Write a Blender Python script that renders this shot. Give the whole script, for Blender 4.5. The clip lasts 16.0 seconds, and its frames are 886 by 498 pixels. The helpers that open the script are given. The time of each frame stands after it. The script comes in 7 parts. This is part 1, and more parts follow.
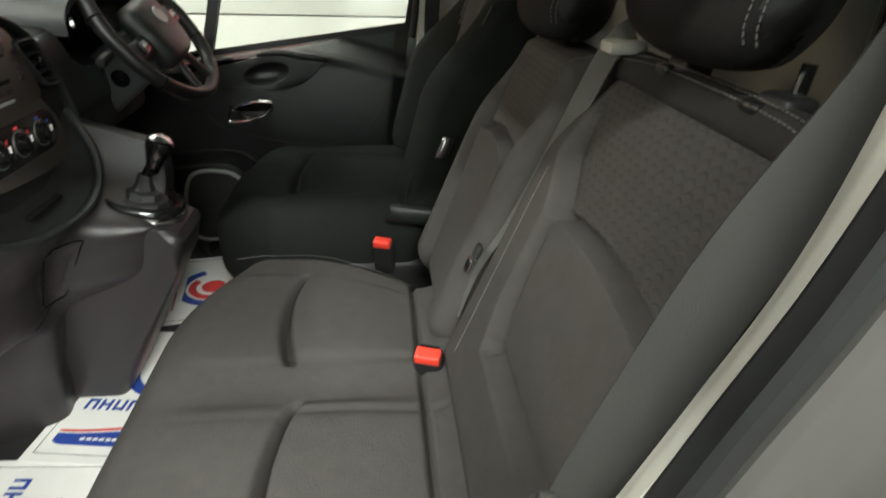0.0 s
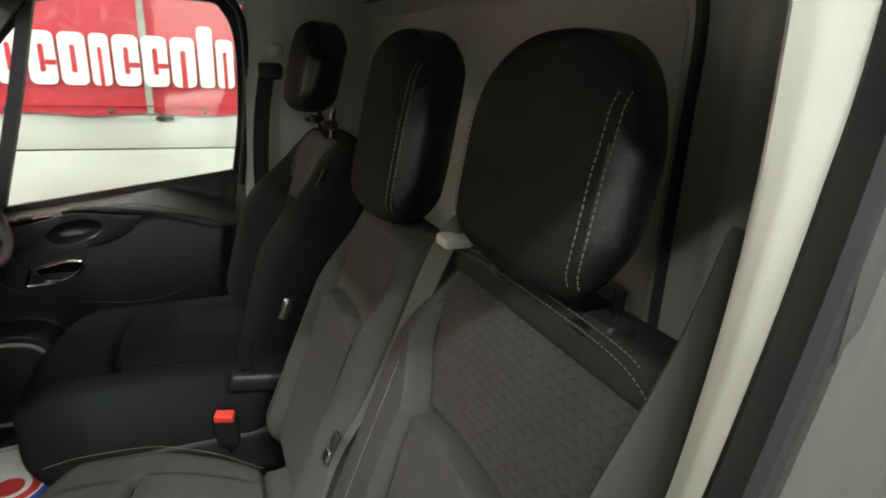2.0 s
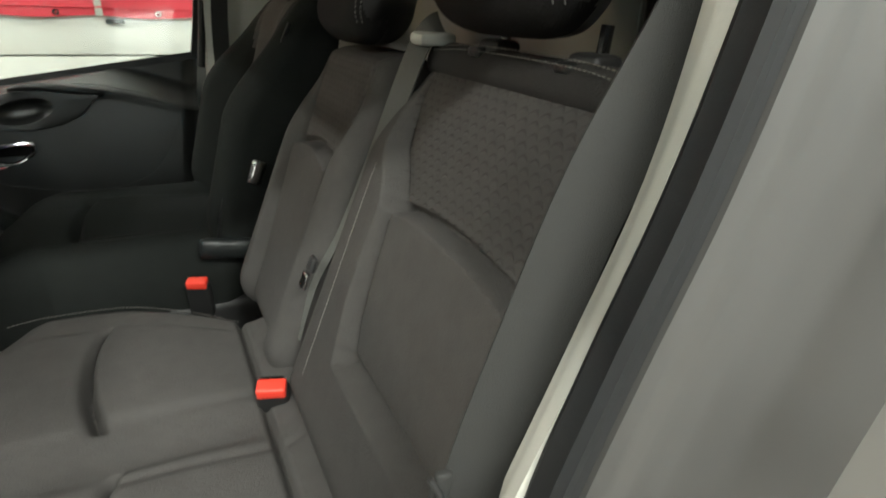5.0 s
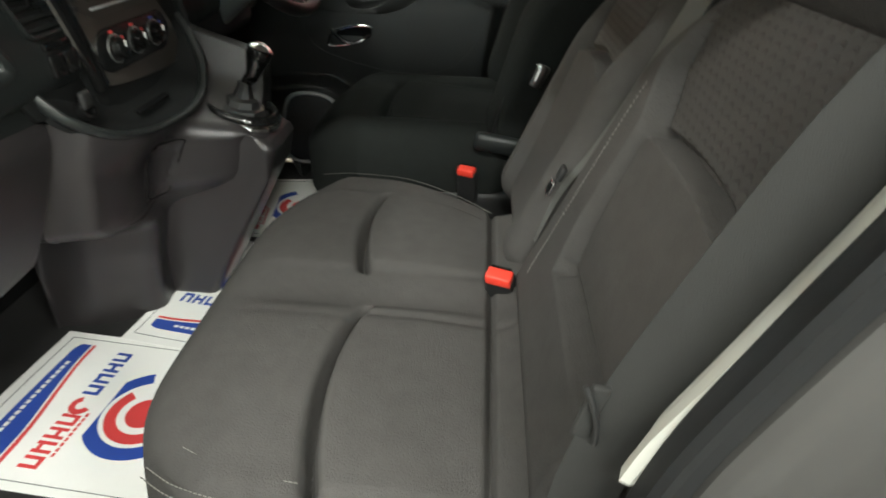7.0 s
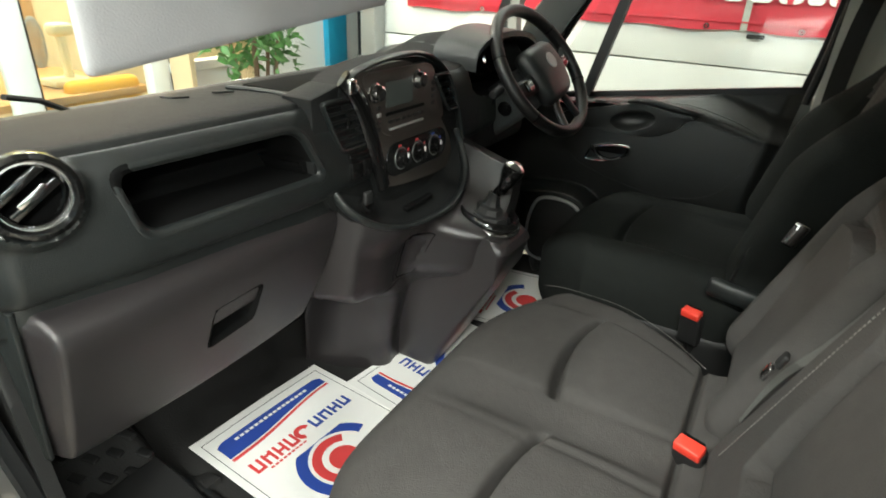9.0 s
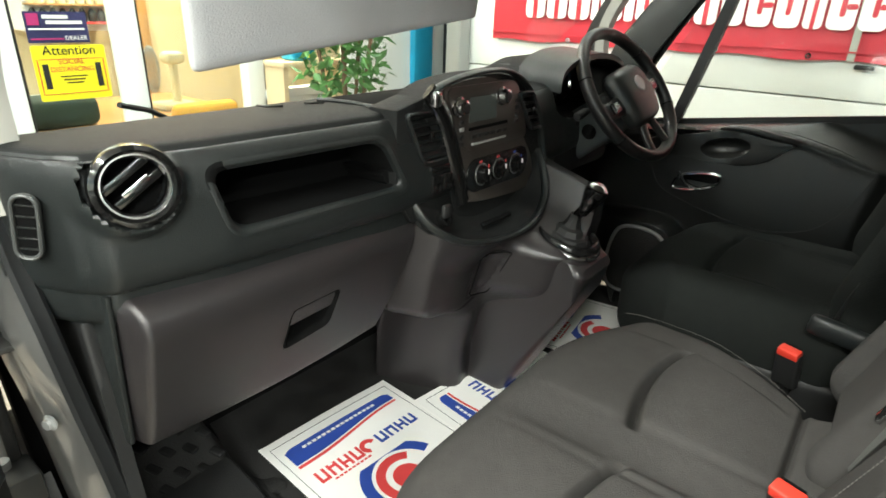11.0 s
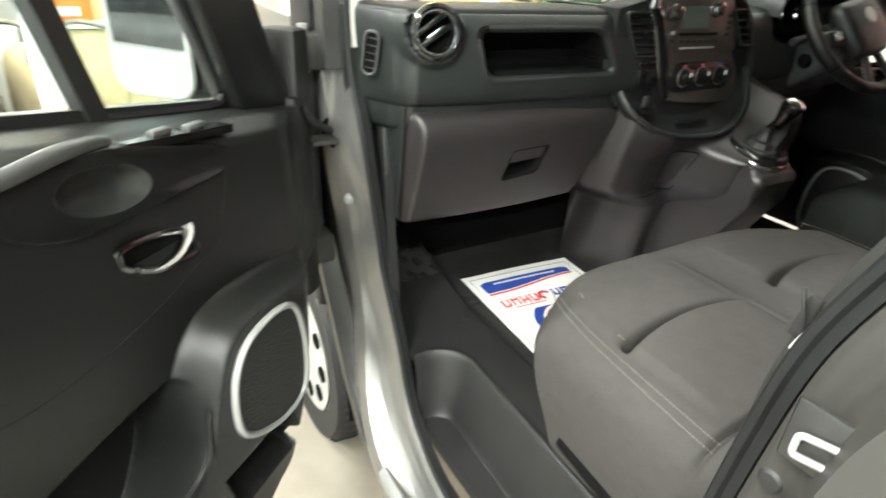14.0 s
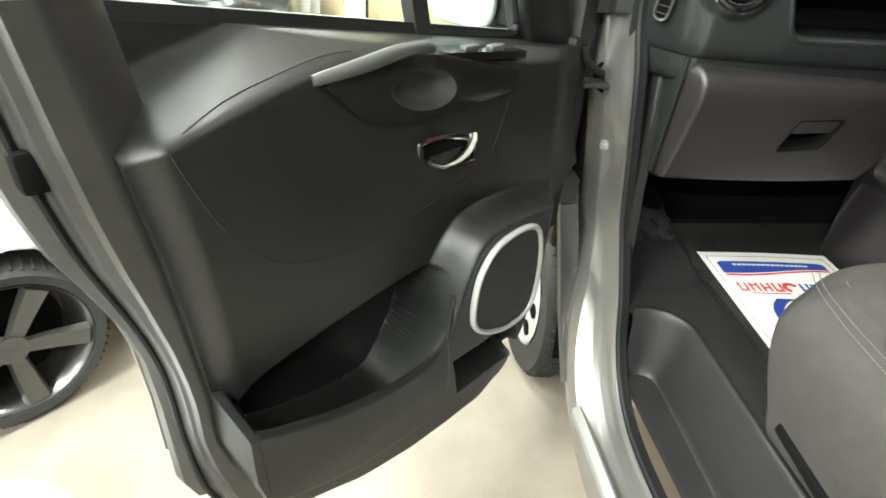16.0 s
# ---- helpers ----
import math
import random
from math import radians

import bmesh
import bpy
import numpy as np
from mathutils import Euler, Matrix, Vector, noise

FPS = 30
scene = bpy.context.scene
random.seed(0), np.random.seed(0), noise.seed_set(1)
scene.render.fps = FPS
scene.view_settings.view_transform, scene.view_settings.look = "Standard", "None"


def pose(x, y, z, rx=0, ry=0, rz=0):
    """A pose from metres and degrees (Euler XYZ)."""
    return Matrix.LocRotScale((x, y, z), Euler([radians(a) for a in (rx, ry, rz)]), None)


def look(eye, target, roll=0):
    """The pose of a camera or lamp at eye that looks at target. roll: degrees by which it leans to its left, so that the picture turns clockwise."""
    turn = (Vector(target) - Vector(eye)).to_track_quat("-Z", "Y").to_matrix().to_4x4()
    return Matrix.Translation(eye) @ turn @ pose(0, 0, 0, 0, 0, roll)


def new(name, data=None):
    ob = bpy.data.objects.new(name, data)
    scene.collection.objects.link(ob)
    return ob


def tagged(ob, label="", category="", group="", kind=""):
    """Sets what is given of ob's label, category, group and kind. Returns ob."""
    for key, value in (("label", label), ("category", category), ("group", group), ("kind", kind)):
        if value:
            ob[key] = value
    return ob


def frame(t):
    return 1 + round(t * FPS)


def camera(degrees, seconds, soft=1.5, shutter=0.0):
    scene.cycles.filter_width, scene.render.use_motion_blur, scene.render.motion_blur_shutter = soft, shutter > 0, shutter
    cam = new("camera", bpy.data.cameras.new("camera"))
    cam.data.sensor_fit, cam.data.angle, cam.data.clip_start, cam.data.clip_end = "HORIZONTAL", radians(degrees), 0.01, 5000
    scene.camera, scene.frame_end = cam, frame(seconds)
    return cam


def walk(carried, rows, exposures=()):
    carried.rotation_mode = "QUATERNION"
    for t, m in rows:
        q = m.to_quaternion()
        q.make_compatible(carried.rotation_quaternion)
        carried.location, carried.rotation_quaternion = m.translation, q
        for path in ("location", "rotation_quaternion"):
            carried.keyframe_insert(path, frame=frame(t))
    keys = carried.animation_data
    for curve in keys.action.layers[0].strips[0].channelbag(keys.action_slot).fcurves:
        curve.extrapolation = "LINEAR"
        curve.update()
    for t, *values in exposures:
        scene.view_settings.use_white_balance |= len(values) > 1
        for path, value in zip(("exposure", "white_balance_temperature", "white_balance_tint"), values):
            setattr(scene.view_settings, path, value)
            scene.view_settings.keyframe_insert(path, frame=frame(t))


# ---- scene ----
cam = camera(75.3, 16.0, soft=1.6, shutter=0.5)
PATH = [
    (0, (-0.113, -1.076, 1.503), (0.096, 0.682, 0.573), 1.7),
    (0.5, (-0.113, -1.066, 1.527), (0.227, 0.729, 0.713), 2.1),
    (1, (-0.111, -1.054, 1.549), (0.356, 0.748, 0.818), 2.3),
    (1.5, (-0.115, -1.028, 1.581), (0.504, 0.754, 0.916), 2.5),
    (2, (-0.119, -1.024, 1.619), (0.639, 0.726, 1.015), 2.4),
    (2.5, (-0.123, -1.021, 1.622), (0.733, 0.7, 1.068), 2.0),
    (3, (-0.121, -1.022, 1.617), (0.792, 0.676, 1.087), 1.5),
    (3.5, (-0.118, -1.016, 1.584), (0.816, 0.674, 1.064), 1.2),
    (4, (-0.134, -1.009, 1.525), (0.8, 0.674, 0.979), 1.1),
    (4.5, (-0.14, -1.038, 1.469), (0.765, 0.625, 0.823), 1.3),
    (4.7, (-0.138, -1.047, 1.448), (0.746, 0.605, 0.748), 1.6),
    (6.8, (-0.12, -1.102, 1.424), (-0.102, 0.586, 0.351), 2.6),
    (7, (-0.098, -1.092, 1.444), (-0.184, 0.595, 0.373), 2.3),
    (7.5, (-0.062, -1.087, 1.486), (-0.471, 0.567, 0.439), 1.0),
    (8, (-0.055, -1.086, 1.511), (-0.695, 0.531, 0.524), 0.8),
    (8.5, (-0.058, -1.094, 1.532), (-0.84, 0.497, 0.607), 1.8),
    (9, (-0.053, -1.094, 1.546), (-0.948, 0.469, 0.676), 2.4),
    (9.2, (-0.053, -1.093, 1.552), (-0.98, 0.46, 0.699), 2.5),
    (11.3, (-0.061, -1.099, 1.483), (-1.23, 0.332, 0.718), 1.8),
    (11.5, (-0.071, -1.101, 1.453), (-1.261, 0.311, 0.686), 1.8),
    (12, (-0.081, -1.123, 1.406), (-1.294, 0.246, 0.596), 2.4),
    (12.5, (-0.007, -1.205, 1.428), (-1.238, 0.115, 0.567), 2.9),
    (13, (0.085, -1.314, 1.459), (-1.187, -0.042, 0.585), 3.3),
    (13.5, (0.146, -1.338, 1.455), (-1.212, -0.176, 0.558), 3.5),
    (14, (0.218, -1.367, 1.434), (-1.29, -0.431, 0.511), 3.5),
    (14.5, (0.255, -1.41, 1.419), (-1.353, -0.713, 0.455), 3.9),
    (15, (0.275, -1.44, 1.404), (-1.38, -0.941, 0.399), 4.2),
    (15.5, (0.286, -1.452, 1.409), (-1.382, -1.105, 0.361), 4.4),
    (16, (0.284, -1.457, 1.408), (-1.386, -1.212, 0.335), 4.4),
]
walk(cam, [(t, look(eye, target, roll)) for t, eye, target, roll in PATH], exposures=((0, 0.12), (1, 0.05), (2, 0.0), (4, 0.02), (4.7, 0.08), (6.8, -0.04), (8, 0.02), (9, 0.08), (11.5, 0.17), (12, 0.24), (12.5, 0.25), (13, 0.40), (13.5, 0.46), (14, 0.50), (14.5, 0.32), (15, 0.41), (16, 0.45)))

# ---- world and light ----
world = bpy.data.worlds.new("world")
scene.world = world
world.use_nodes = True
world.node_tree.nodes["Background"].inputs[0].default_value = (0.9, 0.95, 1.0, 1)
world.node_tree.nodes["Background"].inputs[1].default_value = 0.02
scene.view_settings.exposure = 0.0

GROUND = -0.10      # showroom floor
FLOOR = 0.575       # cab floor
CEIL = 3.6          # showroom ceiling
WALL_Y = 2.25       # wall that carries the banner
OFFICE_X = -3.05    # glazed office front


def area_lamp(name, at, size_x, size_y, watts, colour=(0.94, 0.975, 0.905), turn=0):
    data = bpy.data.lights.new(name, "AREA")
    data.shape, data.size, data.size_y, data.energy, data.color = "RECTANGLE", size_x, size_y, watts, colour
    ob = new(name, data)
    ob.matrix_world = pose(*at, 0, 0, turn)
    return ob


# Unseen ceiling tubes, placed to brighten the cab; the last three for the dash.
TUBES = [(-1.7, -2.6, 0, 125), (0.35, -3.2, 0, 300), (-2.75, 0.4, 90, 95), (-4.4, -2.2, 90, 100), (2.3, -2.2, 90, 130), (-0.9, 1.85, 0, 24), (0.6, -5.6, 0, 130), (-2.4, -5.6, 0, 120), (3.4, -4.6, 90, 420)]
for k, (x, y, turn, watts) in enumerate(TUBES):
    area_lamp("tube_lamp", (x, y, CEIL - 0.14), 1.5, 0.12, watts, turn=turn)
# Unseen fill light added inside the office.
area_lamp("office_fill", (OFFICE_X - 0.8, 0.9, 2.55), 1.2, 0.5, 105, colour=(1, 0.80, 0.54), turn=90)

# ---- materials ----


def material(name, colour, rough=0.6, metal=0.0, grain=0.0, grain_scale=400, wear=0.15, wear_scale=6, coat=0.0, spec=0.5, detail=3):
    m = bpy.data.materials.new(name)
    m.use_nodes = True
    nt = m.node_tree
    b = nt.nodes["Principled BSDF"]
    b.inputs["Metallic"].default_value = metal
    b.inputs["Specular IOR Level"].default_value = spec
    b.inputs["Coat Weight"].default_value = coat
    b.inputs["Coat Roughness"].default_value = 0.08
    tc = nt.nodes.new("ShaderNodeTexCoord")
    big = nt.nodes.new("ShaderNodeTexNoise")
    big.inputs["Scale"].default_value, big.inputs["Detail"].default_value = wear_scale, 5
    nt.links.new(tc.outputs["Object"], big.inputs["Vector"])
    ramp = nt.nodes.new("ShaderNodeMapRange")
    ramp.inputs[1].default_value, ramp.inputs[2].default_value = 0.25, 0.75
    ramp.inputs[3].default_value, ramp.inputs[4].default_value = 1 - wear, 1 + wear
    nt.links.new(big.outputs["Fac"], ramp.inputs[0])
    mul = nt.nodes.new("ShaderNodeMix")
    mul.data_type, mul.blend_type = "RGBA", "MULTIPLY"
    mul.inputs[0].default_value = 1
    mul.inputs[6].default_value = (*colour, 1)
    nt.links.new(ramp.outputs[0], mul.inputs[7])
    nt.links.new(mul.outputs[2], b.inputs["Base Color"])
    rr = nt.nodes.new("ShaderNodeMapRange")
    rr.inputs[3].default_value, rr.inputs[4].default_value = max(0.02, rough * (1 - wear * 0.7)), min(1, rough * (1 + wear * 0.7))
    nt.links.new(big.outputs["Fac"], rr.inputs[0])
    nt.links.new(rr.outputs[0], b.inputs["Roughness"])
    if grain:
        fine = nt.nodes.new("ShaderNodeTexNoise")
        fine.inputs["Scale"].default_value, fine.inputs["Detail"].default_value = grain_scale, detail
        nt.links.new(tc.outputs["Object"], fine.inputs["Vector"])
        bump = nt.nodes.new("ShaderNodeBump")
        bump.inputs["Strength"].default_value, bump.inputs["Distance"].default_value = grain, 0.002
        nt.links.new(fine.outputs["Fac"], bump.inputs["Height"])
        nt.links.new(bump.outputs["Normal"], b.inputs["Normal"])
    return m


def cloth(name, colour, quilt=0.0, pitch=0.022):
    """Woven upholstery: fine weave, with an embossed pattern of small crescents, tinted darker as shade, where quilt is
    above 0.
    """
    m = material(name, colour, rough=0.92, wear=0.09, wear_scale=40, spec=0.10)
    nt = m.node_tree
    b = nt.nodes["Principled BSDF"]
    tc = nt.nodes.new("ShaderNodeTexCoord")
    weave = nt.nodes.new("ShaderNodeTexNoise")
    weave.inputs["Scale"].default_value, weave.inputs["Detail"].default_value = 420, 4
    nt.links.new(tc.outputs["Object"], weave.inputs["Vector"])
    wave = nt.nodes.new("ShaderNodeTexWave")
    wave.inputs["Scale"].default_value, wave.inputs["Distortion"].default_value = 26, 1.5
    wave.bands_direction = "DIAGONAL"
    nt.links.new(tc.outputs["Object"], wave.inputs["Vector"])
    both = nt.nodes.new("ShaderNodeMath")
    both.operation = "MULTIPLY_ADD"
    nt.links.new(wave.outputs["Fac"], both.inputs[0])
    both.inputs[1].default_value = 0.07
    nt.links.new(weave.outputs["Fac"], both.inputs[2])
    height = both.outputs[0]
    if quilt:
        sep = nt.nodes.new("ShaderNodeSeparateXYZ")
        nt.links.new(tc.outputs["Object"], sep.inputs[0])

        def maths(op, a, c=None):
            n = nt.nodes.new("ShaderNodeMath")
            n.operation = op
            for k, v in enumerate((a, c)):
                if v is None:
                    continue
                if isinstance(v, (int, float)):
                    n.inputs[k].default_value = v
                else:
                    nt.links.new(v, n.inputs[k])
            return n.outputs[0]

        # rows of small crescents, each row shifted by half a pitch
        v = maths("DIVIDE", maths("ADD", maths("MULTIPLY", sep.outputs[2], 0.93), maths("MULTIPLY", sep.outputs[0], 0.366)), pitch * 0.56)
        row = maths("FLOOR", v)
        u = maths("ADD", maths("DIVIDE", sep.outputs[1], pitch), maths("MULTIPLY", maths("MODULO", row, 2.0), 0.5))
        fu = maths("SUBTRACT", maths("FRACT", u), 0.5)
        fv = maths("SUBTRACT", maths("FRACT", v), 0.5)
        off = maths("ABSOLUTE", maths("ADD", fv, maths("SUBTRACT", maths("MULTIPLY", maths("MULTIPLY", fu, fu), 2.6), 0.22)))
        arc = maths("MULTIPLY", maths("MULTIPLY", maths("SUBTRACT", 0.21, off), 5.0), maths("MULTIPLY", maths("SUBTRACT", 0.46, maths("ABSOLUTE", fu)), 5.0))
        arc = maths("MINIMUM", maths("MAXIMUM", arc, 0.0), 1.0)
        arc = maths("MULTIPLY", arc, maths("LESS_THAN", off, 0.21))
        arc = maths("MULTIPLY", arc, maths("LESS_THAN", maths("ABSOLUTE", fu), 0.46))
        height = maths("SUBTRACT", maths("MULTIPLY", weave.outputs["Fac"], 0.30), maths("MULTIPLY", arc, quilt))
        # Darken the crescents too: the emboss's shade goes into the colour.
        old = b.inputs["Base Color"].links[0].from_socket
        dim = nt.nodes.new("ShaderNodeMix")
        dim.data_type, dim.blend_type = "RGBA", "MULTIPLY"
        dim.inputs[7].default_value = (0.86, 0.85, 0.85, 1)
        nt.links.new(arc, dim.inputs[0])
        nt.links.new(old, dim.inputs[6])
        nt.links.new(dim.outputs[2], b.inputs["Base Color"])
    bump = nt.nodes.new("ShaderNodeBump")
    bump.inputs["Strength"].default_value, bump.inputs["Distance"].default_value = 0.55, 0.0024
    nt.links.new(height, bump.inputs["Height"])
    nt.links.new(bump.outputs["Normal"], b.inputs["Normal"])
    return m


def glass(name, tint=(0.93, 0.97, 0.95)):
    m = bpy.data.materials.new(name)
    m.use_nodes = True
    nt = m.node_tree
    nt.nodes.remove(nt.nodes["Principled BSDF"])
    clear, gloss, mix = (nt.nodes.new("ShaderNode" + k) for k in ("BsdfTransparent", "BsdfGlossy", "MixShader"))
    clear.inputs[0].default_value = (*tint, 1)
    gloss.inputs["Roughness"].default_value = 0.02
    mix.inputs[0].default_value = 0.045
    nt.links.new(clear.outputs[0], mix.inputs[1])
    nt.links.new(gloss.outputs[0], mix.inputs[2])
    nt.links.new(mix.outputs[0], nt.nodes["Material Output"].inputs[0])
    return m


def glow(name, colour, strength):
    m = bpy.data.materials.new(name)
    m.use_nodes = True
    b = m.node_tree.nodes["Principled BSDF"]
    b.inputs["Base Color"].default_value = (*colour, 1)
    b.inputs["Emission Color"].default_value = (*colour, 1)
    b.inputs["Emission Strength"].default_value = strength
    return m


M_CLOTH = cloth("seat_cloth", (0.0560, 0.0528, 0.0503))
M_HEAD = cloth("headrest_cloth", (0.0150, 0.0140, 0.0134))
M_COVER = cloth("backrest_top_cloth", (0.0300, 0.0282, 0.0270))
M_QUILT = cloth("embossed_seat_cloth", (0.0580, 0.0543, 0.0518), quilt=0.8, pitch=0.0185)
# Shaded copy of the bench cloth, for the less lit driver seat.
M_CLOTH_SHADE = cloth("shaded_seat_cloth", (0.0125, 0.0138, 0.0128))
M_VINYL = material("headrest_vinyl", (0.0065, 0.0063, 0.0063), rough=0.40, grain=0.25, grain_scale=700)
M_THREAD = material("pale_thread", (0.14, 0.133, 0.12), rough=0.8)
M_DASH = material("dash_plastic", (0.0125, 0.0145, 0.0142), rough=0.37, grain=0.35, grain_scale=650, wear=0.10)
M_COLUMN = material("column_plastic", (0.050, 0.056, 0.056), rough=0.45, grain=0.3, grain_scale=650, wear=0.10)
M_FACIA = material("radio_black", (0.040, 0.034, 0.030), rough=0.36, grain=0.1, wear=0.1)
M_CUP = material("door_cup_plastic", (0.030, 0.032, 0.031), rough=0.32, grain=0.2, wear=0.1)
M_LOWER = material("lower_dash_plastic", (0.0205, 0.0180, 0.0186), rough=0.32, grain=0.35, grain_scale=650, wear=0.10, spec=0.62)
M_TRIM = material("door_trim_plastic", (0.0108, 0.0115, 0.0111), rough=0.30, grain=0.30, grain_scale=700, wear=0.12)
M_LID = material("dash_lid_plastic", (0.0095, 0.0100, 0.0099), rough=0.66, grain=0.5, grain_scale=650, wear=0.10, spec=0.15)
M_ARM = material("silver_grey_plastic", (0.065, 0.067, 0.065), rough=0.34, grain=0.15, wear=0.08)
M_INSERT = material("satin_black_insert", (0.008, 0.0083, 0.0083), rough=0.26, grain=0.1, wear=0.15)
M_BLACK = material("black_plastic", (0.012, 0.012, 0.012), rough=0.55, grain=0.2)
# Near-black: recess and underside shade put into the colour; black parts use it too.
M_VOID = material("black_and_shade", (0.004, 0.004, 0.004), rough=0.9, spec=0.08)
M_PIANO = material("gloss_black", (0.006, 0.006, 0.006), rough=0.12, coat=0.6, wear=0.3)
M_CHROME = material("chrome", (0.75, 0.75, 0.76), rough=0.12, metal=1.0, wear=0.25)
M_SATIN = material("satin_silver", (0.36, 0.365, 0.36), rough=0.42, metal=0.3, wear=0.06)
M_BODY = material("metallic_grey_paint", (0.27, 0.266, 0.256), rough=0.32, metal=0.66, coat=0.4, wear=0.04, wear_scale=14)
# Much darker grey than M_BODY, for the inner body parts.
M_BODYIN = material("inner_grey_paint", (0.052, 0.052, 0.050), rough=0.42, metal=0.5, coat=0.2, wear=0.2, wear_scale=14)
# Shaded copy of the body paint, darkened for the lock pillar.
M_BODY_SHADE = material("shaded_grey_paint", (0.048, 0.046, 0.043), rough=0.55, metal=0.25, coat=0.05, wear=0.05, wear_scale=14)
M_RUBBER = material("seal_rubber", (0.0075, 0.008, 0.0085), rough=0.62, grain=0.05, spec=0.3)
M_BELT = material("belt_webbing", (0.072, 0.072, 0.066), rough=0.85, grain=0.5, grain_scale=1200, wear=0.1)
M_BELTD = material("dark_belt_webbing", (0.0140, 0.0138, 0.0125), rough=0.8, grain=0.5, grain_scale=1200, wear=0.12)
M_RED = material("red_button", (0.72, 0.05, 0.03), rough=0.4)
M_BEIGE = material("pale_grey_trim", (0.36, 0.355, 0.32), rough=0.65, grain=0.06, wear=0.07)
M_LINER = material("headliner_felt", (0.36, 0.36, 0.335), rough=0.95, grain=0.5, grain_scale=500, wear=0.06)
M_MATBLK = material("rubber_floor", (0.018, 0.0175, 0.017), rough=0.7, grain=0.5, grain_scale=250, wear=0.35, wear_scale=12)
M_STEP = material("step_plastic", (0.017, 0.017, 0.017), rough=0.45, grain=0.45, grain_scale=500, wear=0.18, wear_scale=10)
M_PAPER = material("mat_paper", (0.84, 0.83, 0.80), rough=0.8, grain=0.15, grain_scale=120, wear=0.05)
M_BLUE = material("print_blue", (0.020, 0.060, 0.32), rough=0.7)
M_PRED = material("print_red", (0.62, 0.050, 0.050), rough=0.7)
M_GLASS = glass("window_glass")
M_MIRROR = material("mirror_glass", (0.85, 0.86, 0.87), rough=0.015, metal=1.0, wear=0.02)
M_WHITE = material("white_panel", (0.82, 0.82, 0.80), rough=0.55, grain=0.1, wear=0.05, wear_scale=3)
M_UPVC = material("white_frame", (0.80, 0.82, 0.82), rough=0.35, wear=0.04)
M_BANNER = material("red_banner", (0.56, 0.030, 0.050), rough=0.42, grain=0.12, grain_scale=30, wear=0.12, wear_scale=4)
M_LETTER = material("banner_white", (0.85, 0.83, 0.82), rough=0.5, wear=0.06)
M_TEAL = material("blue_post_paint", (0.010, 0.33, 0.56), rough=0.45, wear=0.1)
M_CONCRETE = material("sealed_concrete", (0.225, 0.200, 0.165), rough=0.55, grain=0.35, grain_scale=60, wear=0.28, wear_scale=3.5)
M_CREAM = material("cream_cupboard", (0.74, 0.66, 0.42), rough=0.5, wear=0.06)
M_WOOD = material("warm_wood", (0.42, 0.22, 0.08), rough=0.5, grain=0.2, grain_scale=60, wear=0.25)
M_TYRE = material("tyre_rubber", (0.018, 0.018, 0.018), rough=0.75, grain=0.4, grain_scale=200, wear=0.3)
M_HUB = material("wheel_trim_silver", (0.42, 0.42, 0.41), rough=0.4, metal=0.15, wear=0.1)
M_ALLOY = material("dark_alloy", (0.10, 0.10, 0.10), rough=0.3, metal=0.8, coat=0.3)
M_CARW = material("white_car_paint", (0.75, 0.77, 0.78), rough=0.2, coat=0.7, wear=0.04)
M_CARB = material("black_car_paint", (0.015, 0.017, 0.017), rough=0.15, coat=0.8, wear=0.1)
M_LEAF = material("leaf_green", (0.065, 0.18, 0.040), rough=0.5, wear=0.5, wear_scale=15)
M_BARK = material("bark", (0.16, 0.10, 0.06), rough=0.9, grain=0.5, grain_scale=80)
M_YELLOW = material("sign_yellow", (0.88, 0.78, 0.02), rough=0.45, wear=0.04)
M_INK = material("sign_ink", (0.015, 0.015, 0.015), rough=0.6)
M_NAVY = material("sign_navy", (0.030, 0.030, 0.10), rough=0.4)
M_PINK = material("sign_pink", (0.45, 0.03, 0.16), rough=0.5)
M_FAN = material("aged_cream_plastic", (0.72, 0.64, 0.42), rough=0.45)
M_OFFICE = material("office_wall", (0.72, 0.55, 0.34), rough=0.8, wear=0.08)

# ---- shape helpers ----
INV = {}


def thing(name, label, category, base=(0, 0, 0), group="", m=None, kind=""):
    """A thing: an Empty at its base. Its parts are given in world metres, or in its own frame where m is given."""
    e = new(name)
    e.empty_display_size = 0.1
    e.matrix_world = m if m is not None else Matrix.Translation(base)
    INV[e] = Matrix() if m is not None else Matrix.Translation(base).inverted()
    return tagged(e, label, category, group, kind)


def mesh_of(shape, name):
    if isinstance(shape, bpy.types.Mesh):
        shape.name = name
        return shape
    me = bpy.data.meshes.new(name)
    if isinstance(shape, bmesh.types.BMesh):
        bmesh.ops.recalc_face_normals(shape, faces=shape.faces)
        shape.to_mesh(me)
        shape.free()
    else:
        me.from_pydata([tuple(v) for v in shape[0]], [], [tuple(f) for f in shape[1]])
        bm = bmesh.new()
        bm.from_mesh(me)
        bmesh.ops.recalc_face_normals(bm, faces=bm.faces)
        bm.to_mesh(me)
        bm.free()
    return me


def part(name, shape, mat, parent, label="", smooth=35):
    me = mesh_of(shape, name)
    me.materials.append(mat)
    if smooth:
        me.shade_smooth()
        me.set_sharp_from_angle(angle=radians(smooth))
    ob = new(name, me)
    ob.parent = parent
    ob.matrix_parent_inverse = INV.get(parent, Matrix())
    ob = tagged(ob, label)
    if name in ("stitching", "tread_block"):
        ob["kind"] = "stuff"
    return ob


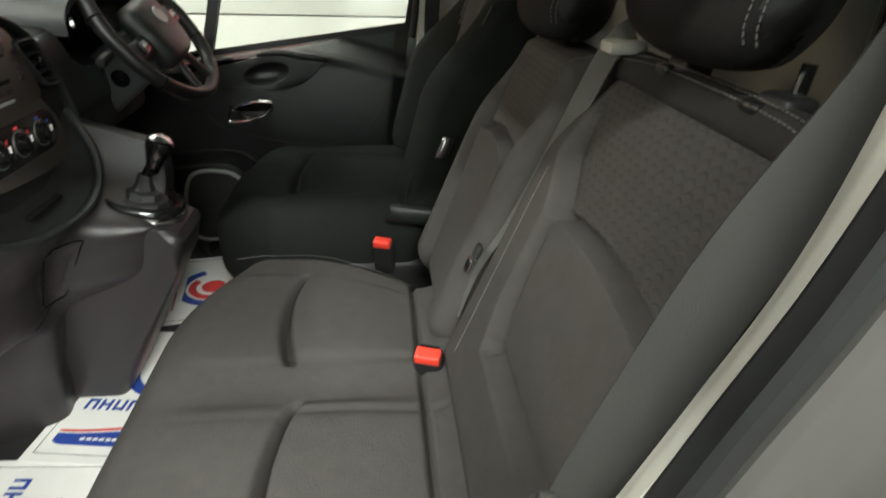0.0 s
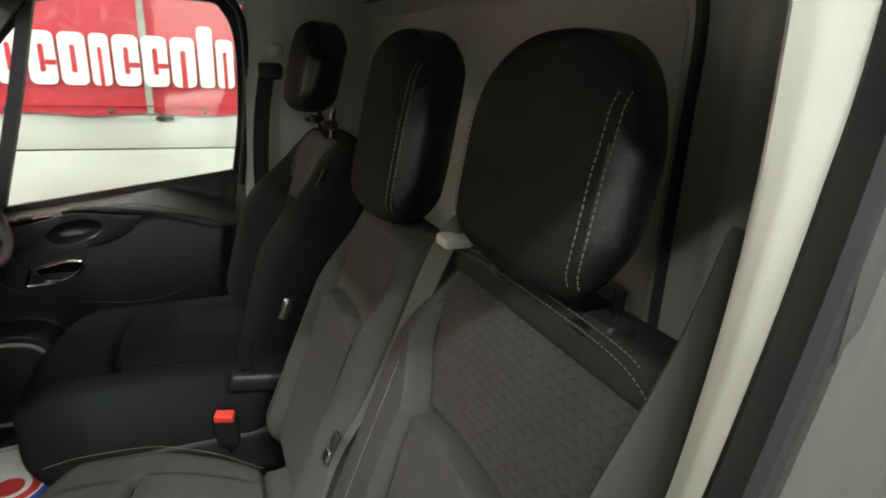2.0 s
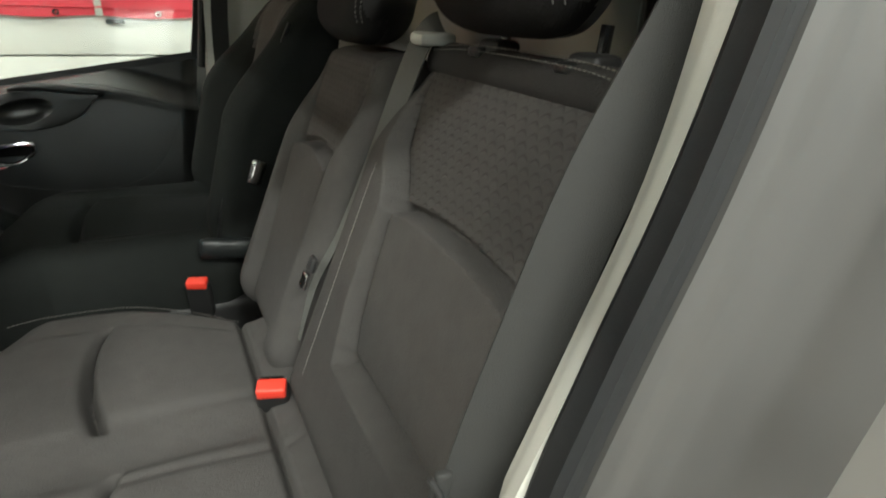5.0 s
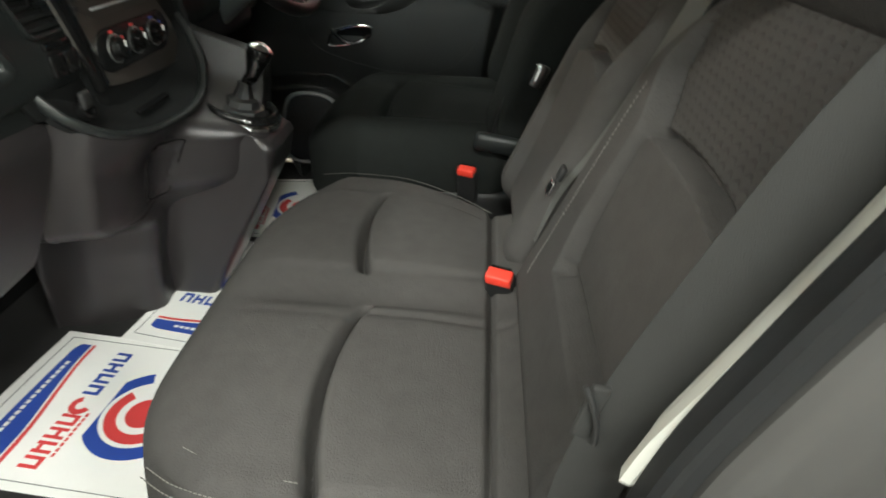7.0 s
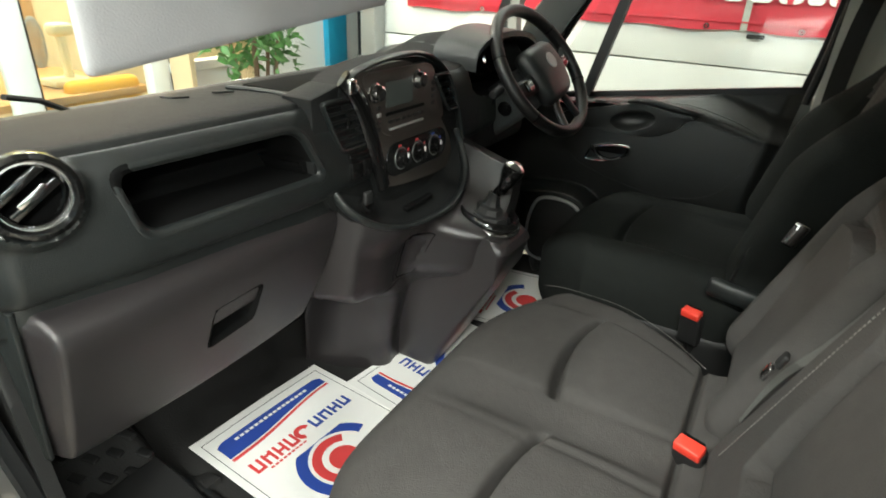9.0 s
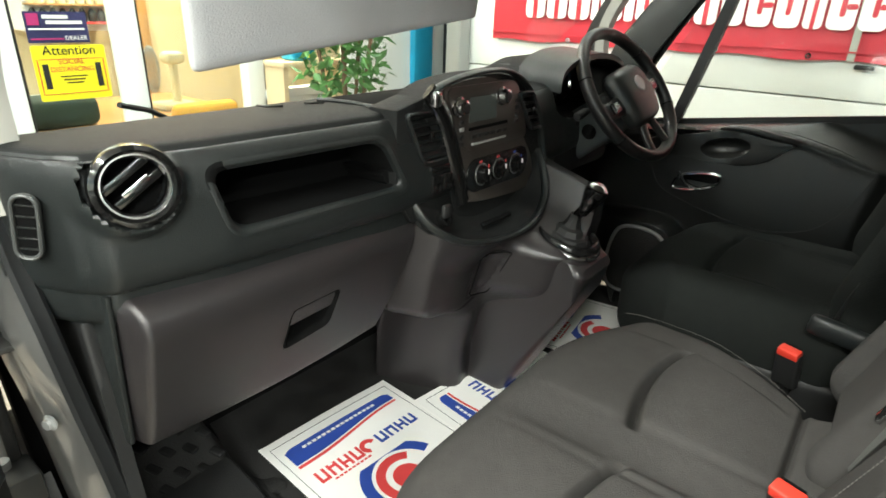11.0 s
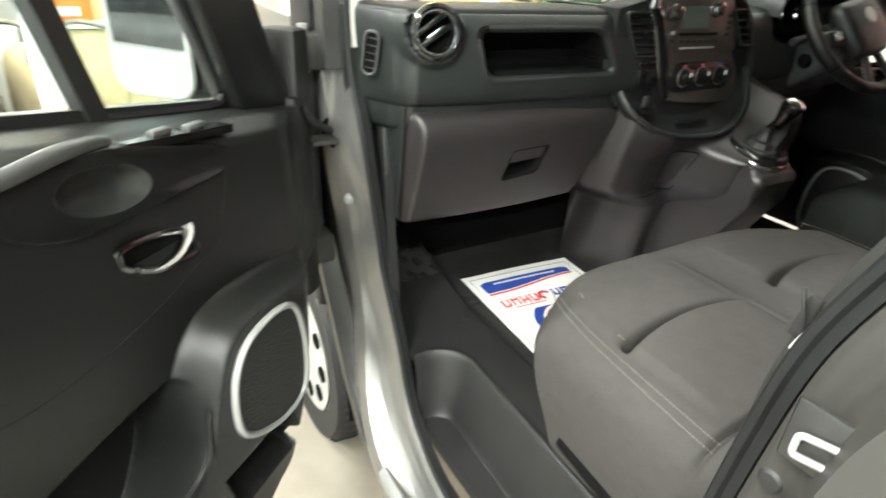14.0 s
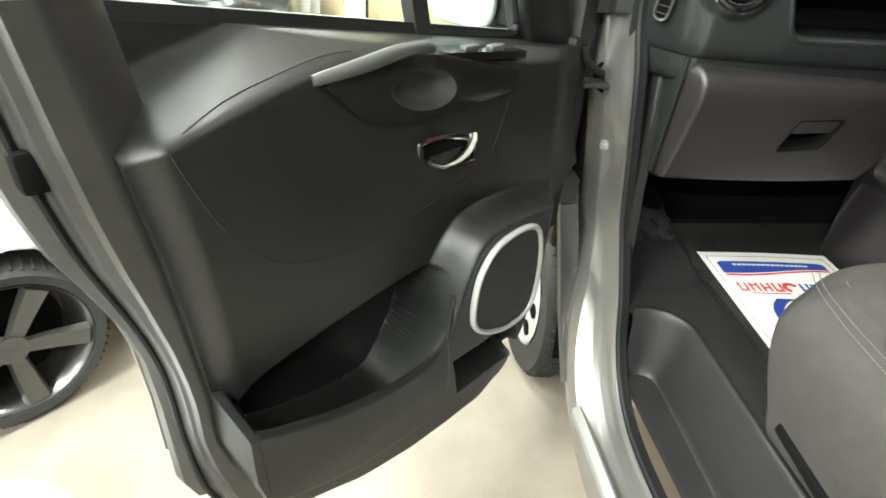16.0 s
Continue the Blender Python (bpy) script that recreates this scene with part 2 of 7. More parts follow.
def solo(name, shape, mat, label, category, kind="", group="", smooth=35):
    """A thing of one mesh, in world metres."""
    me = mesh_of(shape, name)
    me.materials.append(mat)
    if smooth:
        me.shade_smooth()
        me.set_sharp_from_angle(angle=radians(smooth))
    return tagged(new(name, me), label, category, group, kind)


def box(x0, x1, y0, y1, z0, z1, r=0.0, seg=2, bm=None):
    """A box with rounded edges of radius r."""
    bm = bm or bmesh.new()
    made = bmesh.ops.create_cube(bm, size=1)["verts"]
    for v in made:
        v.co = Vector(((x0 + x1) / 2 + v.co.x * (x1 - x0), (y0 + y1) / 2 + v.co.y * (y1 - y0), (z0 + z1) / 2 + v.co.z * (z1 - z0)))
    if r:
        edges = list({e for v in made for e in v.link_edges})
        bmesh.ops.bevel(bm, geom=edges, offset=r, segments=seg, profile=0.5, affect="EDGES")
    return bm


def prism(outline, axis, a, b, r=0.0, seg=2, bm=None):
    """A closed outline, extruded along an axis from a to b, its edges rounded. The outline lies in the two other axes, in order."""
    bm = bm or bmesh.new()

    def at(p, c):
        return {"x": (c, p[0], p[1]), "y": (p[0], c, p[1]), "z": (p[0], p[1], c)}[axis]

    lo = [bm.verts.new(at(p, a)) for p in outline]
    hi = [bm.verts.new(at(p, b)) for p in outline]
    n = len(outline)
    faces = [bm.faces.new(lo[::-1]), bm.faces.new(hi)] + [bm.faces.new((lo[k], lo[(k + 1) % n], hi[(k + 1) % n], hi[k])) for k in range(n)]
    if r:
        bmesh.ops.bevel(bm, geom=list({e for f in faces for e in f.edges}), offset=r, segments=seg, profile=0.5, affect="EDGES")
    return bm


def rounded(w, h, r, n=6, cx=0, cy=0):
    """A rounded rectangle's outline."""
    pts = []
    for sx, sy, a0 in ((1, 1, 0), (-1, 1, 90), (-1, -1, 180), (1, -1, 270)):
        for k in range(n + 1):
            a = radians(a0 + 90 * k / n)
            pts.append((cx + sx * (w / 2 - r) + r * math.cos(a), cy + sy * (h / 2 - r) + r * math.sin(a)))
    return pts


def rounded_poly(corners, r, inset=0.0, n=6):
    """A convex outline, counter-clockwise, moved in by inset, with rounded corners."""
    c = [Vector((a, b)) for a, b in corners]
    m = len(c)
    lines = []
    for k in range(m):
        d = (c[(k + 1) % m] - c[k]).normalized()
        lines.append((c[k] + Vector((-d.y, d.x)) * inset, d))
    pts = []
    for k in range(m):
        (p, d), (q, e) = lines[k - 1], lines[k]
        t = ((q.x - p.x) * e.y - (q.y - p.y) * e.x) / (d.x * e.y - d.y * e.x)
        v = p + d * t
        for j in range(n + 1):
            s = j / n
            pts.append((v - d * r) * (1 - s) ** 2 + v * (2 * s * (1 - s)) + (v + e * r) * s * s)
    return pts


def inside_by(corners, a, b):
    """How far a point lies inside a convex counter-clockwise outline."""
    best = 9.0
    for (p, q), (r, s) in zip(corners, corners[1:] + corners[:1]):
        d = math.hypot(r - p, s - q)
        best = min(best, ((r - p) * (b - q) - (s - q) * (a - p)) / d)
    return best


def smooth_line(points, n=8, closed=False):
    """A Catmull-Rom line through points."""
    p = [Vector(q) for q in points]
    out, last = [], len(p) if closed else len(p) - 1
    for k in range(last):
        if closed:
            a, b, c, d = (p[(k + j - 1) % len(p)] for j in range(4))
        else:
            a, b, c, d = p[max(k - 1, 0)], p[k], p[k + 1], p[min(k + 2, len(p) - 1)]
        for j in range(n):
            t = j / n
            out.append(0.5 * ((2 * b) + (c - a) * t + (2 * a - 5 * b + 4 * c - d) * t * t + (3 * b - a - 3 * c + d) * t ** 3))
    if not closed:
        out.append(p[-1])
    return out


def sweep(line, profile, closed=False, up=(0, 0, 1), scale=None):
    """A profile of (side, up) pairs carried along a line of points."""
    line = [Vector(q) for q in line]
    n, m = len(line), len(profile)
    verts, faces = [], []
    for k, p in enumerate(line):
        q0 = line[(k - 1) % n] if closed or k else p
        q1 = line[(k + 1) % n] if closed or k < n - 1 else p
        t = (q1 - q0).normalized()
        side = t.cross(Vector(up))
        side = side.normalized() if side.length > 1e-4 else t.orthogonal().normalized()
        upw = side.cross(t).normalized()
        s = scale(k / max(1, n - 1)) if scale else 1
        verts += [p + side * (a * s) + upw * (b * s) for a, b in profile]
    for k in range(n if closed else n - 1):
        for j in range(m):
            a, b = k * m, ((k + 1) % n) * m
            faces.append((a + j, a + (j + 1) % m, b + (j + 1) % m, b + j))
    if not closed:
        faces += [tuple(range(m))[::-1], tuple(range((n - 1) * m, n * m))]
    return verts, faces


def ring(r, n=8):
    return [(r * math.cos(2 * math.pi * k / n), r * math.sin(2 * math.pi * k / n)) for k in range(n)]


def tube(line, r, n=8, closed=False, up=(0, 0, 1)):
    return sweep(line, ring(r, n), closed, up)


def oval(rx, rz, n=14):
    return [(rx * math.cos(2 * math.pi * k / n), rz * math.sin(2 * math.pi * k / n)) for k in range(n)]


def lathe(profile, m, n=32, loop=False):
    """A profile of (radius, height) turned about the z axis of the pose m."""
    verts, faces = [], []
    for r, h in profile:
        verts += [m @ Vector((r * math.cos(2 * math.pi * k / n), r * math.sin(2 * math.pi * k / n), h)) for k in range(n)]
    for j in range(len(profile) - (0 if loop else 1)):
        i = (j + 1) % len(profile)
        for k in range(n):
            faces.append((j * n + k, j * n + (k + 1) % n, i * n + (k + 1) % n, i * n + k))
    if loop:
        return verts, faces
    if profile[0][0] > 1e-5:
        faces.append(tuple(range(n))[::-1])
    if profile[-1][0] > 1e-5:
        faces.append(tuple(range((len(profile) - 1) * n, len(profile) * n)))
    return verts, faces


def soft(half, r, m=None, n=(24, 24, 24), shape=None):
    """A cushion: a box of half sizes, rounded by r, with shape(p) bending each point, placed by the pose m."""
    verts, faces, seen = [], [], {}

    def at(p):
        key = tuple(round(c, 5) for c in p)
        if key not in seen:
            q = Vector([p[k] * half[k] for k in range(3)])
            core = Vector([max(-(half[k] - r), min(half[k] - r, q[k])) for k in range(3)])
            d = q - core
            q = core + d.normalized() * r if d.length > 1e-9 else q
            q = shape(q) if shape else q
            seen[key] = len(verts)
            verts.append(m @ q if m is not None else q)
        return seen[key]

    def steps(k):
        # closer steps near the rounded ends
        return [math.sin((2 * j / n[k] - 1) * math.pi / 2 * 0.92) / math.sin(math.pi / 2 * 0.92) for j in range(n[k] + 1)]

    s = [steps(k) for k in range(3)]
    for axis in range(3):
        u, v = [k for k in range(3) if k != axis]
        for sign in (-1, 1):
            for i in range(n[u]):
                for j in range(n[v]):
                    quad = []
                    for di, dj in ((0, 0), (1, 0), (1, 1), (0, 1)):
                        p = [0, 0, 0]
                        p[axis], p[u], p[v] = sign, s[u][i + di], s[v][j + dj]
                        quad.append(at(p))
                    faces.append(quad)
    return verts, faces


def sheet(fn, nu, nv, back):
    """A solid sheet: fn(u, v) for u, v in 0..1 gives its face, back(p) the matching point behind it."""
    us = nu if isinstance(nu, list) else [k / nu for k in range(nu + 1)]
    vs = nv if isinstance(nv, list) else [k / nv for k in range(nv + 1)]
    a, b = len(us), len(vs)
    front = [Vector(fn(u, v)) for u in us for v in vs]
    verts = front + [Vector(back(p)) for p in front]
    o = a * b
    faces = []
    for i in range(a - 1):
        for j in range(b - 1):
            q = (i * b + j, (i + 1) * b + j, (i + 1) * b + j + 1, i * b + j + 1)
            faces += [q, tuple(o + k for k in q[::-1])]
    rim = [i * b for i in range(a)] + [(a - 1) * b + j for j in range(1, b)] + [i * b + b - 1 for i in range(a - 2, -1, -1)] + [j for j in range(b - 2, 0, -1)]
    for k in range(len(rim)):
        p, q = rim[k], rim[(k + 1) % len(rim)]
        faces.append((p, q, o + q, o + p))
    return verts, faces


def joined(*shapes):
    verts, faces = [], []
    for vs, fs in shapes:
        o = len(verts)
        verts += list(vs)
        faces += [tuple(k + o for k in f) for f in fs]
    return verts, faces


def step(a, b, x):
    t = max(0.0, min(1.0, (x - a) / (b - a)))
    return t * t * (3 - 2 * t)


def lerp(points, x):
    """A line through (x, y) pairs."""
    if x <= points[0][0]:
        return points[0][1]
    for (a, ya), (b, yb) in zip(points, points[1:]):
        if x <= b:
            return ya + (yb - ya) * (x - a) / (b - a)
    return points[-1][1]


def stitches(line, gap=0.0065, size=0.0040, r=0.0007, lift=(0, 0, 0)):
    """Short threads along a line."""
    pts = [Vector(q) + Vector(lift) for q in line]
    out, carry = [], 0.0
    for a, b in zip(pts, pts[1:]):
        d = (b - a).length
        if d < 1e-6:
            continue
        t = (b - a) / d
        s = carry
        while s < d:
            p = a + t * s
            out.append(tube([p, p + t * size * 0.5, p + t * size], r, 5))
            s += gap
        carry = s - d
    return joined(*out)


def words(name, text, size, m, mat, parent, label="", align="CENTER", depth=0.0006):
    """Lettering in the built-in font as a flat mesh on the xy plane of the pose m."""
    cu = bpy.data.curves.new(name, "FONT")
    cu.body, cu.size, cu.align_x, cu.align_y, cu.extrude = text, size, align, "CENTER", depth
    cu.resolution_u = 3
    tmp = bpy.data.objects.new(name, cu)
    scene.collection.objects.link(tmp)
    me = bpy.data.meshes.new_from_object(tmp.evaluated_get(bpy.context.evaluated_depsgraph_get()))
    bpy.data.objects.remove(tmp)
    bpy.data.curves.remove(cu)
    me.transform(m)
    return part(name, me, mat, parent, label, smooth=0)

# ---- showroom ----
solo("floor", box(-7, 6, -7, 4.2, GROUND - 0.1, GROUND), M_CONCRETE, "pale stained sealed concrete showroom floor", "floor", "structure", smooth=0)
solo("ceiling", box(-7, 6, -7, 4.2, CEIL, CEIL + 0.1), M_WHITE, "white showroom ceiling with added strip lights", "ceiling", "structure", smooth=0)
solo("wall_south", box(-7, 6, -7.1, -7, GROUND, CEIL), M_WHITE, "plain white showroom wall", "wall", "structure", smooth=0)
solo("wall_east", box(6, 6.1, -7, 4.2, GROUND, CEIL), M_WHITE, "plain white showroom wall", "wall", "structure", smooth=0)
solo("wall_west", box(-7.1, -7, -7, 4.2, GROUND, CEIL), M_WHITE, "plain white showroom wall", "wall", "structure", smooth=0)
wall = thing("wall_north", "white sectional roller door and wall panels", "wall", (0, WALL_Y + 0.05, GROUND), kind="structure")
for k in range(9):
    z = GROUND + k * 0.42
    part("panel", box(-2.6, 6, WALL_Y + 0.02, WALL_Y + 0.1, z + 0.004, z + 0.416, 0.006), M_WHITE, wall)
part("backing", box(-2.6, 6, WALL_Y + 0.1, WALL_Y + 0.2, GROUND, CEIL), M_WHITE, wall)
part("panel_handle", box(-0.30, -0.24, WALL_Y + 0.012, WALL_Y + 0.02, 0.98, 1.0, 0.003), M_BEIGE, wall)

# Fittings added for the unseen tubes.
for k, (x, y, turn, watts) in enumerate(TUBES):
    fit = thing("strip_light", "unseen white strip light added on the ceiling", "light", (x, y, CEIL), "ceiling strip lights")
    a, b = (0.78, 0.09) if turn == 0 else (0.09, 0.78)
    part("housing", box(x - a, x + a, y - b, y + b, CEIL - 0.09, CEIL - 0.002, 0.01), M_UPVC, fit)
    part("tube", box(x - a * 0.96, x + a * 0.96, y - b * 0.6, y + b * 0.6, CEIL - 0.125, CEIL - 0.092, 0.012), glow("tube_glow", (1, 0.97, 0.9), 6), fit)

# the banner, with plain blocks for its lettering
banner = thing("banner", "red vinyl banner with large white lettering and eyelets", "banner", (-0.6, WALL_Y, 1.33))
part("sheet", sheet(lambda u, v: (-2.3 + 4.4 * u, WALL_Y - 0.012 - 0.012 * math.sin(u * 37) * (1 - v) * 0.6, 1.335 + 0.006 * math.sin(u * 60) + 0.86 * v), 110, 8, lambda p: p + Vector((0, 0.004, 0))), M_BANNER, banner)
part("hem", box(-2.3, 2.1, WALL_Y - 0.030, WALL_Y - 0.022, 1.375, 1.381), M_BANNER, banner)
for k in range(9):
    part("eyelet", lathe([(0.006, 0), (0.014, 0.0), (0.014, 0.004), (0.006, 0.004)], pose(-1.75 + 0.42 * k, WALL_Y - 0.026, 1.352, 90), 14, True), M_CHROME, banner)
part("clip", box(-0.30, -0.22, WALL_Y - 0.012, WALL_Y + 0.018, 1.305, 1.325, 0.004), M_BLACK, banner)


def letter(kind, x0, w, z0, h, stroke):
    """One plain rounded block with a narrow slit."""
    y0, y1 = WALL_Y - 0.036, WALL_Y - 0.030
    up = 0.055 if "u" in kind else 0.0
    block = part("lettering_block", prism(rounded(w, h + up, min(0.03, w * 0.3), 5, x0 + w / 2, z0 + (h + up) / 2), "y", y0, y1), M_LETTER, banner, smooth=0)
    if "s" in kind:
        part("slit", prism(rounded(w * 0.20, h * 0.52, w * 0.08, 4, x0 + w / 2, z0 + h * 0.50), "y", y0 - 0.002, y0 + 0.002), M_BANNER, block, smooth=0)
    if "o" in kind:
        part("slit", prism(rounded(w * 0.22, h * 0.76, w * 0.08, 4, x0 + w / 2, z0 + h * 0.36), "y", y0 - 0.002, y0 + 0.002), M_BANNER, block, smooth=0)
    if "g" in kind:
        part("slit", prism(rounded(w * 0.40, h * 0.10, h * 0.04, 4, x0 + w * 0.8, z0 + h * 0.42), "y", y0 - 0.003, y0 + 0.002), M_BANNER, block, smooth=0)


x = -2.05
for kind, w in (("o", 0.13), ("o", 0.13), ("o", 0.13), ("", 0.04), ("o", 0.13), ("u", 0.05), ("su", 0.11), ("u", 0.05), ("sg", 0.11), ("o", 0.11),
                ("su", 0.11), ("sg", 0.11), ("s", 0.11), ("o", 0.08), ("sg", 0.11), ("sg", 0.11), ("o", 0.11), ("u", 0.07), ("o", 0.08), ("sg", 0.11), ("", 0.04), ("sg", 0.11), ("s", 0.11)):
    letter(kind, x, w, 1.47, 0.235, 0.036)
    x += w + 0.014
# A reflection on the banner, painted as a flat pale strip.
part("reflection_strip", box(-0.335, -0.305, WALL_Y - 0.0275, WALL_Y - 0.0245, 1.338, 2.19), M_BEIGE, banner, "pale strip painted as a reflection on the vinyl")

# ---- glazed office front, seen through the windscreen ----
office = thing("office_front", "white framed glazed office partition", "partition", (OFFICE_X, 0.6, GROUND), kind="structure")
POSTS = (-1.6, -0.43, 0.18, 0.86, 1.62)
for y in POSTS:
    part("post", box(OFFICE_X - 0.05, OFFICE_X + 0.03, y, y + (0.20 if y == -0.43 else 0.11), GROUND, 2.4, 0.008), M_UPVC, office)
    part("bead", box(OFFICE_X - 0.03, OFFICE_X + 0.014, y + (0.20 if y == -0.43 else 0.11), y + (0.215 if y == -0.43 else 0.125), GROUND, 2.4, 0.003), M_BLACK, office)
part("head_rail", box(OFFICE_X - 0.05, OFFICE_X + 0.03, -1.6, 2.0, 2.4, 2.55, 0.008), M_UPVC, office)
part("lower_panel", box(OFFICE_X - 0.04, OFFICE_X + 0.01, 0.99, 1.62, GROUND, 0.98, 0.006), M_UPVC, office)
part("cill", box(OFFICE_X - 0.05, OFFICE_X + 0.045, 0.97, 1.62, 0.98, 1.03, 0.006), M_UPVC, office)
for a, b, z in ((-1.49, -0.43, 0.1), (-0.22, 0.18, 0.1), (0.30, 0.86, 0.1), (0.98, 1.62, 1.03)):
    pane = part("pane", box(OFFICE_X - 0.012, OFFICE_X - 0.006, a, b, z, 2.4), M_GLASS, office, smooth=0)
    pane.visible_shadow = False
solo("wall_office", box(OFFICE_X - 2.1, OFFICE_X - 2.0, -1.7, 4.2, GROUND, CEIL), M_OFFICE, "warm cream office back wall", "wall", "structure", smooth=0)
solo("wall_corner", box(OFFICE_X - 0.05, OFFICE_X + 0.05, 1.75, 2.6, GROUND, CEIL), M_WHITE, "plain white wall beside the office", "wall", "structure", smooth=0)
solo("blue_post", box(OFFICE_X + 0.051, OFFICE_X + 0.10, 2.21, 2.41, GROUND, CEIL - 0.01, 0.004), M_TEAL, "bright blue painted steel building post", "post")
solo("door_track", box(-2.62, -2.50, WALL_Y - 0.10, WALL_Y + 0.02, GROUND, CEIL - 0.02, 0.01), M_SATIN, "galvanised roller door track on the wall", "track")

# warning sign on the glass
M_SIGN = Matrix(((0, 0, 1, OFFICE_X + 0.002), (1, 0, 0, -0.02), (0, 1, 0, 1.205), (0, 0, 0, 1)))
sign = thing("warning_sign", "yellow warning notice with black and red print", "sign", (OFFICE_X, -0.02, 1.1))
part("board", prism(rounded(0.30, 0.235, 0.012, 4, -0.02, 1.185), "x", OFFICE_X - 0.003, OFFICE_X), M_YELLOW, sign, smooth=0)
words("heading", "Attention", 0.056, M_SIGN @ Matrix.Translation((0, 0.075, 0)), M_INK, sign)
words("line", "SOCIAL", 0.032, M_SIGN @ Matrix.Translation((0, 0.028, 0)), M_PRED, sign)
words("line", "DISTANCING", 0.030, M_SIGN @ Matrix.Translation((0, -0.005, 0)), M_PRED, sign)
for k in range(3):
    part("print_bar", box(OFFICE_X + 0.001, OFFICE_X + 0.0025, -0.02 - 0.055 + 0.01 * k, -0.02 + 0.055 - 0.01 * k, 1.168 - 0.014 * k, 1.173 - 0.014 * k), M_INK, sign, smooth=0)
for s in (-1, 1):
    part("pictogram_bar", box(OFFICE_X + 0.001, OFFICE_X + 0.0025, -0.02 + s * 0.108 - 0.012, -0.02 + s * 0.108 + 0.012, 1.12, 1.225, 0), M_INK, sign, smooth=0)
    part("border", box(OFFICE_X + 0.001, OFFICE_X + 0.0025, -0.02 + s * 0.135 - 0.002, -0.02 + s * 0.135 + 0.002, 1.095, 1.245), M_PRED, sign, smooth=0)
for z in (1.095, 1.243):
    part("border", box(OFFICE_X + 0.001, OFFICE_X + 0.0025, -0.15, 0.11, z, z + 0.003), M_PRED, sign, smooth=0)
dealer = thing("dealer_sign", "dark blue window sign with white and pink print", "sign", (OFFICE_X, -0.04, 1.32))
part("board", box(OFFICE_X - 0.003, OFFICE_X, -0.17, 0.075, 1.313, 1.44), M_NAVY, dealer, smooth=0)
for y0, y1, z0, z1, mat in ((-0.16, -0.115, 1.385, 1.432, M_PINK), (-0.10, 0.0, 1.412, 1.427, M_LETTER), (-0.09, 0.055, 1.390, 1.404, M_LETTER), (-0.16, 0.06, 1.366, 1.373, M_LETTER), (-0.16, -0.03, 1.326, 1.332, M_PINK)):
    part("print_bar", box(OFFICE_X + 0.001, OFFICE_X + 0.0025, y0, y1, z0, z1), mat, dealer, smooth=0)
words("line", "DEALER", 0.026, Matrix(((0, 0, 1, OFFICE_X + 0.002), (1, 0, 0, 0.02), (0, 1, 0, 1.332), (0, 0, 0, 1))), M_LETTER, dealer)
small = thing("hazard_sticker", "small yellow hazard sticker on the glass", "sticker", (OFFICE_X, 0.44, 1.33))
part("board", box(OFFICE_X - 0.003, OFFICE_X, 0.56, 0.63, 1.345, 1.405), M_YELLOW, small, smooth=0)
part("triangle", prism([(0.555, 1.41), (0.635, 1.41), (0.595, 1.47)], "x", OFFICE_X - 0.003, OFFICE_X), M_YELLOW, small, smooth=0)
for k in range(3):
    part("print_bar", box(OFFICE_X + 0.001, OFFICE_X + 0.002, 0.57, 0.62, 1.355 + 0.015 * k, 1.361 + 0.015 * k), M_INK, small, smooth=0)

mark = thing("window_lettering", "red curved lettering bars stuck on the glass", "sticker", (OFFICE_X, 1.2, 1.4))
for k in range(9):
    a = radians(205 + 17 * k)
    q = Matrix(((0, 0, 1, OFFICE_X + 0.001), (1, 0, 0, 1.245 + 0.105 * math.cos(a)), (0, 1, 0, 1.455 + 0.105 * math.sin(a)), (0, 0, 0, 1))) @ Matrix.Rotation(a + math.pi / 2, 4, "Z")
    part("lettering_bar", box(-0.008, 0.008, -0.014, 0.014, -0.001, 0.001), M_PRED, mark, smooth=0).matrix_basis = q
for y0, y1, z0, z1 in ((1.20, 1.216, 1.41, 1.50), (1.274, 1.29, 1.41, 1.50), (1.216, 1.274, 1.445, 1.458), (1.239, 1.251, 1.40, 1.445)):
    part("lettering_bar", box(OFFICE_X, OFFICE_X + 0.0015, y0, y1, z0, z1), M_PRED, mark, smooth=0)

# office contents: jar rack, door, desk, fan
rack = thing("jar_rack", "wall rack with rows of pale jars", "rack", (OFFICE_X - 1.6, 0.6, 1.2))
part("back_board", box(OFFICE_X - 2.0, OFFICE_X - 1.66, 0.35, 0.92, 1.28, 1.92), M_PAPER, rack)
for k in range(5):
    z = 1.34 + 0.115 * k
    part("shelf", box(OFFICE_X - 1.66, OFFICE_X - 1.56, 0.36, 0.91, z - 0.012, z, 0.002), M_PRED if k == 0 else M_WOOD, rack)
    for j in range(9):
        part("jar", lathe([(0.022, 0), (0.024, 0.01), (0.024, 0.06), (0.014, 0.075), (0.014, 0.085)], pose(OFFICE_X - 1.61, 0.39 + 0.06 * j, z + 0.001), 10), M_INK if k == 0 else M_FAN, rack)
wd = thing("office_door", "brown wooden office door", "door", (OFFICE_X - 1.9, 1.1, GROUND))
part("leaf", box(OFFICE_X - 1.95, OFFICE_X - 1.9, 1.0, 1.28, GROUND, 2.0, 0.004), M_WOOD, wd)
part("handle", box(OFFICE_X - 1.9, OFFICE_X - 1.87, 1.05, 1.08, 1.3, 1.42, 0.004), M_SATIN, wd)
desk = thing("desk", "wooden office desk with clutter", "desk", (OFFICE_X - 0.6, 0.3, GROUND))
part("top", box(OFFICE_X - 1.1, OFFICE_X - 0.15, -0.6, 0.95, 0.86, 0.90, 0.006), M_WOOD, desk)
for y in (-0.55, 0.9):
    part("leg", box(OFFICE_X - 1.05, OFFICE_X - 0.2, y - 0.02, y + 0.02, GROUND, 0.86), M_WOOD, desk)
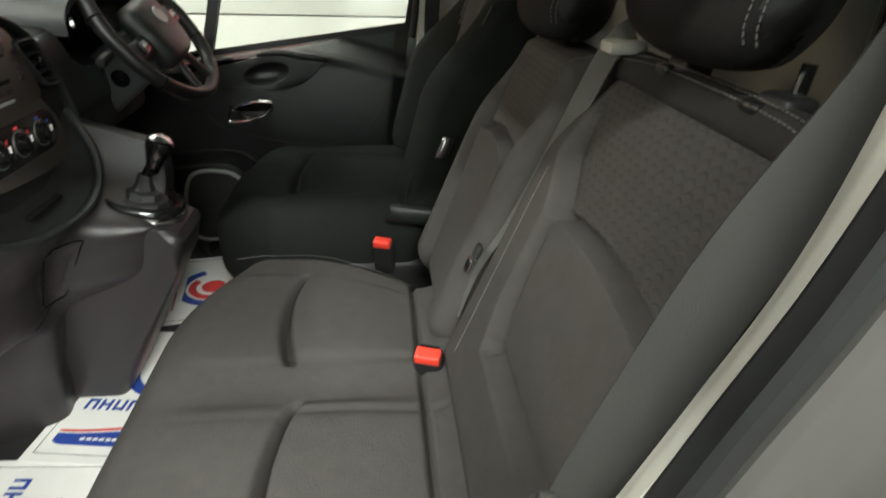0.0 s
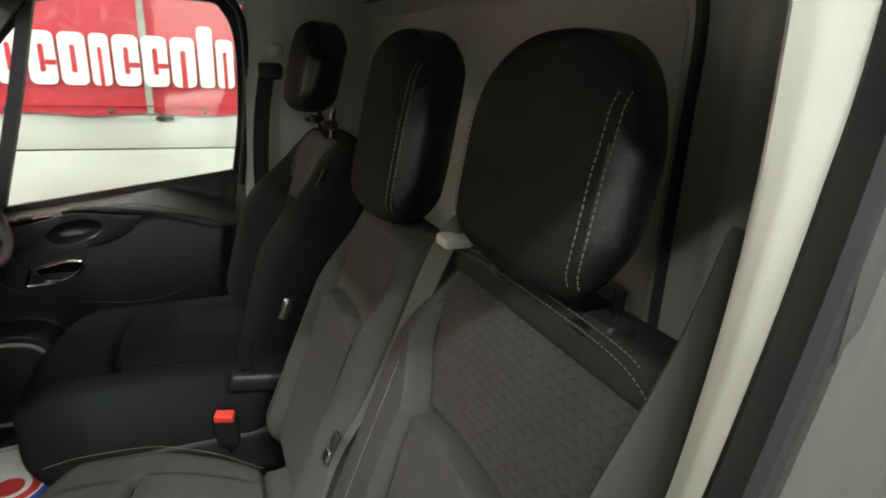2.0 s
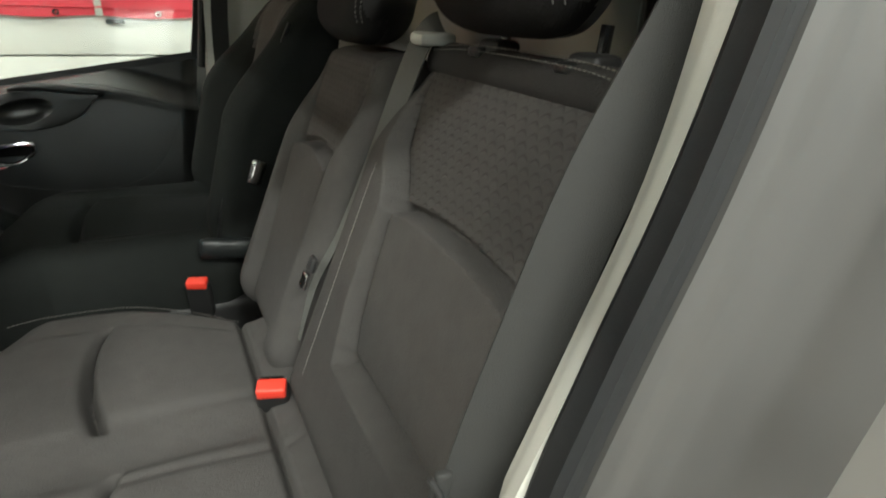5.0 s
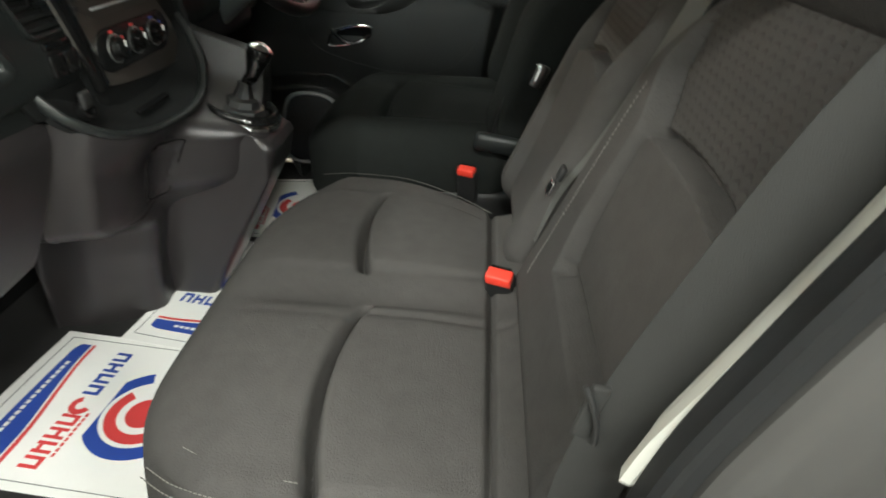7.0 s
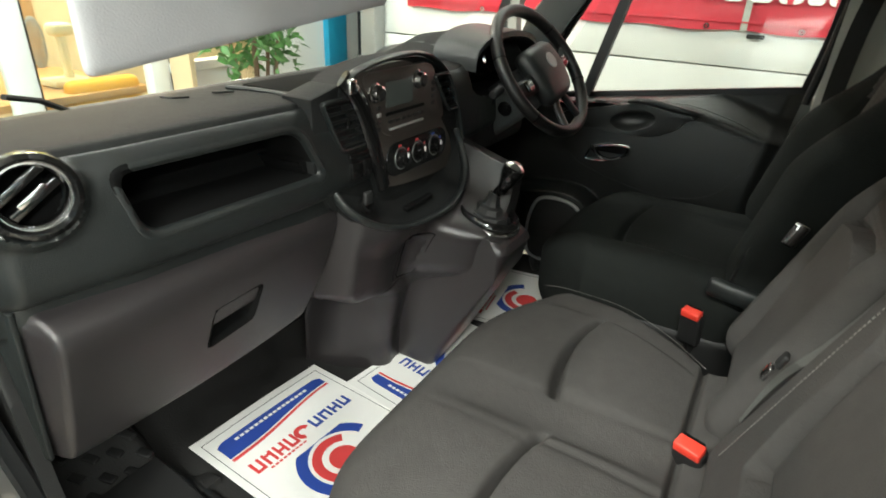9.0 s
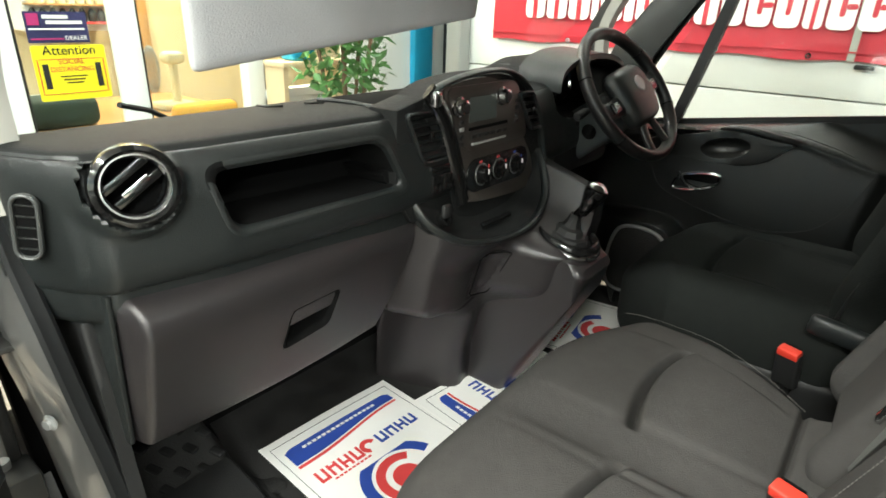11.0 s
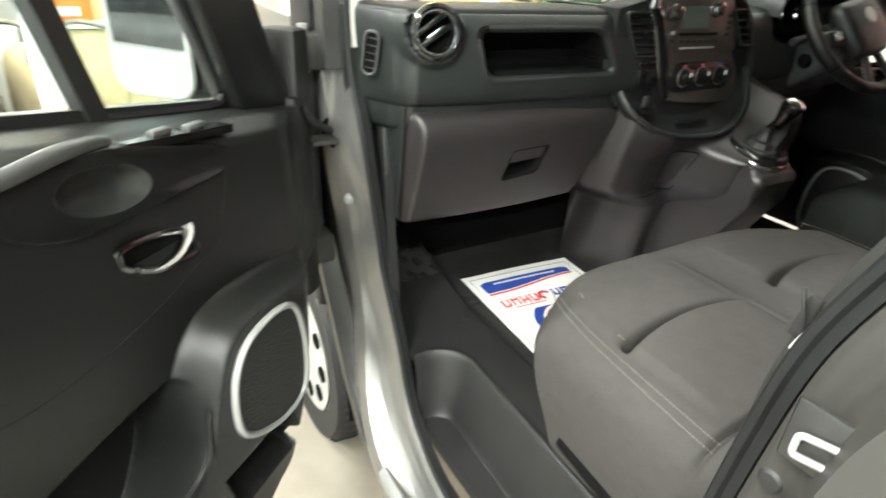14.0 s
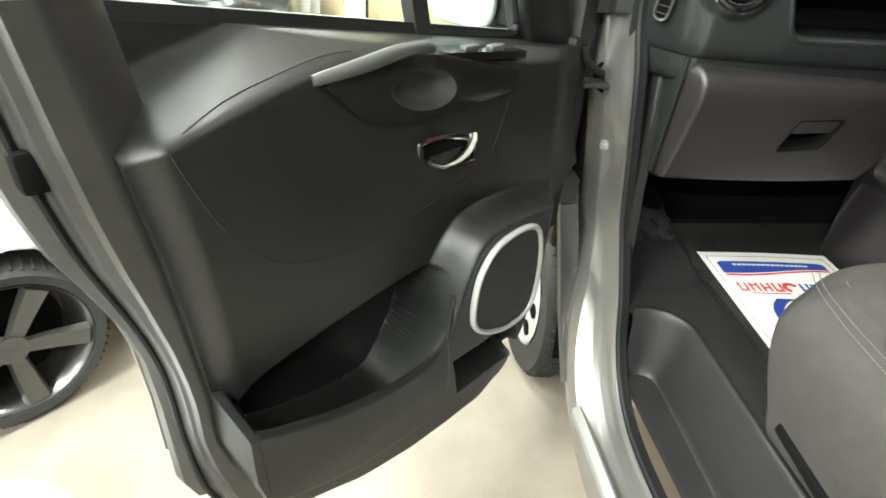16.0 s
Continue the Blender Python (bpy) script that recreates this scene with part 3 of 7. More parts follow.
fan = thing("desk_fan", "cream desk fan with wire guard", "fan", (OFFICE_X - 0.45, 0.62, 0.9))
part("base", box(OFFICE_X - 0.54, OFFICE_X - 0.36, 0.55, 0.76, 0.902, 0.94, 0.015), M_FAN, fan)
part("stem", box(OFFICE_X - 0.48, OFFICE_X - 0.43, 0.66, 0.70, 0.93, 1.17, 0.012), M_FAN, fan)
part("motor", soft((0.05, 0.06, 0.035), 0.03, pose(OFFICE_X - 0.45, 0.68, 1.19), (8, 8, 8)), M_FAN, fan)
cage = []
for k in range(12):
    a = math.pi * k / 12
    cage.append(tube([(OFFICE_X - 0.45 + 0.11 * math.cos(t) * math.cos(a) * 0.3, 0.55 + 0.11 * math.cos(t) * math.sin(a) * 0.4 - 0.0, 1.13 + 0.13 * math.sin(t)) for t in [2 * math.pi * j / 24 for j in range(24)]], 0.0015, 4, True))
part("guard", joined(*cage), M_SATIN, fan)
seatb = thing("desk_chair", "mustard yellow padded office chair", "chair", (OFFICE_X - 0.4, 0.75, GROUND))
part("backrest", soft((0.05, 0.20, 0.16), 0.045, pose(OFFICE_X - 0.22, 0.72, 0.80), (8, 12, 12)), material("mustard_cloth", (0.62, 0.30, 0.03), 0.85), seatb)
part("pillar", box(OFFICE_X - 0.24, OFFICE_X - 0.20, 0.70, 0.74, GROUND, 0.7, 0.005), M_BLACK, seatb)
# Rounded stand-in for an unidentified dark green mass by the desk.
bag = thing("dark_mass", "dark green rounded mass on the office desk", "bag", (OFFICE_X - 0.3, -0.02, 0.9))
part("body", soft((0.10, 0.17, 0.075), 0.05, pose(OFFICE_X - 0.30, -0.02, 0.975), (10, 12, 8)), material("dark_green_cloth", (0.03, 0.05, 0.045), 0.8), bag)
jug = thing("chemical_drum", "blue plastic drum with hazard diamond label", "drum", (OFFICE_X - 0.25, 1.13, 1.20))
part("body", soft((0.07, 0.085, 0.10), 0.03, pose(OFFICE_X + 0.14, 1.13, 1.30), (8, 8, 8)), M_TEAL, jug)
part("neck", lathe([(0.025, 0), (0.025, 0.03), (0.03, 0.03), (0.03, 0.05)], pose(OFFICE_X + 0.14, 1.10, 1.395), 12), M_TEAL, jug)
part("label", prism([(1.13, 1.27), (1.16, 1.31), (1.13, 1.35), (1.10, 1.31)], "x", OFFICE_X + 0.210, OFFICE_X + 0.213), M_PAPER, jug, smooth=0)
part("tap", box(OFFICE_X + 0.20, OFFICE_X + 0.235, 1.15, 1.18, 1.215, 1.235, 0.004), M_YELLOW, jug)
bench = thing("side_table", "pale wooden side table under the drum", "table", (OFFICE_X + 0.15, 1.18, GROUND))
part("top", box(OFFICE_X + 0.05, OFFICE_X + 0.24, 0.95, 1.42, 1.17, 1.20, 0.004), M_OFFICE, bench)
part("leg", box(OFFICE_X + 0.05, OFFICE_X + 0.22, 0.96, 0.99, GROUND, 1.17), M_OFFICE, bench)
part("leg", box(OFFICE_X + 0.05, OFFICE_X + 0.22, 1.38, 1.41, GROUND, 1.17), M_OFFICE, bench)

# potted tree by the office
tree = thing("potted_tree", "indoor weeping fig tree with dense green leaves", "plant", (-2.55, 1.165, GROUND))
part("pot", lathe([(0.13, 0), (0.17, 0.28), (0.18, 0.30), (0.16, 0.30), (0.15, 0.27)], pose(-2.55, 1.165, GROUND), 20), M_BLACK, tree)
rng = random.Random(4)
stems = [tube(smooth_line([(-2.55, 1.165, 0.15), (-2.55 + dx * 0.3, 1.165 + dy * 0.3, 0.7), (-2.55 + dx, 1.165 + dy, 1.5)], 6), 0.011, 6, up=(1, 0, 0)) for dx, dy in ((0, 0), (0.1, 0.14), (-0.08, -0.16), (0.05, -0.06), (-0.05, 0.18))]
part("trunk", joined(*stems), M_BARK, tree)
vs, fs = [], []
for k in range(760):
    a, b, r = rng.uniform(0, 2 * math.pi), rng.uniform(-0.9, 1), 0.27 * rng.random() ** 0.45
    c = Vector((-2.55 + r * math.cos(a) * 0.8, 1.165 + r * math.sin(a), 1.45 + 0.42 * b))
    c += Vector((0, 0, 0.04 * math.sin(7 * a)))
    d = Vector((rng.uniform(-1, 1), rng.uniform(-1, 1), rng.uniform(-1.2, 0.2))).normalized()
    s = d.cross(Vector((rng.uniform(-1, 1), rng.uniform(-1, 1), rng.uniform(-1, 1)))).normalized()
    n = d.cross(s)
    L, W = rng.uniform(0.06, 0.095), rng.uniform(0.014, 0.022)
    o = len(vs)
    vs += [c, c + d * L * 0.35 + s * W + n * 0.006, c + d * L * 0.35 - s * W + n * 0.006, c + d * L * 0.35, c + d * L]
    fs += [(o, o + 1, o + 3), (o, o + 3, o + 2), (o + 1, o + 4, o + 3), (o + 3, o + 4, o + 2)]
crown = part("crown", (vs, fs), M_LEAF, tree)
crown["kind"] = "stuff"

# ---- other vehicles and cupboards in the showroom ----


def road_wheel(parent, cx, cy, cz, r, width, face, spokes, rim_mat, tyre_mat=M_TYRE, name="wheel"):
    """A wheel whose outer side looks along face (+1 or -1) in y."""
    m = pose(cx, cy, cz, -90 * face)
    ri = r * (0.80 if spokes == 5 else 0.66)
    w = part(name, lathe([(ri, -width / 2), (r * 0.93, -width / 2), (r * 0.99, -width * 0.34), (r, -width * 0.1), (r, width * 0.1), (r * 0.99, width * 0.34), (r * 0.93, width / 2), (ri * 1.04, width / 2 - 0.006), (ri, width / 2 - 0.02)], m, 48, True), tyre_mat, parent)
    grooves = []
    for k in range(60):
        a = 2 * math.pi * k / 60
        for s in (-1, 1):
            p0 = m @ Vector((r * 1.002 * math.cos(a), r * 1.002 * math.sin(a), s * width * 0.10))
            p1 = m @ Vector((r * 0.985 * math.cos(a + 0.05), r * 0.985 * math.sin(a + 0.05), s * width * 0.42))
            grooves.append(tube([p0, p1], 0.004, 4, up=(0, 1, 0.3)))
    part("tread_block", joined(*grooves), tyre_mat, w)
    part("rim", lathe([(ri * 0.86, -width * 0.3), (ri * 0.9, width * 0.2), (ri * 0.97, width * 0.42), (ri * 1.01, width * 0.46), (ri, width * 0.3), (ri * 0.94, -width * 0.3)], m, 40, True), rim_mat, w)
    part("brake_drum", lathe([(0, -width * 0.2), (ri * 0.8, -width * 0.2), (ri * 0.8, -width * 0.1), (0, -width * 0.1)], m, 24), M_VOID, w)
    if spokes == 0:
        prof = [(0.0, width * 0.50), (ri * 0.25, width * 0.50), (ri * 0.55, width * 0.44), (ri * 0.98, width * 0.47)]
        v, f = lathe(prof, m, 48)
        part("wheel_cover", (v, f), rim_mat, w, "silver plastic wheel trim")
        for k in range(9):
            a = 2 * math.pi * k / 9
            e = [m @ Vector((ri * (0.74 + 0.13 * math.cos(t)) * math.cos(a + 0.16 * math.sin(t)), ri * (0.74 + 0.13 * math.cos(t)) * math.sin(a + 0.16 * math.sin(t)), width * 0.468)) for t in [2 * math.pi * j / 12 for j in range(12)]]
            b = bmesh.new()
            b.faces.new([b.verts.new(q) for q in e])
            ext = bmesh.ops.extrude_face_region(b, geom=list(b.faces))["geom"]
            for q in ext:
                if isinstance(q, bmesh.types.BMVert):
                    q.co += m.to_3x3() @ Vector((0, 0, 0.006))
            part("vent_slot", b, M_VOID, w)
    for k in range(spokes):
        a = 2 * math.pi * (k + 0.3) / spokes
        line = [m @ Vector((ri * q * math.cos(a), ri * q * math.sin(a), width * h)) for q, h in ((0.10, 0.34), (0.5, 0.36), (0.95, 0.43))]
        part("spoke", sweep(line, [(-0.030, -0.010), (0.030, -0.010), (0.022, 0.008), (-0.022, 0.008)], up=m.to_3x3() @ Vector((0, 0, 1)), scale=lambda t: 0.8 + 0.5 * t), rim_mat, w)
    if spokes:
        part("hub_cap", lathe([(0.045, width * 0.30), (0.045, width * 0.40), (0.035, width * 0.42), (0.0, width * 0.42)], m, 20), rim_mat, w)
    return w


# pale car beside the open door: side with wheel arch and wheel
car = thing("pale_car", "white parked car with dark five spoke alloy wheels", "car", m=pose(-1.15, -2.56, 0, 0, 0, -46) @ pose(1.14, 2.54, 0))


def flank(u, v):
    x = -2.2 + 3.6 * u
    z = lerp([(0, 0.18), (0.25, 0.36), (0.6, 0.62), (0.85, 0.86), (1, 0.92)], v)
    y = -2.56 + 0.10 * math.sin(math.pi * min(1, v * 1.05)) ** 0.6
    d = math.hypot(x + 1.14, z - 0.17)
    if d < 0.32:
        y -= 0.16 * step(0.32, 0.295, d)
    return (x, y, z)


part("body_side", sheet(flank, 130, 60, lambda p: (p[0], -4.2, p[2])), M_CARW, car)
part("cabin", soft((0.95, 0.72, 0.26), 0.2, pose(0.3, -3.35, 1.08), (14, 10, 8)), M_CARB, car)
road_wheel(car, -1.14, -2.54, GROUND + 0.27, 0.27, 0.20, 1, 5, M_ALLOY)
road_wheel(car, 1.1, -2.56, GROUND + 0.27, 0.27, 0.20, 1, 5, M_ALLOY)

white = thing("white_bonnet_car", "white parked car nose close by", "car", (0.1, -2.3, GROUND))
part("wing", soft((0.46, 0.20, 0.23), 0.15, pose(-0.12, -2.24, 0.135), (24, 16, 14)), M_CARW, white)
part("headlamp", soft((0.10, 0.030, 0.045), 0.029, pose(-0.36, -2.065, 0.20, 0, 0, -18), (12, 6, 8)), M_PIANO, white)
part("grille", box(-0.22, 0.20, -2.048, -2.034, 0.05, 0.13, 0.006), M_BLACK, white)

black = thing("black_car", "black parked car with white bonnet lettering", "car", (-3.8, -2.6, GROUND))
part("bonnet", sheet(lambda u, v: (-2.9 - 1.3 * v, -3.9 + 2.0 * u, 0.83 + 0.13 * step(0, 0.5, v) - 0.05 * (2 * u - 1) ** 2), 24, 16, lambda p: (p[0] - 0.05, p[1], 0.45)), M_CARB, black)
part("nose", box(-3.1, -2.86, -3.9, -1.9, 0.05, 0.80, 0.08, 4), M_CARB, black)
part("cabin", soft((0.8, 0.85, 0.40), 0.25, pose(-4.7, -2.9, 1.15), (12, 12, 10)), M_CARB, black)
part("chrome_bar", box(-2.875, -2.855, -3.55, -2.25, 0.845, 0.855), M_CHROME, black)
for k in range(5):
    part("lettering_bar", box(-2.872, -2.853, -3.2 + 0.17 * k, -3.09 + 0.17 * k, 0.785, 0.815), M_LETTER, black, smooth=0)
part("headlamp", soft((0.05, 0.17, 0.07), 0.04, pose(-2.88, -2.10, 0.70, 0, 0, -10), (6, 10, 6)), M_CHROME, black)
part("grille", box(-2.87, -2.85, -3.5, -2.3, 0.42, 0.66, 0.008), M_PIANO, black)
road_wheel(black, -3.45, -1.92, 0.25, 0.35, 0.24, 1, 5, M_ALLOY)

bike = thing("motor_scooter", "parked motorcycle with tan seat cover", "motorcycle", (-3.6, -1.55, GROUND))
part("cover", soft((0.36, 0.13, 0.24), 0.12, pose(-3.75, -1.60, 0.55, 0, 12, 20), (12, 10, 10)), material("tan_canvas", (0.42, 0.33, 0.2), 0.85), bike)
road_wheel(bike, -3.35, -1.62, 0.18, 0.28, 0.10, 1, 6, M_CHROME)
part("fork", tube([(-3.35, -1.56, 0.2), (-3.48, -1.56, 0.62), (-3.52, -1.56, 0.95)], 0.022, 8), M_CHROME, bike)
part("handlebar", tube(smooth_line([(-3.40, -1.88, 0.98), (-3.5, -1.7, 1.0), (-3.52, -1.56, 0.95), (-3.5, -1.4, 1.0), (-3.42, -1.25, 0.98)], 5), 0.014, 8), M_CHROME, bike)
part("headlamp", lathe([(0.0, 0.0), (0.06, 0.01), (0.085, 0.08), (0.08, 0.09), (0, 0.095)], pose(-3.44, -1.56, 0.84, 0, 90, 0), 18), M_CHROME, bike)

cup = thing("cream_cupboards", "cream base cupboards with pale worktop", "cupboard", (-4.9, -0.9, GROUND))
part("worktop", box(-5.35, -4.86, -1.75, 0.6, 0.79, 0.83, 0.006), M_UPVC, cup)
for k in range(4):
    part("cupboard_door", box(-4.92, -4.90, -1.72 + 0.58 * k, -1.16 + 0.58 * k, 0.08, 0.78, 0.006), M_CREAM, cup)
part("plinth", box(-5.3, -4.95, -1.72, 0.58, GROUND, 0.07), M_CREAM, cup)
part("carcass", box(-5.3, -4.93, -1.72, 0.58, 0.07, 0.79), M_CREAM, cup)
part("side_panel", box(-5.3, -4.86, -1.95, -1.77, GROUND, 0.79, 0.006), M_UPVC, cup)
orange = thing("orange_box", "orange and white parts box on the worktop", "box", (-5.05, -1.4, 0.83))
part("carton", box(-5.2, -4.95, -1.58, -1.28, 0.832, 0.98, 0.004), material("orange_card", (0.78, 0.18, 0.02), 0.6), orange)
part("label", box(-4.949, -4.947, -1.5, -1.36, 0.87, 0.93), M_PAPER, orange, smooth=0)
bottles = [(-1.18, M_YELLOW), (-1.05, M_PAPER), (-0.92, M_PRED), (-0.8, M_PAPER)]
for y, mat in bottles:
    bt = thing("bottle", "coloured plastic bottle on the worktop", "bottle", (-5.05, y, 0.83), "workshop bottles")
    part("body", lathe([(0.04, 0), (0.042, 0.13), (0.015, 0.17), (0.015, 0.2), (0, 0.2)], pose(-5.05, y, 0.831), 14), mat, bt)

# behind the camera, seen in the door mirror
part("beam", box(5.7, 5.95, -6.9, 4.1, 2.2, 2.5, 0.01), M_TEAL, thing("blue_beam", "blue painted steel beam on the far wall", "beam", (5.8, -1, 2.2)))
win = thing("far_window", "white framed window in the far wall", "window", (5.98, -2.6, 1.2))
part("frame", box(5.94, 5.995, -3.2, -2.0, 1.3, 2.0, 0.01), M_UPVC, win)
part("pane", box(5.93, 5.938, -3.1, -2.1, 1.38, 1.92), M_NAVY, win, smooth=0)
far = thing("green_car", "dark green parked car with white bumper", "car", (3.6, -3.0, GROUND))
part("body", soft((0.9, 1.6, 0.42), 0.25, pose(4.0, -3.2, 0.42), (12, 16, 10)), material("dark_green_paint", (0.02, 0.06, 0.045), 0.2, coat=0.7), far)
part("roof", soft((0.7, 1.1, 0.3), 0.22, pose(4.1, -3.2, 1.0), (10, 12, 8)), M_CARB, far)
gc = thing("green_car", "dark green parked hatchback further along the showroom", "car", (-1.5, -5.4, GROUND))
part("body", soft((1.45, 0.72, 0.46), 0.24, pose(-1.6, -5.3, 0.52), (24, 16, 12)), material("dark_green_paint", (0.02, 0.05, 0.045), 0.2, coat=0.8), gc)
part("cabin", soft((1.05, 0.62, 0.38), 0.24, pose(-1.7, -5.3, 1.16), (18, 14, 10)), M_CARB, gc)
part("bumper", box(-2.9, -0.3, -4.59, -4.54, 0.05, 0.17, 0.02), M_BLACK, gc)
for x in (-2.5, -0.65):
    road_wheel(gc, x, -4.68, 0.20, 0.30, 0.20, 1, 5, M_HUB)
part("beam", box(-6.0, 3.0, -6.98, -6.80, 2.25, 2.50, 0.01), M_TEAL, thing("blue_beam", "blue painted steel beam on the side wall", "beam", (-1.5, -6.9, 2.2)))
win = thing("far_window", "white framed window in the side wall", "window", (-1.1, -6.95, 1.3))
part("frame", box(-1.75, -0.55, -6.98, -6.93, 1.45, 2.05, 0.01), M_UPVC, win)
for k in range(2):
    part("pane", box(-1.69 + 0.58 * k, -1.18 + 0.58 * k, -6.935, -6.925, 1.51, 1.99), M_CARB, win)

# ---- van body: structure round the cab ----
OPEN = [(-0.68, -0.86, 1.86), (-0.86, -0.895, 1.60), (-0.925, -0.91, 1.42), (-0.926, -0.91, 1.32), (-0.905, -0.91, 1.20), (-0.866, -0.905, 1.10), (-0.848, -0.894, 0.98), (-0.838, -0.883, 0.88),
        (-0.826, -0.874, 0.78), (-0.796, -0.868, 0.70), (-0.750, -0.863, 0.60), (-0.705, -0.861, 0.49), (-0.632, -0.86, 0.405), (-0.54, -0.86, 0.362), (-0.40, -0.86, 0.350), (-0.2, -0.86, 0.355), (-0.06, -0.86, 0.40),
        (-0.015, -0.86, 0.55), (0.002, -0.86, 0.8), (0.018, -0.86, 1.0), (0.036, -0.86, 1.14), (0.072, -0.86, 1.25), (0.110, -0.86, 1.35), (0.138, -0.86, 1.45), (0.159, -0.86, 1.55), (0.171, -0.86, 1.66), (0.166, -0.86, 1.86)]
curve = smooth_line(OPEN, 7)
CENTRE = Vector((-0.42, -0.86, 1.1))


def jamb(u, v):
    """The door opening's edge from the seal out to the body skin."""
    k = u * (len(curve) - 1)
    i = min(int(k), len(curve) - 2)
    p = curve[i].lerp(curve[i + 1], k - i)
    t = (curve[i + 1] - curve[i]).normalized()
    out = Vector((t.z, 0, -t.x)).normalized()
    if out.dot(p - CENTRE) < 0:
        out = -out
    front = step(0.46, 0.32, u)          # hinge pillar: wider face
    rear = step(0.66, 0.74, u)          # lock pillar
    prof = [(0.012, 0.006), (0.016, -0.008), (0.024, -0.014), (0.038, -0.019), (0.054, -0.030), (0.067, -0.048), (0.074, -0.068), (0.082, -0.088), (0.12 + 0.35 * rear, -0.094), (0.16 + 0.5 * rear, -0.088)]
    d = lerp([(j / 9, a) for j, (a, b) in enumerate(prof)], v)
    y = lerp([(j / 9, b) for j, (a, b) in enumerate(prof)], v)
    d *= 1 + 0.45 * front * step(0.3, 0.7, v)
    y *= 1 - 0.74 * front
    y += 0.010 * front * math.sin(p.z * 16) * step(0.25, 0.45, v) * step(0.8, 0.55, v) * step(0.75, 0.9, p.z)
    return p + out * d + Vector((0, y, 0))


frame_body = thing("door_frame", "metallic grey painted steel door opening of the van", "frame", (-0.5, -0.9, 0.4), kind="structure")
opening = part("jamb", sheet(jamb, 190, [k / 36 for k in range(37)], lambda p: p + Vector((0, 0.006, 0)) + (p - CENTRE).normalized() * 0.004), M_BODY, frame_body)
# Lock pillar faces take the shaded copy of the body paint.
opening.data.materials.append(M_BODY_SHADE)
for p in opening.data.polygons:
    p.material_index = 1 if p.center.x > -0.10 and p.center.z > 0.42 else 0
seal = smooth_line([(x, y - 0.002, z) for x, y, z in OPEN], 7)
part("door_seal", sweep(seal, [(-0.004, 0.016), (0.0095, 0.0158), (0.0125, 0.011), (0.0118, 0.001), (0.0128, -0.005), (0.0090, -0.0105), (0.002, -0.0095), (-0.002, -0.004), (-0.013, -0.004), (-0.013, 0.014)], up=(0, 1, 0)), M_RUBBER, frame_body, "black rubber door seal")
part("sill_cover", prism([(-0.940, 0.29), (-0.962, 0.30), (-0.966, 0.330), (-0.950, 0.345), (-0.940, 0.335)], "x", -0.66, 0.1, 0.004), M_SATIN, frame_body)
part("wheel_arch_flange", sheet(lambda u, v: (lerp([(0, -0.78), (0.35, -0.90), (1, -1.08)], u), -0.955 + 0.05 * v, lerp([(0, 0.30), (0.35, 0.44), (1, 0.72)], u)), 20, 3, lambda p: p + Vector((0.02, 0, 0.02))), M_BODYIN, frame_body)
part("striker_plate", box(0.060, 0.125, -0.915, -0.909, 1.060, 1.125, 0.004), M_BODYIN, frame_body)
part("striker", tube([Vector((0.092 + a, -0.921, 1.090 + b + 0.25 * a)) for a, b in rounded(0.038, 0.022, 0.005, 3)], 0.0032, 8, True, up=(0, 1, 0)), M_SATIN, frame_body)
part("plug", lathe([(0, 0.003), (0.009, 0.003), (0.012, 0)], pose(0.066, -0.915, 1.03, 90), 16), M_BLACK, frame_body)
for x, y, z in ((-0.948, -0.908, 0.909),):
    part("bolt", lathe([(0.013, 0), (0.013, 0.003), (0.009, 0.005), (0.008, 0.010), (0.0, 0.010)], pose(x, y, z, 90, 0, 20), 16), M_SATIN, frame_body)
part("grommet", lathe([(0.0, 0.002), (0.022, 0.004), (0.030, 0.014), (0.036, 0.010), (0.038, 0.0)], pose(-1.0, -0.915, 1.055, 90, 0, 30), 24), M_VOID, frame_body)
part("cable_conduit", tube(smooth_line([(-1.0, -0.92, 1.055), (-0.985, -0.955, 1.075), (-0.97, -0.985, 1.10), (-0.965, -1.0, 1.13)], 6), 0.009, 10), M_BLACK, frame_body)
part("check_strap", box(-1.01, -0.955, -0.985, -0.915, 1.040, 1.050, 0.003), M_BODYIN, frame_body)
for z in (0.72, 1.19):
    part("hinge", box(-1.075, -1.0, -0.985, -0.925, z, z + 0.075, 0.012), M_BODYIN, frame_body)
    part("hinge_pin", lathe([(0.011, -0.012), (0.011, 0.09)], pose(-1.05, -0.965, z), 12), M_SATIN, frame_body)

# front wing behind the open door, and the wheel below it
wing = thing("front_wing", "metallic grey front wing of the van", "wing", (-1.4, -0.9, 0.3), kind="structure")


def wing_side(u, v):
    x = -1.08 - 1.05 * u
    z = 0.30 + 0.98 * v
    y = -0.955 + 0.03 * u ** 2
    d = math.hypot(x + 1.33, z - 0.24)
    if d < 0.40:
        s = 0.40 / max(d, 0.01)
        z = max(z, 0.24 + math.sqrt(max(0.0, 0.16 - (x + 1.33) ** 2)))
    return (x, y, z)


# Added black panel stands for the hinge gap's shadow and black plastics.
part("hinge_gap_dark", box(-1.17, -1.055, -0.957, -0.935, 0.56, 1.42, 0.01), M_BLACK, wing, "black panel added for shade and black plastics in the hinge gap")
part("panel", sheet(wing_side, 40, 30, lambda p: p + Vector((0, 0.02, 0))), M_BODY, wing)
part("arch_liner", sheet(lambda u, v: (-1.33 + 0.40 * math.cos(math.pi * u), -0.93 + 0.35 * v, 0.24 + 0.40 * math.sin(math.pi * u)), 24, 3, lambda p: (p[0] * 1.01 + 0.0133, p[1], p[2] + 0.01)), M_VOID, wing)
fw = thing("front_wheel", "van front wheel with silver plastic trim", "wheel", (-1.33, -0.83, GROUND))
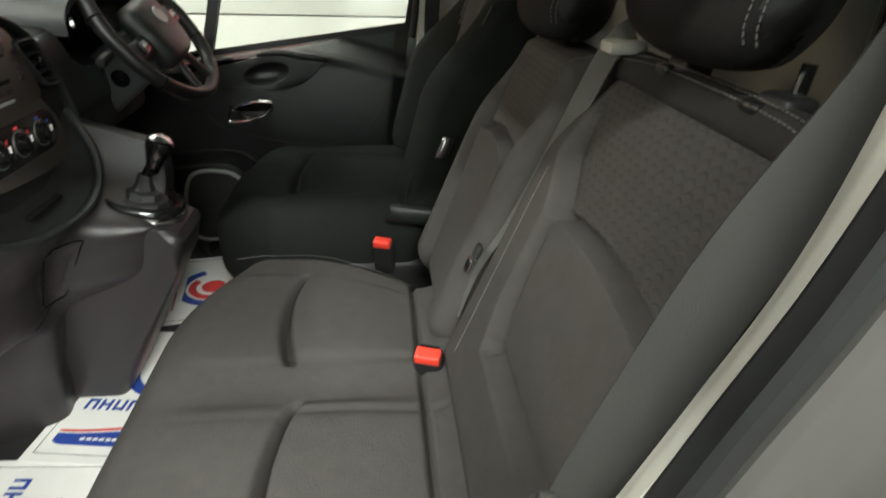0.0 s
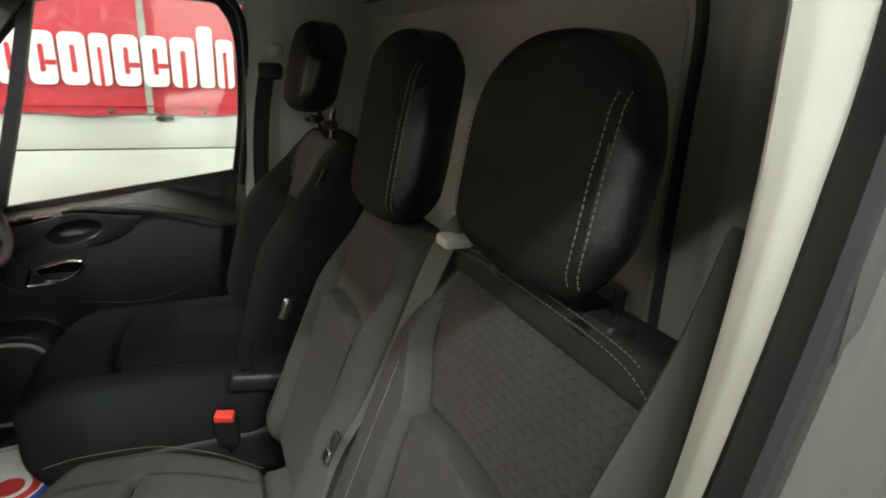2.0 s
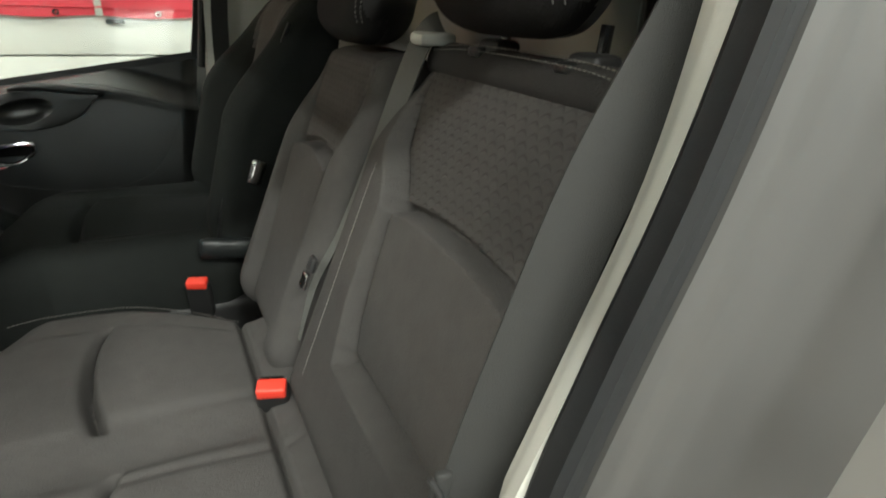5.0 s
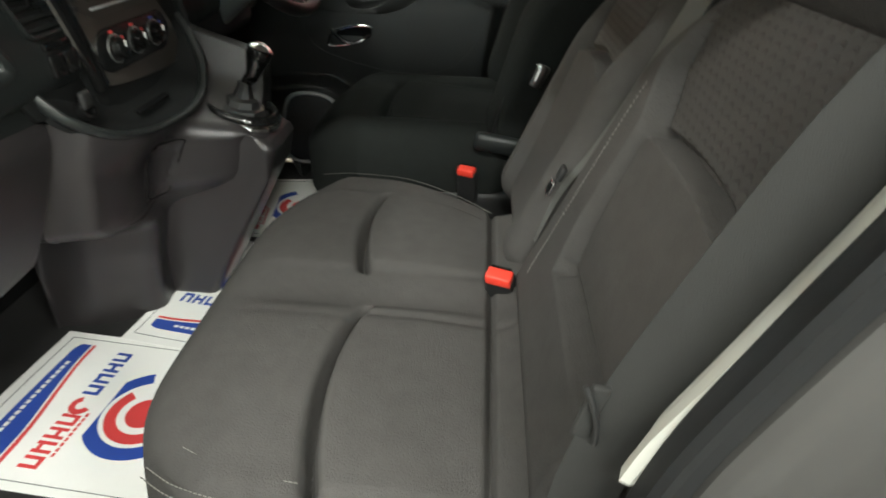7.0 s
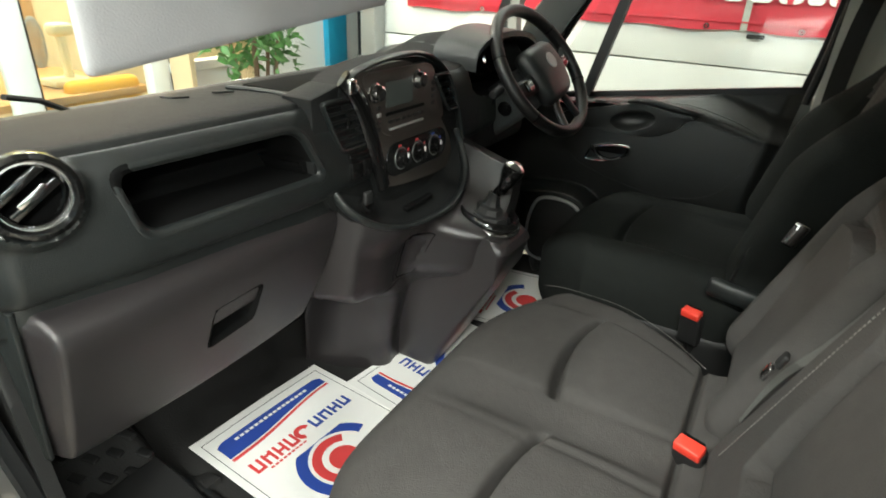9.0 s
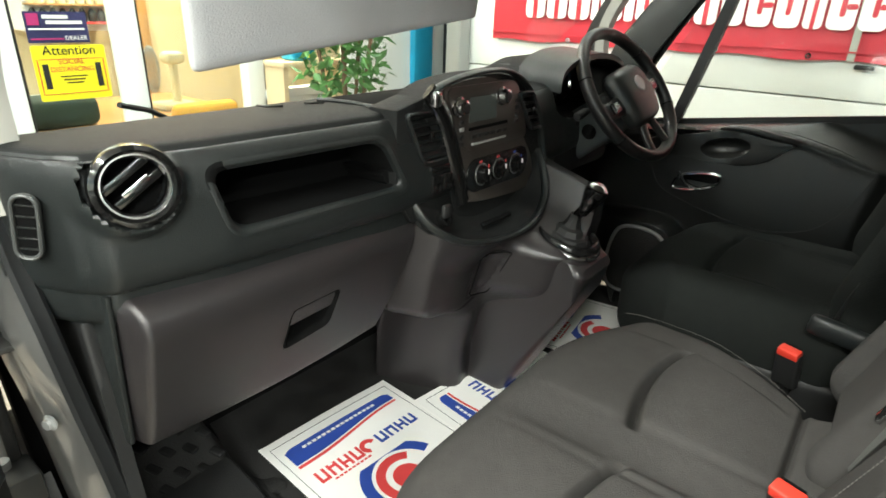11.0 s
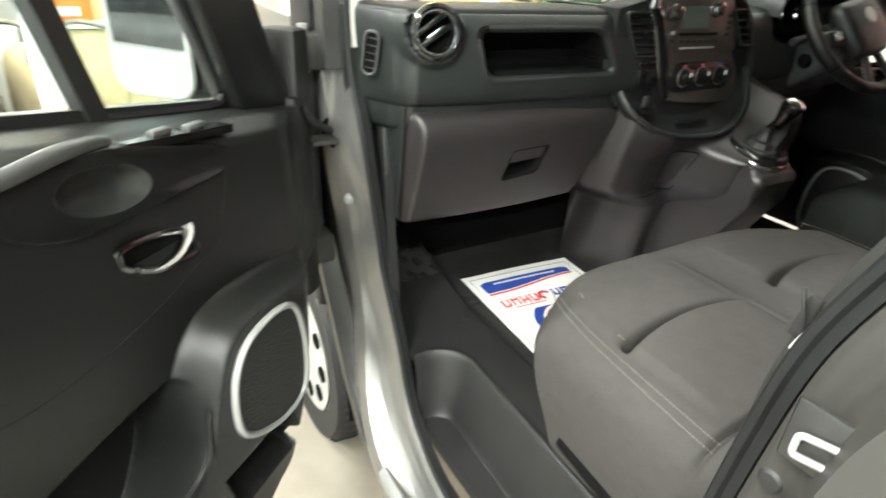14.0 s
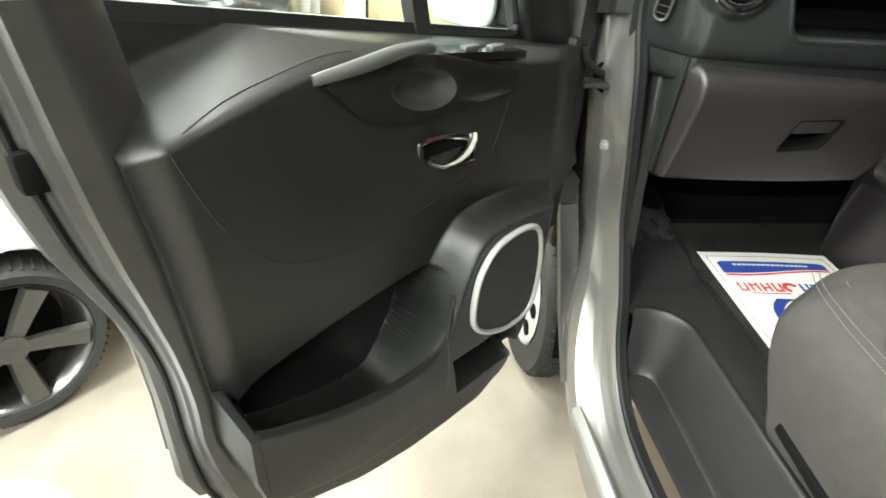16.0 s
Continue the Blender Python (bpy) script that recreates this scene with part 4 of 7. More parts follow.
road_wheel(fw, -1.33, -0.83, GROUND + 0.33, 0.33, 0.20, -1, 0, M_HUB, name="tyre")

# cab floor, step well, footwell
cab = thing("cab_floor", "black rubber cab floor with plastic step well", "floor", (-0.6, 0, FLOOR), kind="structure")
part("rubber_mat", box(-1.30, 0.55, -0.62, 0.80, FLOOR - 0.12, FLOOR - 0.002), M_MATBLK, cab)


def step_well(u, v):
    # ledge with a well sunk into its outer corner
    x, y = -0.98 + 1.04 * u, -0.612 - 0.236 * v
    a, c, r = x + 0.705 + 0.04 * max(0, -0.80 - y), -0.748 - y - 0.035 * max(0, x + 0.65), 0.075
    d = r - math.hypot(r - a, r - c) if a < r and c < r else min(a, c)
    z = 0.020 - 0.020 * step(-0.628, -0.614, y) - 0.165 * step(-0.008, 0.034, d)
    z += 0.004 * math.exp(-((d + 0.012) / 0.008) ** 2)
    z += 0.03 * step(-0.80, -0.98, x)
    return (x, y, FLOOR + z)


part("step_well", sheet(step_well, 200, 110, lambda p: (p[0], p[1], p[2] - 0.02)), M_STEP, cab, "grey grained plastic step well")
part("ledge_screw", lathe([(0.011, 0), (0.011, 0.002), (0.006, 0.003), (0, 0.003)], pose(-0.80, -0.655, FLOOR + 0.019), 14), M_BLACK, cab)
part("ledge_strip", box(-0.95, 0.0, -0.613, -0.600, FLOOR - 0.002, FLOOR + 0.012, 0.004), M_BLACK, cab)
for k in range(5):
    part("tread_rib", box(-0.30, 0.02, -0.845 + 0.017 * k, -0.837 + 0.017 * k, FLOOR - 0.147, FLOOR - 0.141, 0.002), M_STEP, cab)


def ramp(u, v):
    # rubber covered foot rest over the wheel arch
    x, y = -0.86 - 0.34 * u, -0.87 + 0.30 * v
    return (x, y, FLOOR + 0.012 + 0.10 * step(0.0, 1.0, u) + 0.05 * step(0.35, 0.0, v) - 0.10 * step(0.80, 1.0, v) * step(0, 0.5, u))


part("foot_rest", sheet(ramp, 40, 30, lambda p: p + Vector((0, 0, -0.03))), M_MATBLK, cab)
for k in range(20):
    a, c = k // 5, k % 5
    u, v = 0.08 + 0.15 * c + 0.05 * (a % 2), 0.40 + 0.13 * a
    p = Vector(ramp(u, v))
    part("grip_pad", soft((0.016, 0.010, 0.004), 0.0039, pose(p.x, p.y, p.z + 0.001, 0, 10, 20), (6, 5, 3)), M_STEP, cab)
# Near-black toe board puts the footwell's shade into the colour.
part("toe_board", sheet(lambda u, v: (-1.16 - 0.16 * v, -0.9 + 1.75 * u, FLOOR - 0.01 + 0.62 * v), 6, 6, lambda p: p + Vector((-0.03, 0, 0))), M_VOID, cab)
part("kick_panel", prism([(-1.25, FLOOR), (-0.775, FLOOR + 0.02), (-0.795, 0.72), (-0.822, 0.86), (-0.835, 1.0), (-0.850, 1.10), (-0.88, 1.16), (-1.25, 1.16)], "y", -0.868, -0.848, 0.006), M_BLACK, cab)
part("kick_panel", box(-1.25, -0.70, 0.82, 0.86, FLOOR, 1.16, 0.008), M_BLACK, cab)

# bulkhead, roof, pillars
bulk = thing("bulkhead", "painted steel bulkhead behind the seats with pressed panel", "bulkhead", (0.4, 0, 0.6), kind="structure")


def bulk_face(u, v):
    y, z = -0.86 + 1.72 * u, 0.55 + 1.30 * v
    top = lerp([(-0.9, 1.690), (-0.47, 1.715), (-0.24, 1.734), (0.19, 1.752), (0.9, 1.762)], y)
    r, a, c = 0.055, y + 0.512, top - z
    d = r - math.hypot(r - a, r - c) if a < r and c < r else min(a, c)
    d = min(d, 0.84 - y)
    inset = step(-0.004, 0.012, d) * step(0.9, 0.95, z)
    rib = math.exp(-((d + 0.012) / 0.008) ** 2) * step(0.8, 0.9, z)
    fold = math.exp(-((y + 0.60) / 0.012) ** 2) + math.exp(-((y + 0.66) / 0.02) ** 2)
    return (0.378 + 0.020 * inset - 0.006 * rib - 0.006 * fold, y, z)


part("panel", sheet(bulk_face, 240, 170, lambda p: (0.44, p[1], p[2])), material("bulkhead_paint", (0.24, 0.236, 0.224), 0.36, metal=0.05, wear=0.08), bulk)
line = smooth_line([(0.366, -0.545, 0.9), (0.366, -0.545, 1.5), (0.366, -0.546, 1.66), (0.366, -0.53, 1.715), (0.366, -0.48, 1.742), (0.366, -0.20, 1.762), (0.366, 0.3, 1.782), (0.366, 0.80, 1.792)], 6)
part("edge_moulding", sweep(line, oval(0.006, 0.007, 8), up=(1, 0, 0)), M_BLACK, bulk, "black rubber edge moulding")
part("side_lining", box(0.16, 0.372, -0.87, -0.845, 0.6, 1.86, 0.01), M_BLACK, bulk)
roof = thing("roof", "pale grey headliner under the van roof", "ceiling", (-0.1, 0, 1.85), kind="structure")
part("headliner", sheet(lambda u, v: (-0.58 + 0.98 * u, -0.90 + 1.80 * v, 1.83 - 0.06 * (2 * v - 1) ** 4 - 0.05 * step(0.25, 0, u) - 0.02 * step(0.85, 1, u)), 16, 24, lambda p: p + Vector((0, 0, 0.03))), M_LINER, roof)
part("roof_skin", sheet(lambda u, v: (-0.62 + 1.3 * u, -0.93 + 1.86 * v, 1.88 - 0.05 * (2 * v - 1) ** 4), 10, 16, lambda p: p + Vector((0, 0, 0.01))), M_BODY, roof)
for s in (-1, 1):
    pil = thing("windscreen_pillar", "pale grey lined windscreen pillar", "pillar", (-1.0, s * 0.85, 1.28), "windscreen pillars", kind="structure")
    line = smooth_line([(-0.912, s * 0.890, 1.25), (-0.930, s * 0.888, 1.34), (-0.936, s * 0.885, 1.43), (-0.90, s * 0.875, 1.53), (-0.80, s * 0.85, 1.66), (-0.62, s * 0.80, 1.82)], 8)
    part("lining", sweep(line, [(-0.016, -0.022), (0.016, -0.022), (0.022, 0.0), (0.016, 0.022), (-0.016, 0.022), (-0.022, 0.0)], up=(0, 1, 0)), M_BEIGE, pil)
    line = smooth_line([(-0.985, s * 0.925, 1.20), (-0.995, s * 0.925, 1.36), (-0.965, s * 0.915, 1.47), (-0.82, s * 0.885, 1.69), (-0.66, s * 0.84, 1.86)], 8)
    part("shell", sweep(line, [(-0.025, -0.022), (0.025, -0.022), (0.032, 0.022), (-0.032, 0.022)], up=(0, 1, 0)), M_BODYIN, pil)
strip = thing("lock_pillar_lining", "pale grey plastic lining of the lock pillar", "pillar", (0.08, -0.84, 1.1), kind="structure")
LINING_IN = smooth_line([(0.010, 0, 1.09), (0.036, 0, 1.15), (0.077, 0, 1.25), (0.115, 0, 1.35), (0.135, 0, 1.45), (0.144, 0, 1.55), (0.141, 0, 1.65), (0.132, 0, 1.75), (0.12, 0, 1.86)], 5)
LINING_OUT = smooth_line([(0.004, 0, 1.09), (0.021, 0, 1.15), (0.064, 0, 1.25), (0.101, 0, 1.35), (0.130, 0, 1.45), (0.149, 0, 1.55), (0.157, 0, 1.65), (0.158, 0, 1.75), (0.15, 0, 1.86)], 5)


def pillar_lining(u, v):
    """A narrow moulded strip whose face looks forwards, from its inner lip out to the seal."""
    z = 1.118 + 0.737 * v
    a, b = lerp([(p.z, p.x) for p in LINING_IN], z), lerp([(p.z, p.x) for p in LINING_OUT], z)
    prof = [(a + 0.034, -0.8135), (a + 0.008, -0.8145), (a + 0.002, -0.8165), (a, -0.820), ((a + b) / 2 - 0.0022, -0.8325), (b, -0.845), (b + 0.006, -0.850)]
    k = u * 6
    i = min(int(k), 5)
    (x0, y0), (x1, y1) = prof[i], prof[i + 1]
    end = step(0.05, 0.0, v)
    return (x0 + (x1 - x0) * (k - i), y0 + (y1 - y0) * (k - i) - 0.012 * end * (1 - u), z)


part("lining", sheet(pillar_lining, [k / 24 for k in range(25)], 70, lambda p: p + Vector((0.010, 0.002, 0))), M_BEIGE, strip)
part("inner_lining", sheet(lambda u, v: (lerp([(0, 0.04), (0.3, 0.055), (0.45, 0.100), (0.6, 0.150), (1, 0.155)], v) + 0.21 * u, -0.8245, 0.75 + 1.1 * v), 4, 20, lambda p: p + Vector((0, -0.012, 0))), M_BLACK, strip, "dark pillar lower lining")

dp = thing("driver_pillar", "pale grey lining of the far lock pillar", "pillar", (0.1, 0.82, 0.9), kind="structure")
part("lining", sheet(lambda u, v: (0.0 + 0.035 * v + 0.38 * u, 0.805 - 0.02 * math.sin(math.pi * u), 0.9 + 0.93 * v), 10, 14, lambda p: p + Vector((0, 0.09, 0))), M_BEIGE, dp)
part("window_seal", tube(smooth_line([(-0.005, 0.82, 1.25), (0.02, 0.82, 1.45), (0.03, 0.81, 1.65), (0.0, 0.80, 1.77), (-0.12, 0.79, 1.80), (-0.55, 0.79, 1.79)], 8), 0.011, 8), M_RUBBER, dp)
part("belt_anchor", lathe([(0.022, 0), (0.022, 0.012), (0.015, 0.018), (0.0, 0.018)], pose(0.11, 0.79, 1.645, 90), 16), M_BEIGE, dp)
part("belt", sweep(smooth_line([(0.085, 0.775, 1.60), (0.06, 0.77, 1.45), (0.05, 0.765, 1.25), (0.06, 0.765, 0.95)], 6), [(-0.022, -0.0025), (0.022, -0.0025), (0.022, 0.0025), (-0.022, 0.0025)], up=(0, 1, 0)), M_BELTD, dp)
part("belt_guide", box(0.055, 0.125, 0.757, 0.785, 1.565, 1.61, 0.01), M_BLACK, dp)
ws = thing("windscreen", "clear windscreen glass", "windscreen", (-1.2, 0, 1.27), kind="structure")
pane = part("pane", sheet(lambda u, v: (-1.28 - 0.06 * (1 - (2 * u - 1) ** 2) + 0.72 * v, -0.86 + 1.72 * u + (0.08 - 0.16 * u) * v, 1.26 + 0.58 * v), 16, 8, lambda p: p + Vector((-0.005, 0, 0.004))), M_GLASS, ws)
pane.visible_shadow = False
part("cowl", box(-1.42, -1.27, -0.86, 0.86, 1.18, 1.245, 0.01), M_BLACK, ws)
part("wiper_arm", tube([(-1.36, -0.42, 1.235), (-1.30, -0.52, 1.29), (-1.25, -0.60, 1.315)], 0.006, 6), M_BLACK, ws)
visor = thing("sun_visor", "pale grey padded sun visor folded down", "visor", (-0.62, -0.55, 1.6))
part("pad", soft((0.008, 0.245, 0.085), 0.0079, pose(-0.635, -0.535, 1.548, 7, 12, 0), (4, 20, 12)), material("visor_vinyl", (0.40, 0.40, 0.41), 0.6, grain=0.3), visor)
part("hinge_rod", tube([(-0.615, -0.76, 1.635), (-0.61, -0.33, 1.70)], 0.006, 8), M_BEIGE, visor)
part("mount", tube([(-0.615, -0.76, 1.63), (-0.60, -0.77, 1.79)], 0.009, 8), M_BEIGE, visor)

# ---- doors ----


def belt(u):
    return 1.135 + 0.14 * (u - 0.1) / 0.96


def foot(u):
    return lerp([(0.08, 0.86), (0.20, 0.80), (0.28, 0.755), (0.34, 0.665), (0.38, 0.575), (0.42, 0.505), (0.50, 0.466), (0.60, 0.464), (0.70, 0.470), (0.81, 0.490), (0.92, 0.535), (1.07, 0.585)], u)


POCKET_RIM = [(0.26, 0.880), (0.34, 0.895), (0.42, 0.903), (0.48, 0.902), (0.52, 0.890), (0.55, 0.864), (0.575, 0.815), (0.592, 0.765), (0.612, 0.718), (0.64, 0.692), (0.68, 0.682), (0.76, 0.684), (0.85, 0.702), (0.95, 0.738), (1.0, 0.760), (1.1, 0.768)]

POCKET_LINE = [(p.x, p.z) for p in smooth_line([(a, 0, c) for a, c in POCKET_RIM], 7)]
FOOT_LINE = [(p.x, p.z) for p in smooth_line([(0.06 + 0.04 * k, 0, foot(0.06 + 0.04 * k)) for k in range(27)], 4)]
RIDGE_LINE = [(p.x, p.z) for p in smooth_line([(0.05, 0, 1.150), (0.30, 0, 1.150), (0.40, 0, 1.162), (0.50, 0, 1.180), (0.60, 0, 1.200), (0.68, 0, 1.212), (0.758, 0, 1.208), (0.843, 0, 1.193), (0.919, 0, 1.173), (0.988, 0, 1.154), (1.038, 0, 1.142), (1.10, 0, 1.128)], 6)]
LEAF_LINE = [(p.x, p.z) for p in smooth_line([(0.50, 0, 0.765), (0.525, 0, 0.795), (0.56, 0, 0.815), (0.62, 0, 0.818), (0.70, 0, 0.808), (0.80, 0, 0.792), (0.90, 0, 0.772), (0.945, 0, 0.755), (0.97, 0, 0.728), (1.0, 0, 0.70)], 6)]
INSERT = [(0.998, 1.150), (0.984, 1.110), (0.960, 1.051), (0.930, 1.002), (0.877, 0.956), (0.781, 0.932), (0.667, 0.939), (0.536, 0.969), (0.451, 1.005), (0.415, 1.07), (0.391, 1.140)]


def lock_u(z):
    """The trim's rear edge."""
    return lerp([(0.48, 0.943), (0.60, 0.985), (0.67, 1.0), (0.75, 0.998), (1.0, 1.022), (1.15, 1.043), (1.30, 1.066)], z)


def outer_u(z):
    """The outer skin's rear edge."""
    return lerp([(0.37, 0.985), (0.45, 1.025), (0.51, 1.046), (0.70, 1.046), (0.80, 1.051), (0.86, 1.063), (0.94, 1.092), (1.0, 1.117), (1.075, 1.135), (1.16, 1.148), (1.30, 1.155)], z)


def pocket_wall(z):
    return 0.115 + 0.012 * step(0.75, 0.60, z)


def trim_depth(u, z):
    """How far the door trim stands in from the hinge plane."""
    ridge = lerp(RIDGE_LINE, u)
    upper = -0.075 + 0.02 * step(0.9, 0.2, u)
    body = 0.030 + 0.012 * math.sin(math.pi * max(0, min(1, (z - 0.75) / 0.42)))
    n = body + (upper - body) * step(ridge - 0.014, ridge + 0.060, z)
    n += 0.007 * math.exp(-((z - ridge + 0.002) / 0.009) ** 2) * step(0.25, 0.4, u)
    # front cheek falls back to the hinge edge
    n -= 0.06 * step(0.26, 0.10, u) * step(0.8, 1.0, z)
    n -= 0.016 * step(lock_u(z) - 0.045, lock_u(z) - 0.005, u)
    # pull cup
    e = ((u - 0.623) / 0.085) ** 2 + ((z - 1.150 - 0.10 * (u - 0.623)) / 0.038) ** 2
    n -= 0.040 * step(1.25, 0.75, e)
    # pocket and loudspeaker bulge
    t = lerp(POCKET_LINE, u)
    slope = (lerp(POCKET_LINE, u + 0.012) - lerp(POCKET_LINE, u - 0.012)) / 0.024
    off = (z - t) / math.sqrt(1 + slope * slope)
    if 0.42 < u < 0.80 and abs(z - t) < 0.30:
        best = 1.0
        for (a, c), (e, f) in zip(POCKET_LINE, POCKET_LINE[1:]):
            if abs(a - u) < 0.13:
                da, dc = e - a, f - c
                k = max(0.0, min(1.0, ((u - a) * da + (z - c) * dc) / (da * da + dc * dc)))
                best = min(best, math.hypot(u - a - da * k, z - c - dc * k))
        off = best if z > t else -best
    wall = pocket_wall(z)
    off += 0.10 * step(0.585, 0.70, u) * step(0.985, 0.955, u)
    bulge = step(0.013, -0.012, off) * step(0.20, 0.33, u)
    n = n + (wall - n) * bulge
    leaf = lerp(LEAF_LINE, u)
    cav = step(0.002, 0.012, off) * step(leaf + 0.006, leaf - 0.006, z) * step(0.505, 0.54, u) * step(0.985, 0.955, u)
    n -= 0.060 * cav
    # map slot under the loudspeaker
    e = max(abs((u - 0.488 - 0.2 * (z - 0.60)) / 0.092), abs((z - 0.602) / 0.043))
    n -= 0.07 * step(1.06, 0.92, e)
    n -= 0.03 * step(0.03, 0.0, z - lerp(FOOT_LINE, u))
    return n


def build_door(name, label, m, side):
    """A cab door in its own frame: x from the hinge to the lock edge, y inwards (times side), z up."""
    d = thing(name, label, "door", m=m)
    f = lambda u, n, z: Vector((u, side * n, z))

    def flat(shape):
        return ([Vector((v[0], side * v[1], v[2])) for v in shape[0]], shape[1])

    def face(a, b):
        u = 0.085 + (1.055 - 0.085) * a
        lo, hi = lerp(FOOT_LINE, u), belt(u)
        z = lo + (hi - lo) * b
        uu = u if u < 0.75 else 0.75 + (u - 0.75) * (lock_u(z) - 0.75) / (1.055 - 0.75)
        return Vector((uu, trim_depth(uu, z), z))

    part("trim_panel", flat(sheet(face, 230 if side > 0 else 130, 220 if side > 0 else 120, lambda p: Vector((p[0], -0.10, p[2])))), M_TRIM, d, "black grained plastic trim panel")
    # front wall of the door pocket
    def pocket_front(a, b):
        u = 0.585 + 0.400 * a
        t = lerp(POCKET_LINE, u)
        z = t + 0.001 - 0.150 * b
        n = pocket_wall(z) + 0.0012 - 0.006 * step(0.92, 1.0, b) - 0.004 * step(0.06, 0.0, b) - 0.010 * step(0.06, 0.0, a)
        return Vector((u, n, z))

    part("pocket_front", flat(sheet(pocket_front, 60, 40, lambda p: p + Vector((0, -0.007, 0)))), M_TRIM, d)
    # gloss armrest insert, grab handle, switches
    for line in (INSERT, [(0.975, 1.160), (0.908, 1.184), (0.83, 1.204), (0.775, 1.214), (0.735, 1.216)]):
        seam = [Vector((p.x, trim_depth(p.x, p.z) + 0.0002, p.z)) for p in smooth_line([(a, 0, c) for a, c in line], 8)]
        part("panel_joint", flat(tube(seam, 0.0010, 5, up=(0, 1, 0))), M_BLACK, d)
    # Near door's rail is paler: the ridge highlight is put into its grey.
    part("grab_rail", flat(sweep(smooth_line([(0.810, 0.034, 1.193), (0.775, 0.042, 1.199), (0.73, 0.046, 1.206), (0.68, 0.046, 1.213), (0.635, 0.042, 1.213), (0.60, 0.034, 1.206)], 6), oval(0.0085, 0.0100, 12), up=(0, 0, 1), scale=lambda t: 0.35 + 0.75 * math.sin(math.pi * (0.12 + 0.80 * t)) ** 0.7)), M_ARM if side > 0 else M_TRIM, d, "grab rail in pale grey that includes its highlight")
    # gloss insert round the pull cup
    outer = smooth_line([(0.795, 0, 1.188), (0.779, 0, 1.168), (0.750, 0, 1.137), (0.692, 0, 1.112), (0.612, 0, 1.105), (0.494, 0, 1.108), (0.416, 0, 1.112), (0.398, 0, 1.125), (0.402, 0, 1.150), (0.48, 0, 1.170), (0.55, 0, 1.188), (0.62, 0, 1.204), (0.70, 0, 1.206)], 5, closed=True)
    cen = Vector((0.623, 0, 1.152))
    loops = []
    for n, blend, grow in ((0.030, 0.0, 1.0), (0.0445, 0.03, 1.0), (0.0455, 0.10, 1.0), (0.044, 1.0, 1.10), (0.040, 1.0, 1.0), (0.026, 1.0, 0.80), (0.016, 1.0, 0.45), (0.014, 1.0, 0.05)):
        loop = []
        for p in outer:
            a = math.atan2((p.z - cen.z) / 0.030, (p.x - cen.x) / 0.062)
            e = cen + Vector((0.062 * math.cos(a), 0, 0.029 * math.sin(a) + 0.010 * math.cos(a))) * grow
            q = p.lerp(e, blend) if blend < 1 else e
            loop.append(Vector((q.x, n, q.z)))
        loops.append(loop)
    k = len(outer)
    verts = [q for loop in loops for q in loop]
    for first, last, name, mat in ((0, 3, "armrest_insert", M_INSERT), (3, 7, "pull_cup", M_CUP)):
        faces = [(i * k + j, i * k + (j + 1) % k, (i + 1) * k + (j + 1) % k, (i + 1) * k + j) for i in range(first, last) for j in range(k)]
        used = sorted({i for f2 in faces for i in f2})
        at = {i: m2 for m2, i in enumerate(used)}
        part(name, flat(([verts[i] for i in used], [tuple(at[i] for i in f2) for f2 in faces])), mat if side > 0 else M_TRIM, d)
    part("switch_plate", flat(sheet(lambda a, b: (0.38 + 0.20 * a, 0.012 + 0.030 * b, 1.176 + 0.022 * a), 8, 3, lambda p: p + Vector((0, 0, -0.012)))), M_PIANO, d)
    for k in range(2):
        part("window_switch", flat(meshed((box(0.428 + 0.065 * k, 0.464 + 0.065 * k, 0.018, 0.034, 1.182 + 0.007 * k, 1.192 + 0.007 * k, 0.004)))), M_ARM, d)
    # inner release: bezel, bowl, lever
    cu, cz = 0.563, 1.040
    bez = [(cu + a * 0.064 + 0.004 * b, cz + b * 0.027 + a * 0.006) for a, b in [(-1, -0.55), (-0.86, -1), (0.2, -0.86), (0.9, -0.2), (1, 0.35), (0.86, 0.9), (0, 1), (-0.8, 0.5)]]
    n0 = 0.043
    line = smooth_line([(u, n0, z) for u, z in bez], 5, closed=True)
    part("release_bezel", flat(tube(line, 0.0055, 8, True, up=(0, 1, 0))), M_PIANO if side > 0 else M_CHROME, d, "release bezel")
    part("release_bowl", flat(meshed((prism([(p.x, p.z) for p in line], "y", n0 - 0.020, n0 - 0.003)))), M_VOID, d)
    lev = smooth_line([(cu + 0.045, n0 + 0.001, cz - 0.008), (cu + 0.015, n0 + 0.006, cz - 0.020), (cu - 0.02, n0 + 0.010, cz - 0.014), (cu - 0.045, n0 + 0.010, cz + 0.008), (cu - 0.052, n0 + 0.004, cz + 0.018)], 6)
    part("release_lever", flat(sweep(lev, oval(0.006, 0.011, 10), up=(0, 1, 0))), M_CHROME, d, "chrome release lever")
    # loudspeaker
    sp = [(0.362, 0.835), (0.346, 0.757), (0.352, 0.672), (0.385, 0.645), (0.440, 0.645), (0.500, 0.668), (0.536, 0.700), (0.548, 0.745), (0.540, 0.815), (0.505, 0.862), (0.445, 0.876), (0.390, 0.868)]
    line = smooth_line([(u, 0.122, z) for u, z in sp], 6, closed=True)
    part("speaker_ring", flat(sweep(line, oval(0.0060, 0.007, 10), True, up=(0, 1, 0))), M_SATIN, d, "silver loudspeaker ring")
    part("speaker_grille", flat(meshed((prism([(p.x, p.z) for p in line], "y", 0.10, 0.1225)))), M_GRILLE, d, "black perforated grille")
    # painted shell: skin, lock edge, bottom
    def edge(u, v):
        z = 1.30 - 0.84 * u
        e = lock_u(z) + 0.004
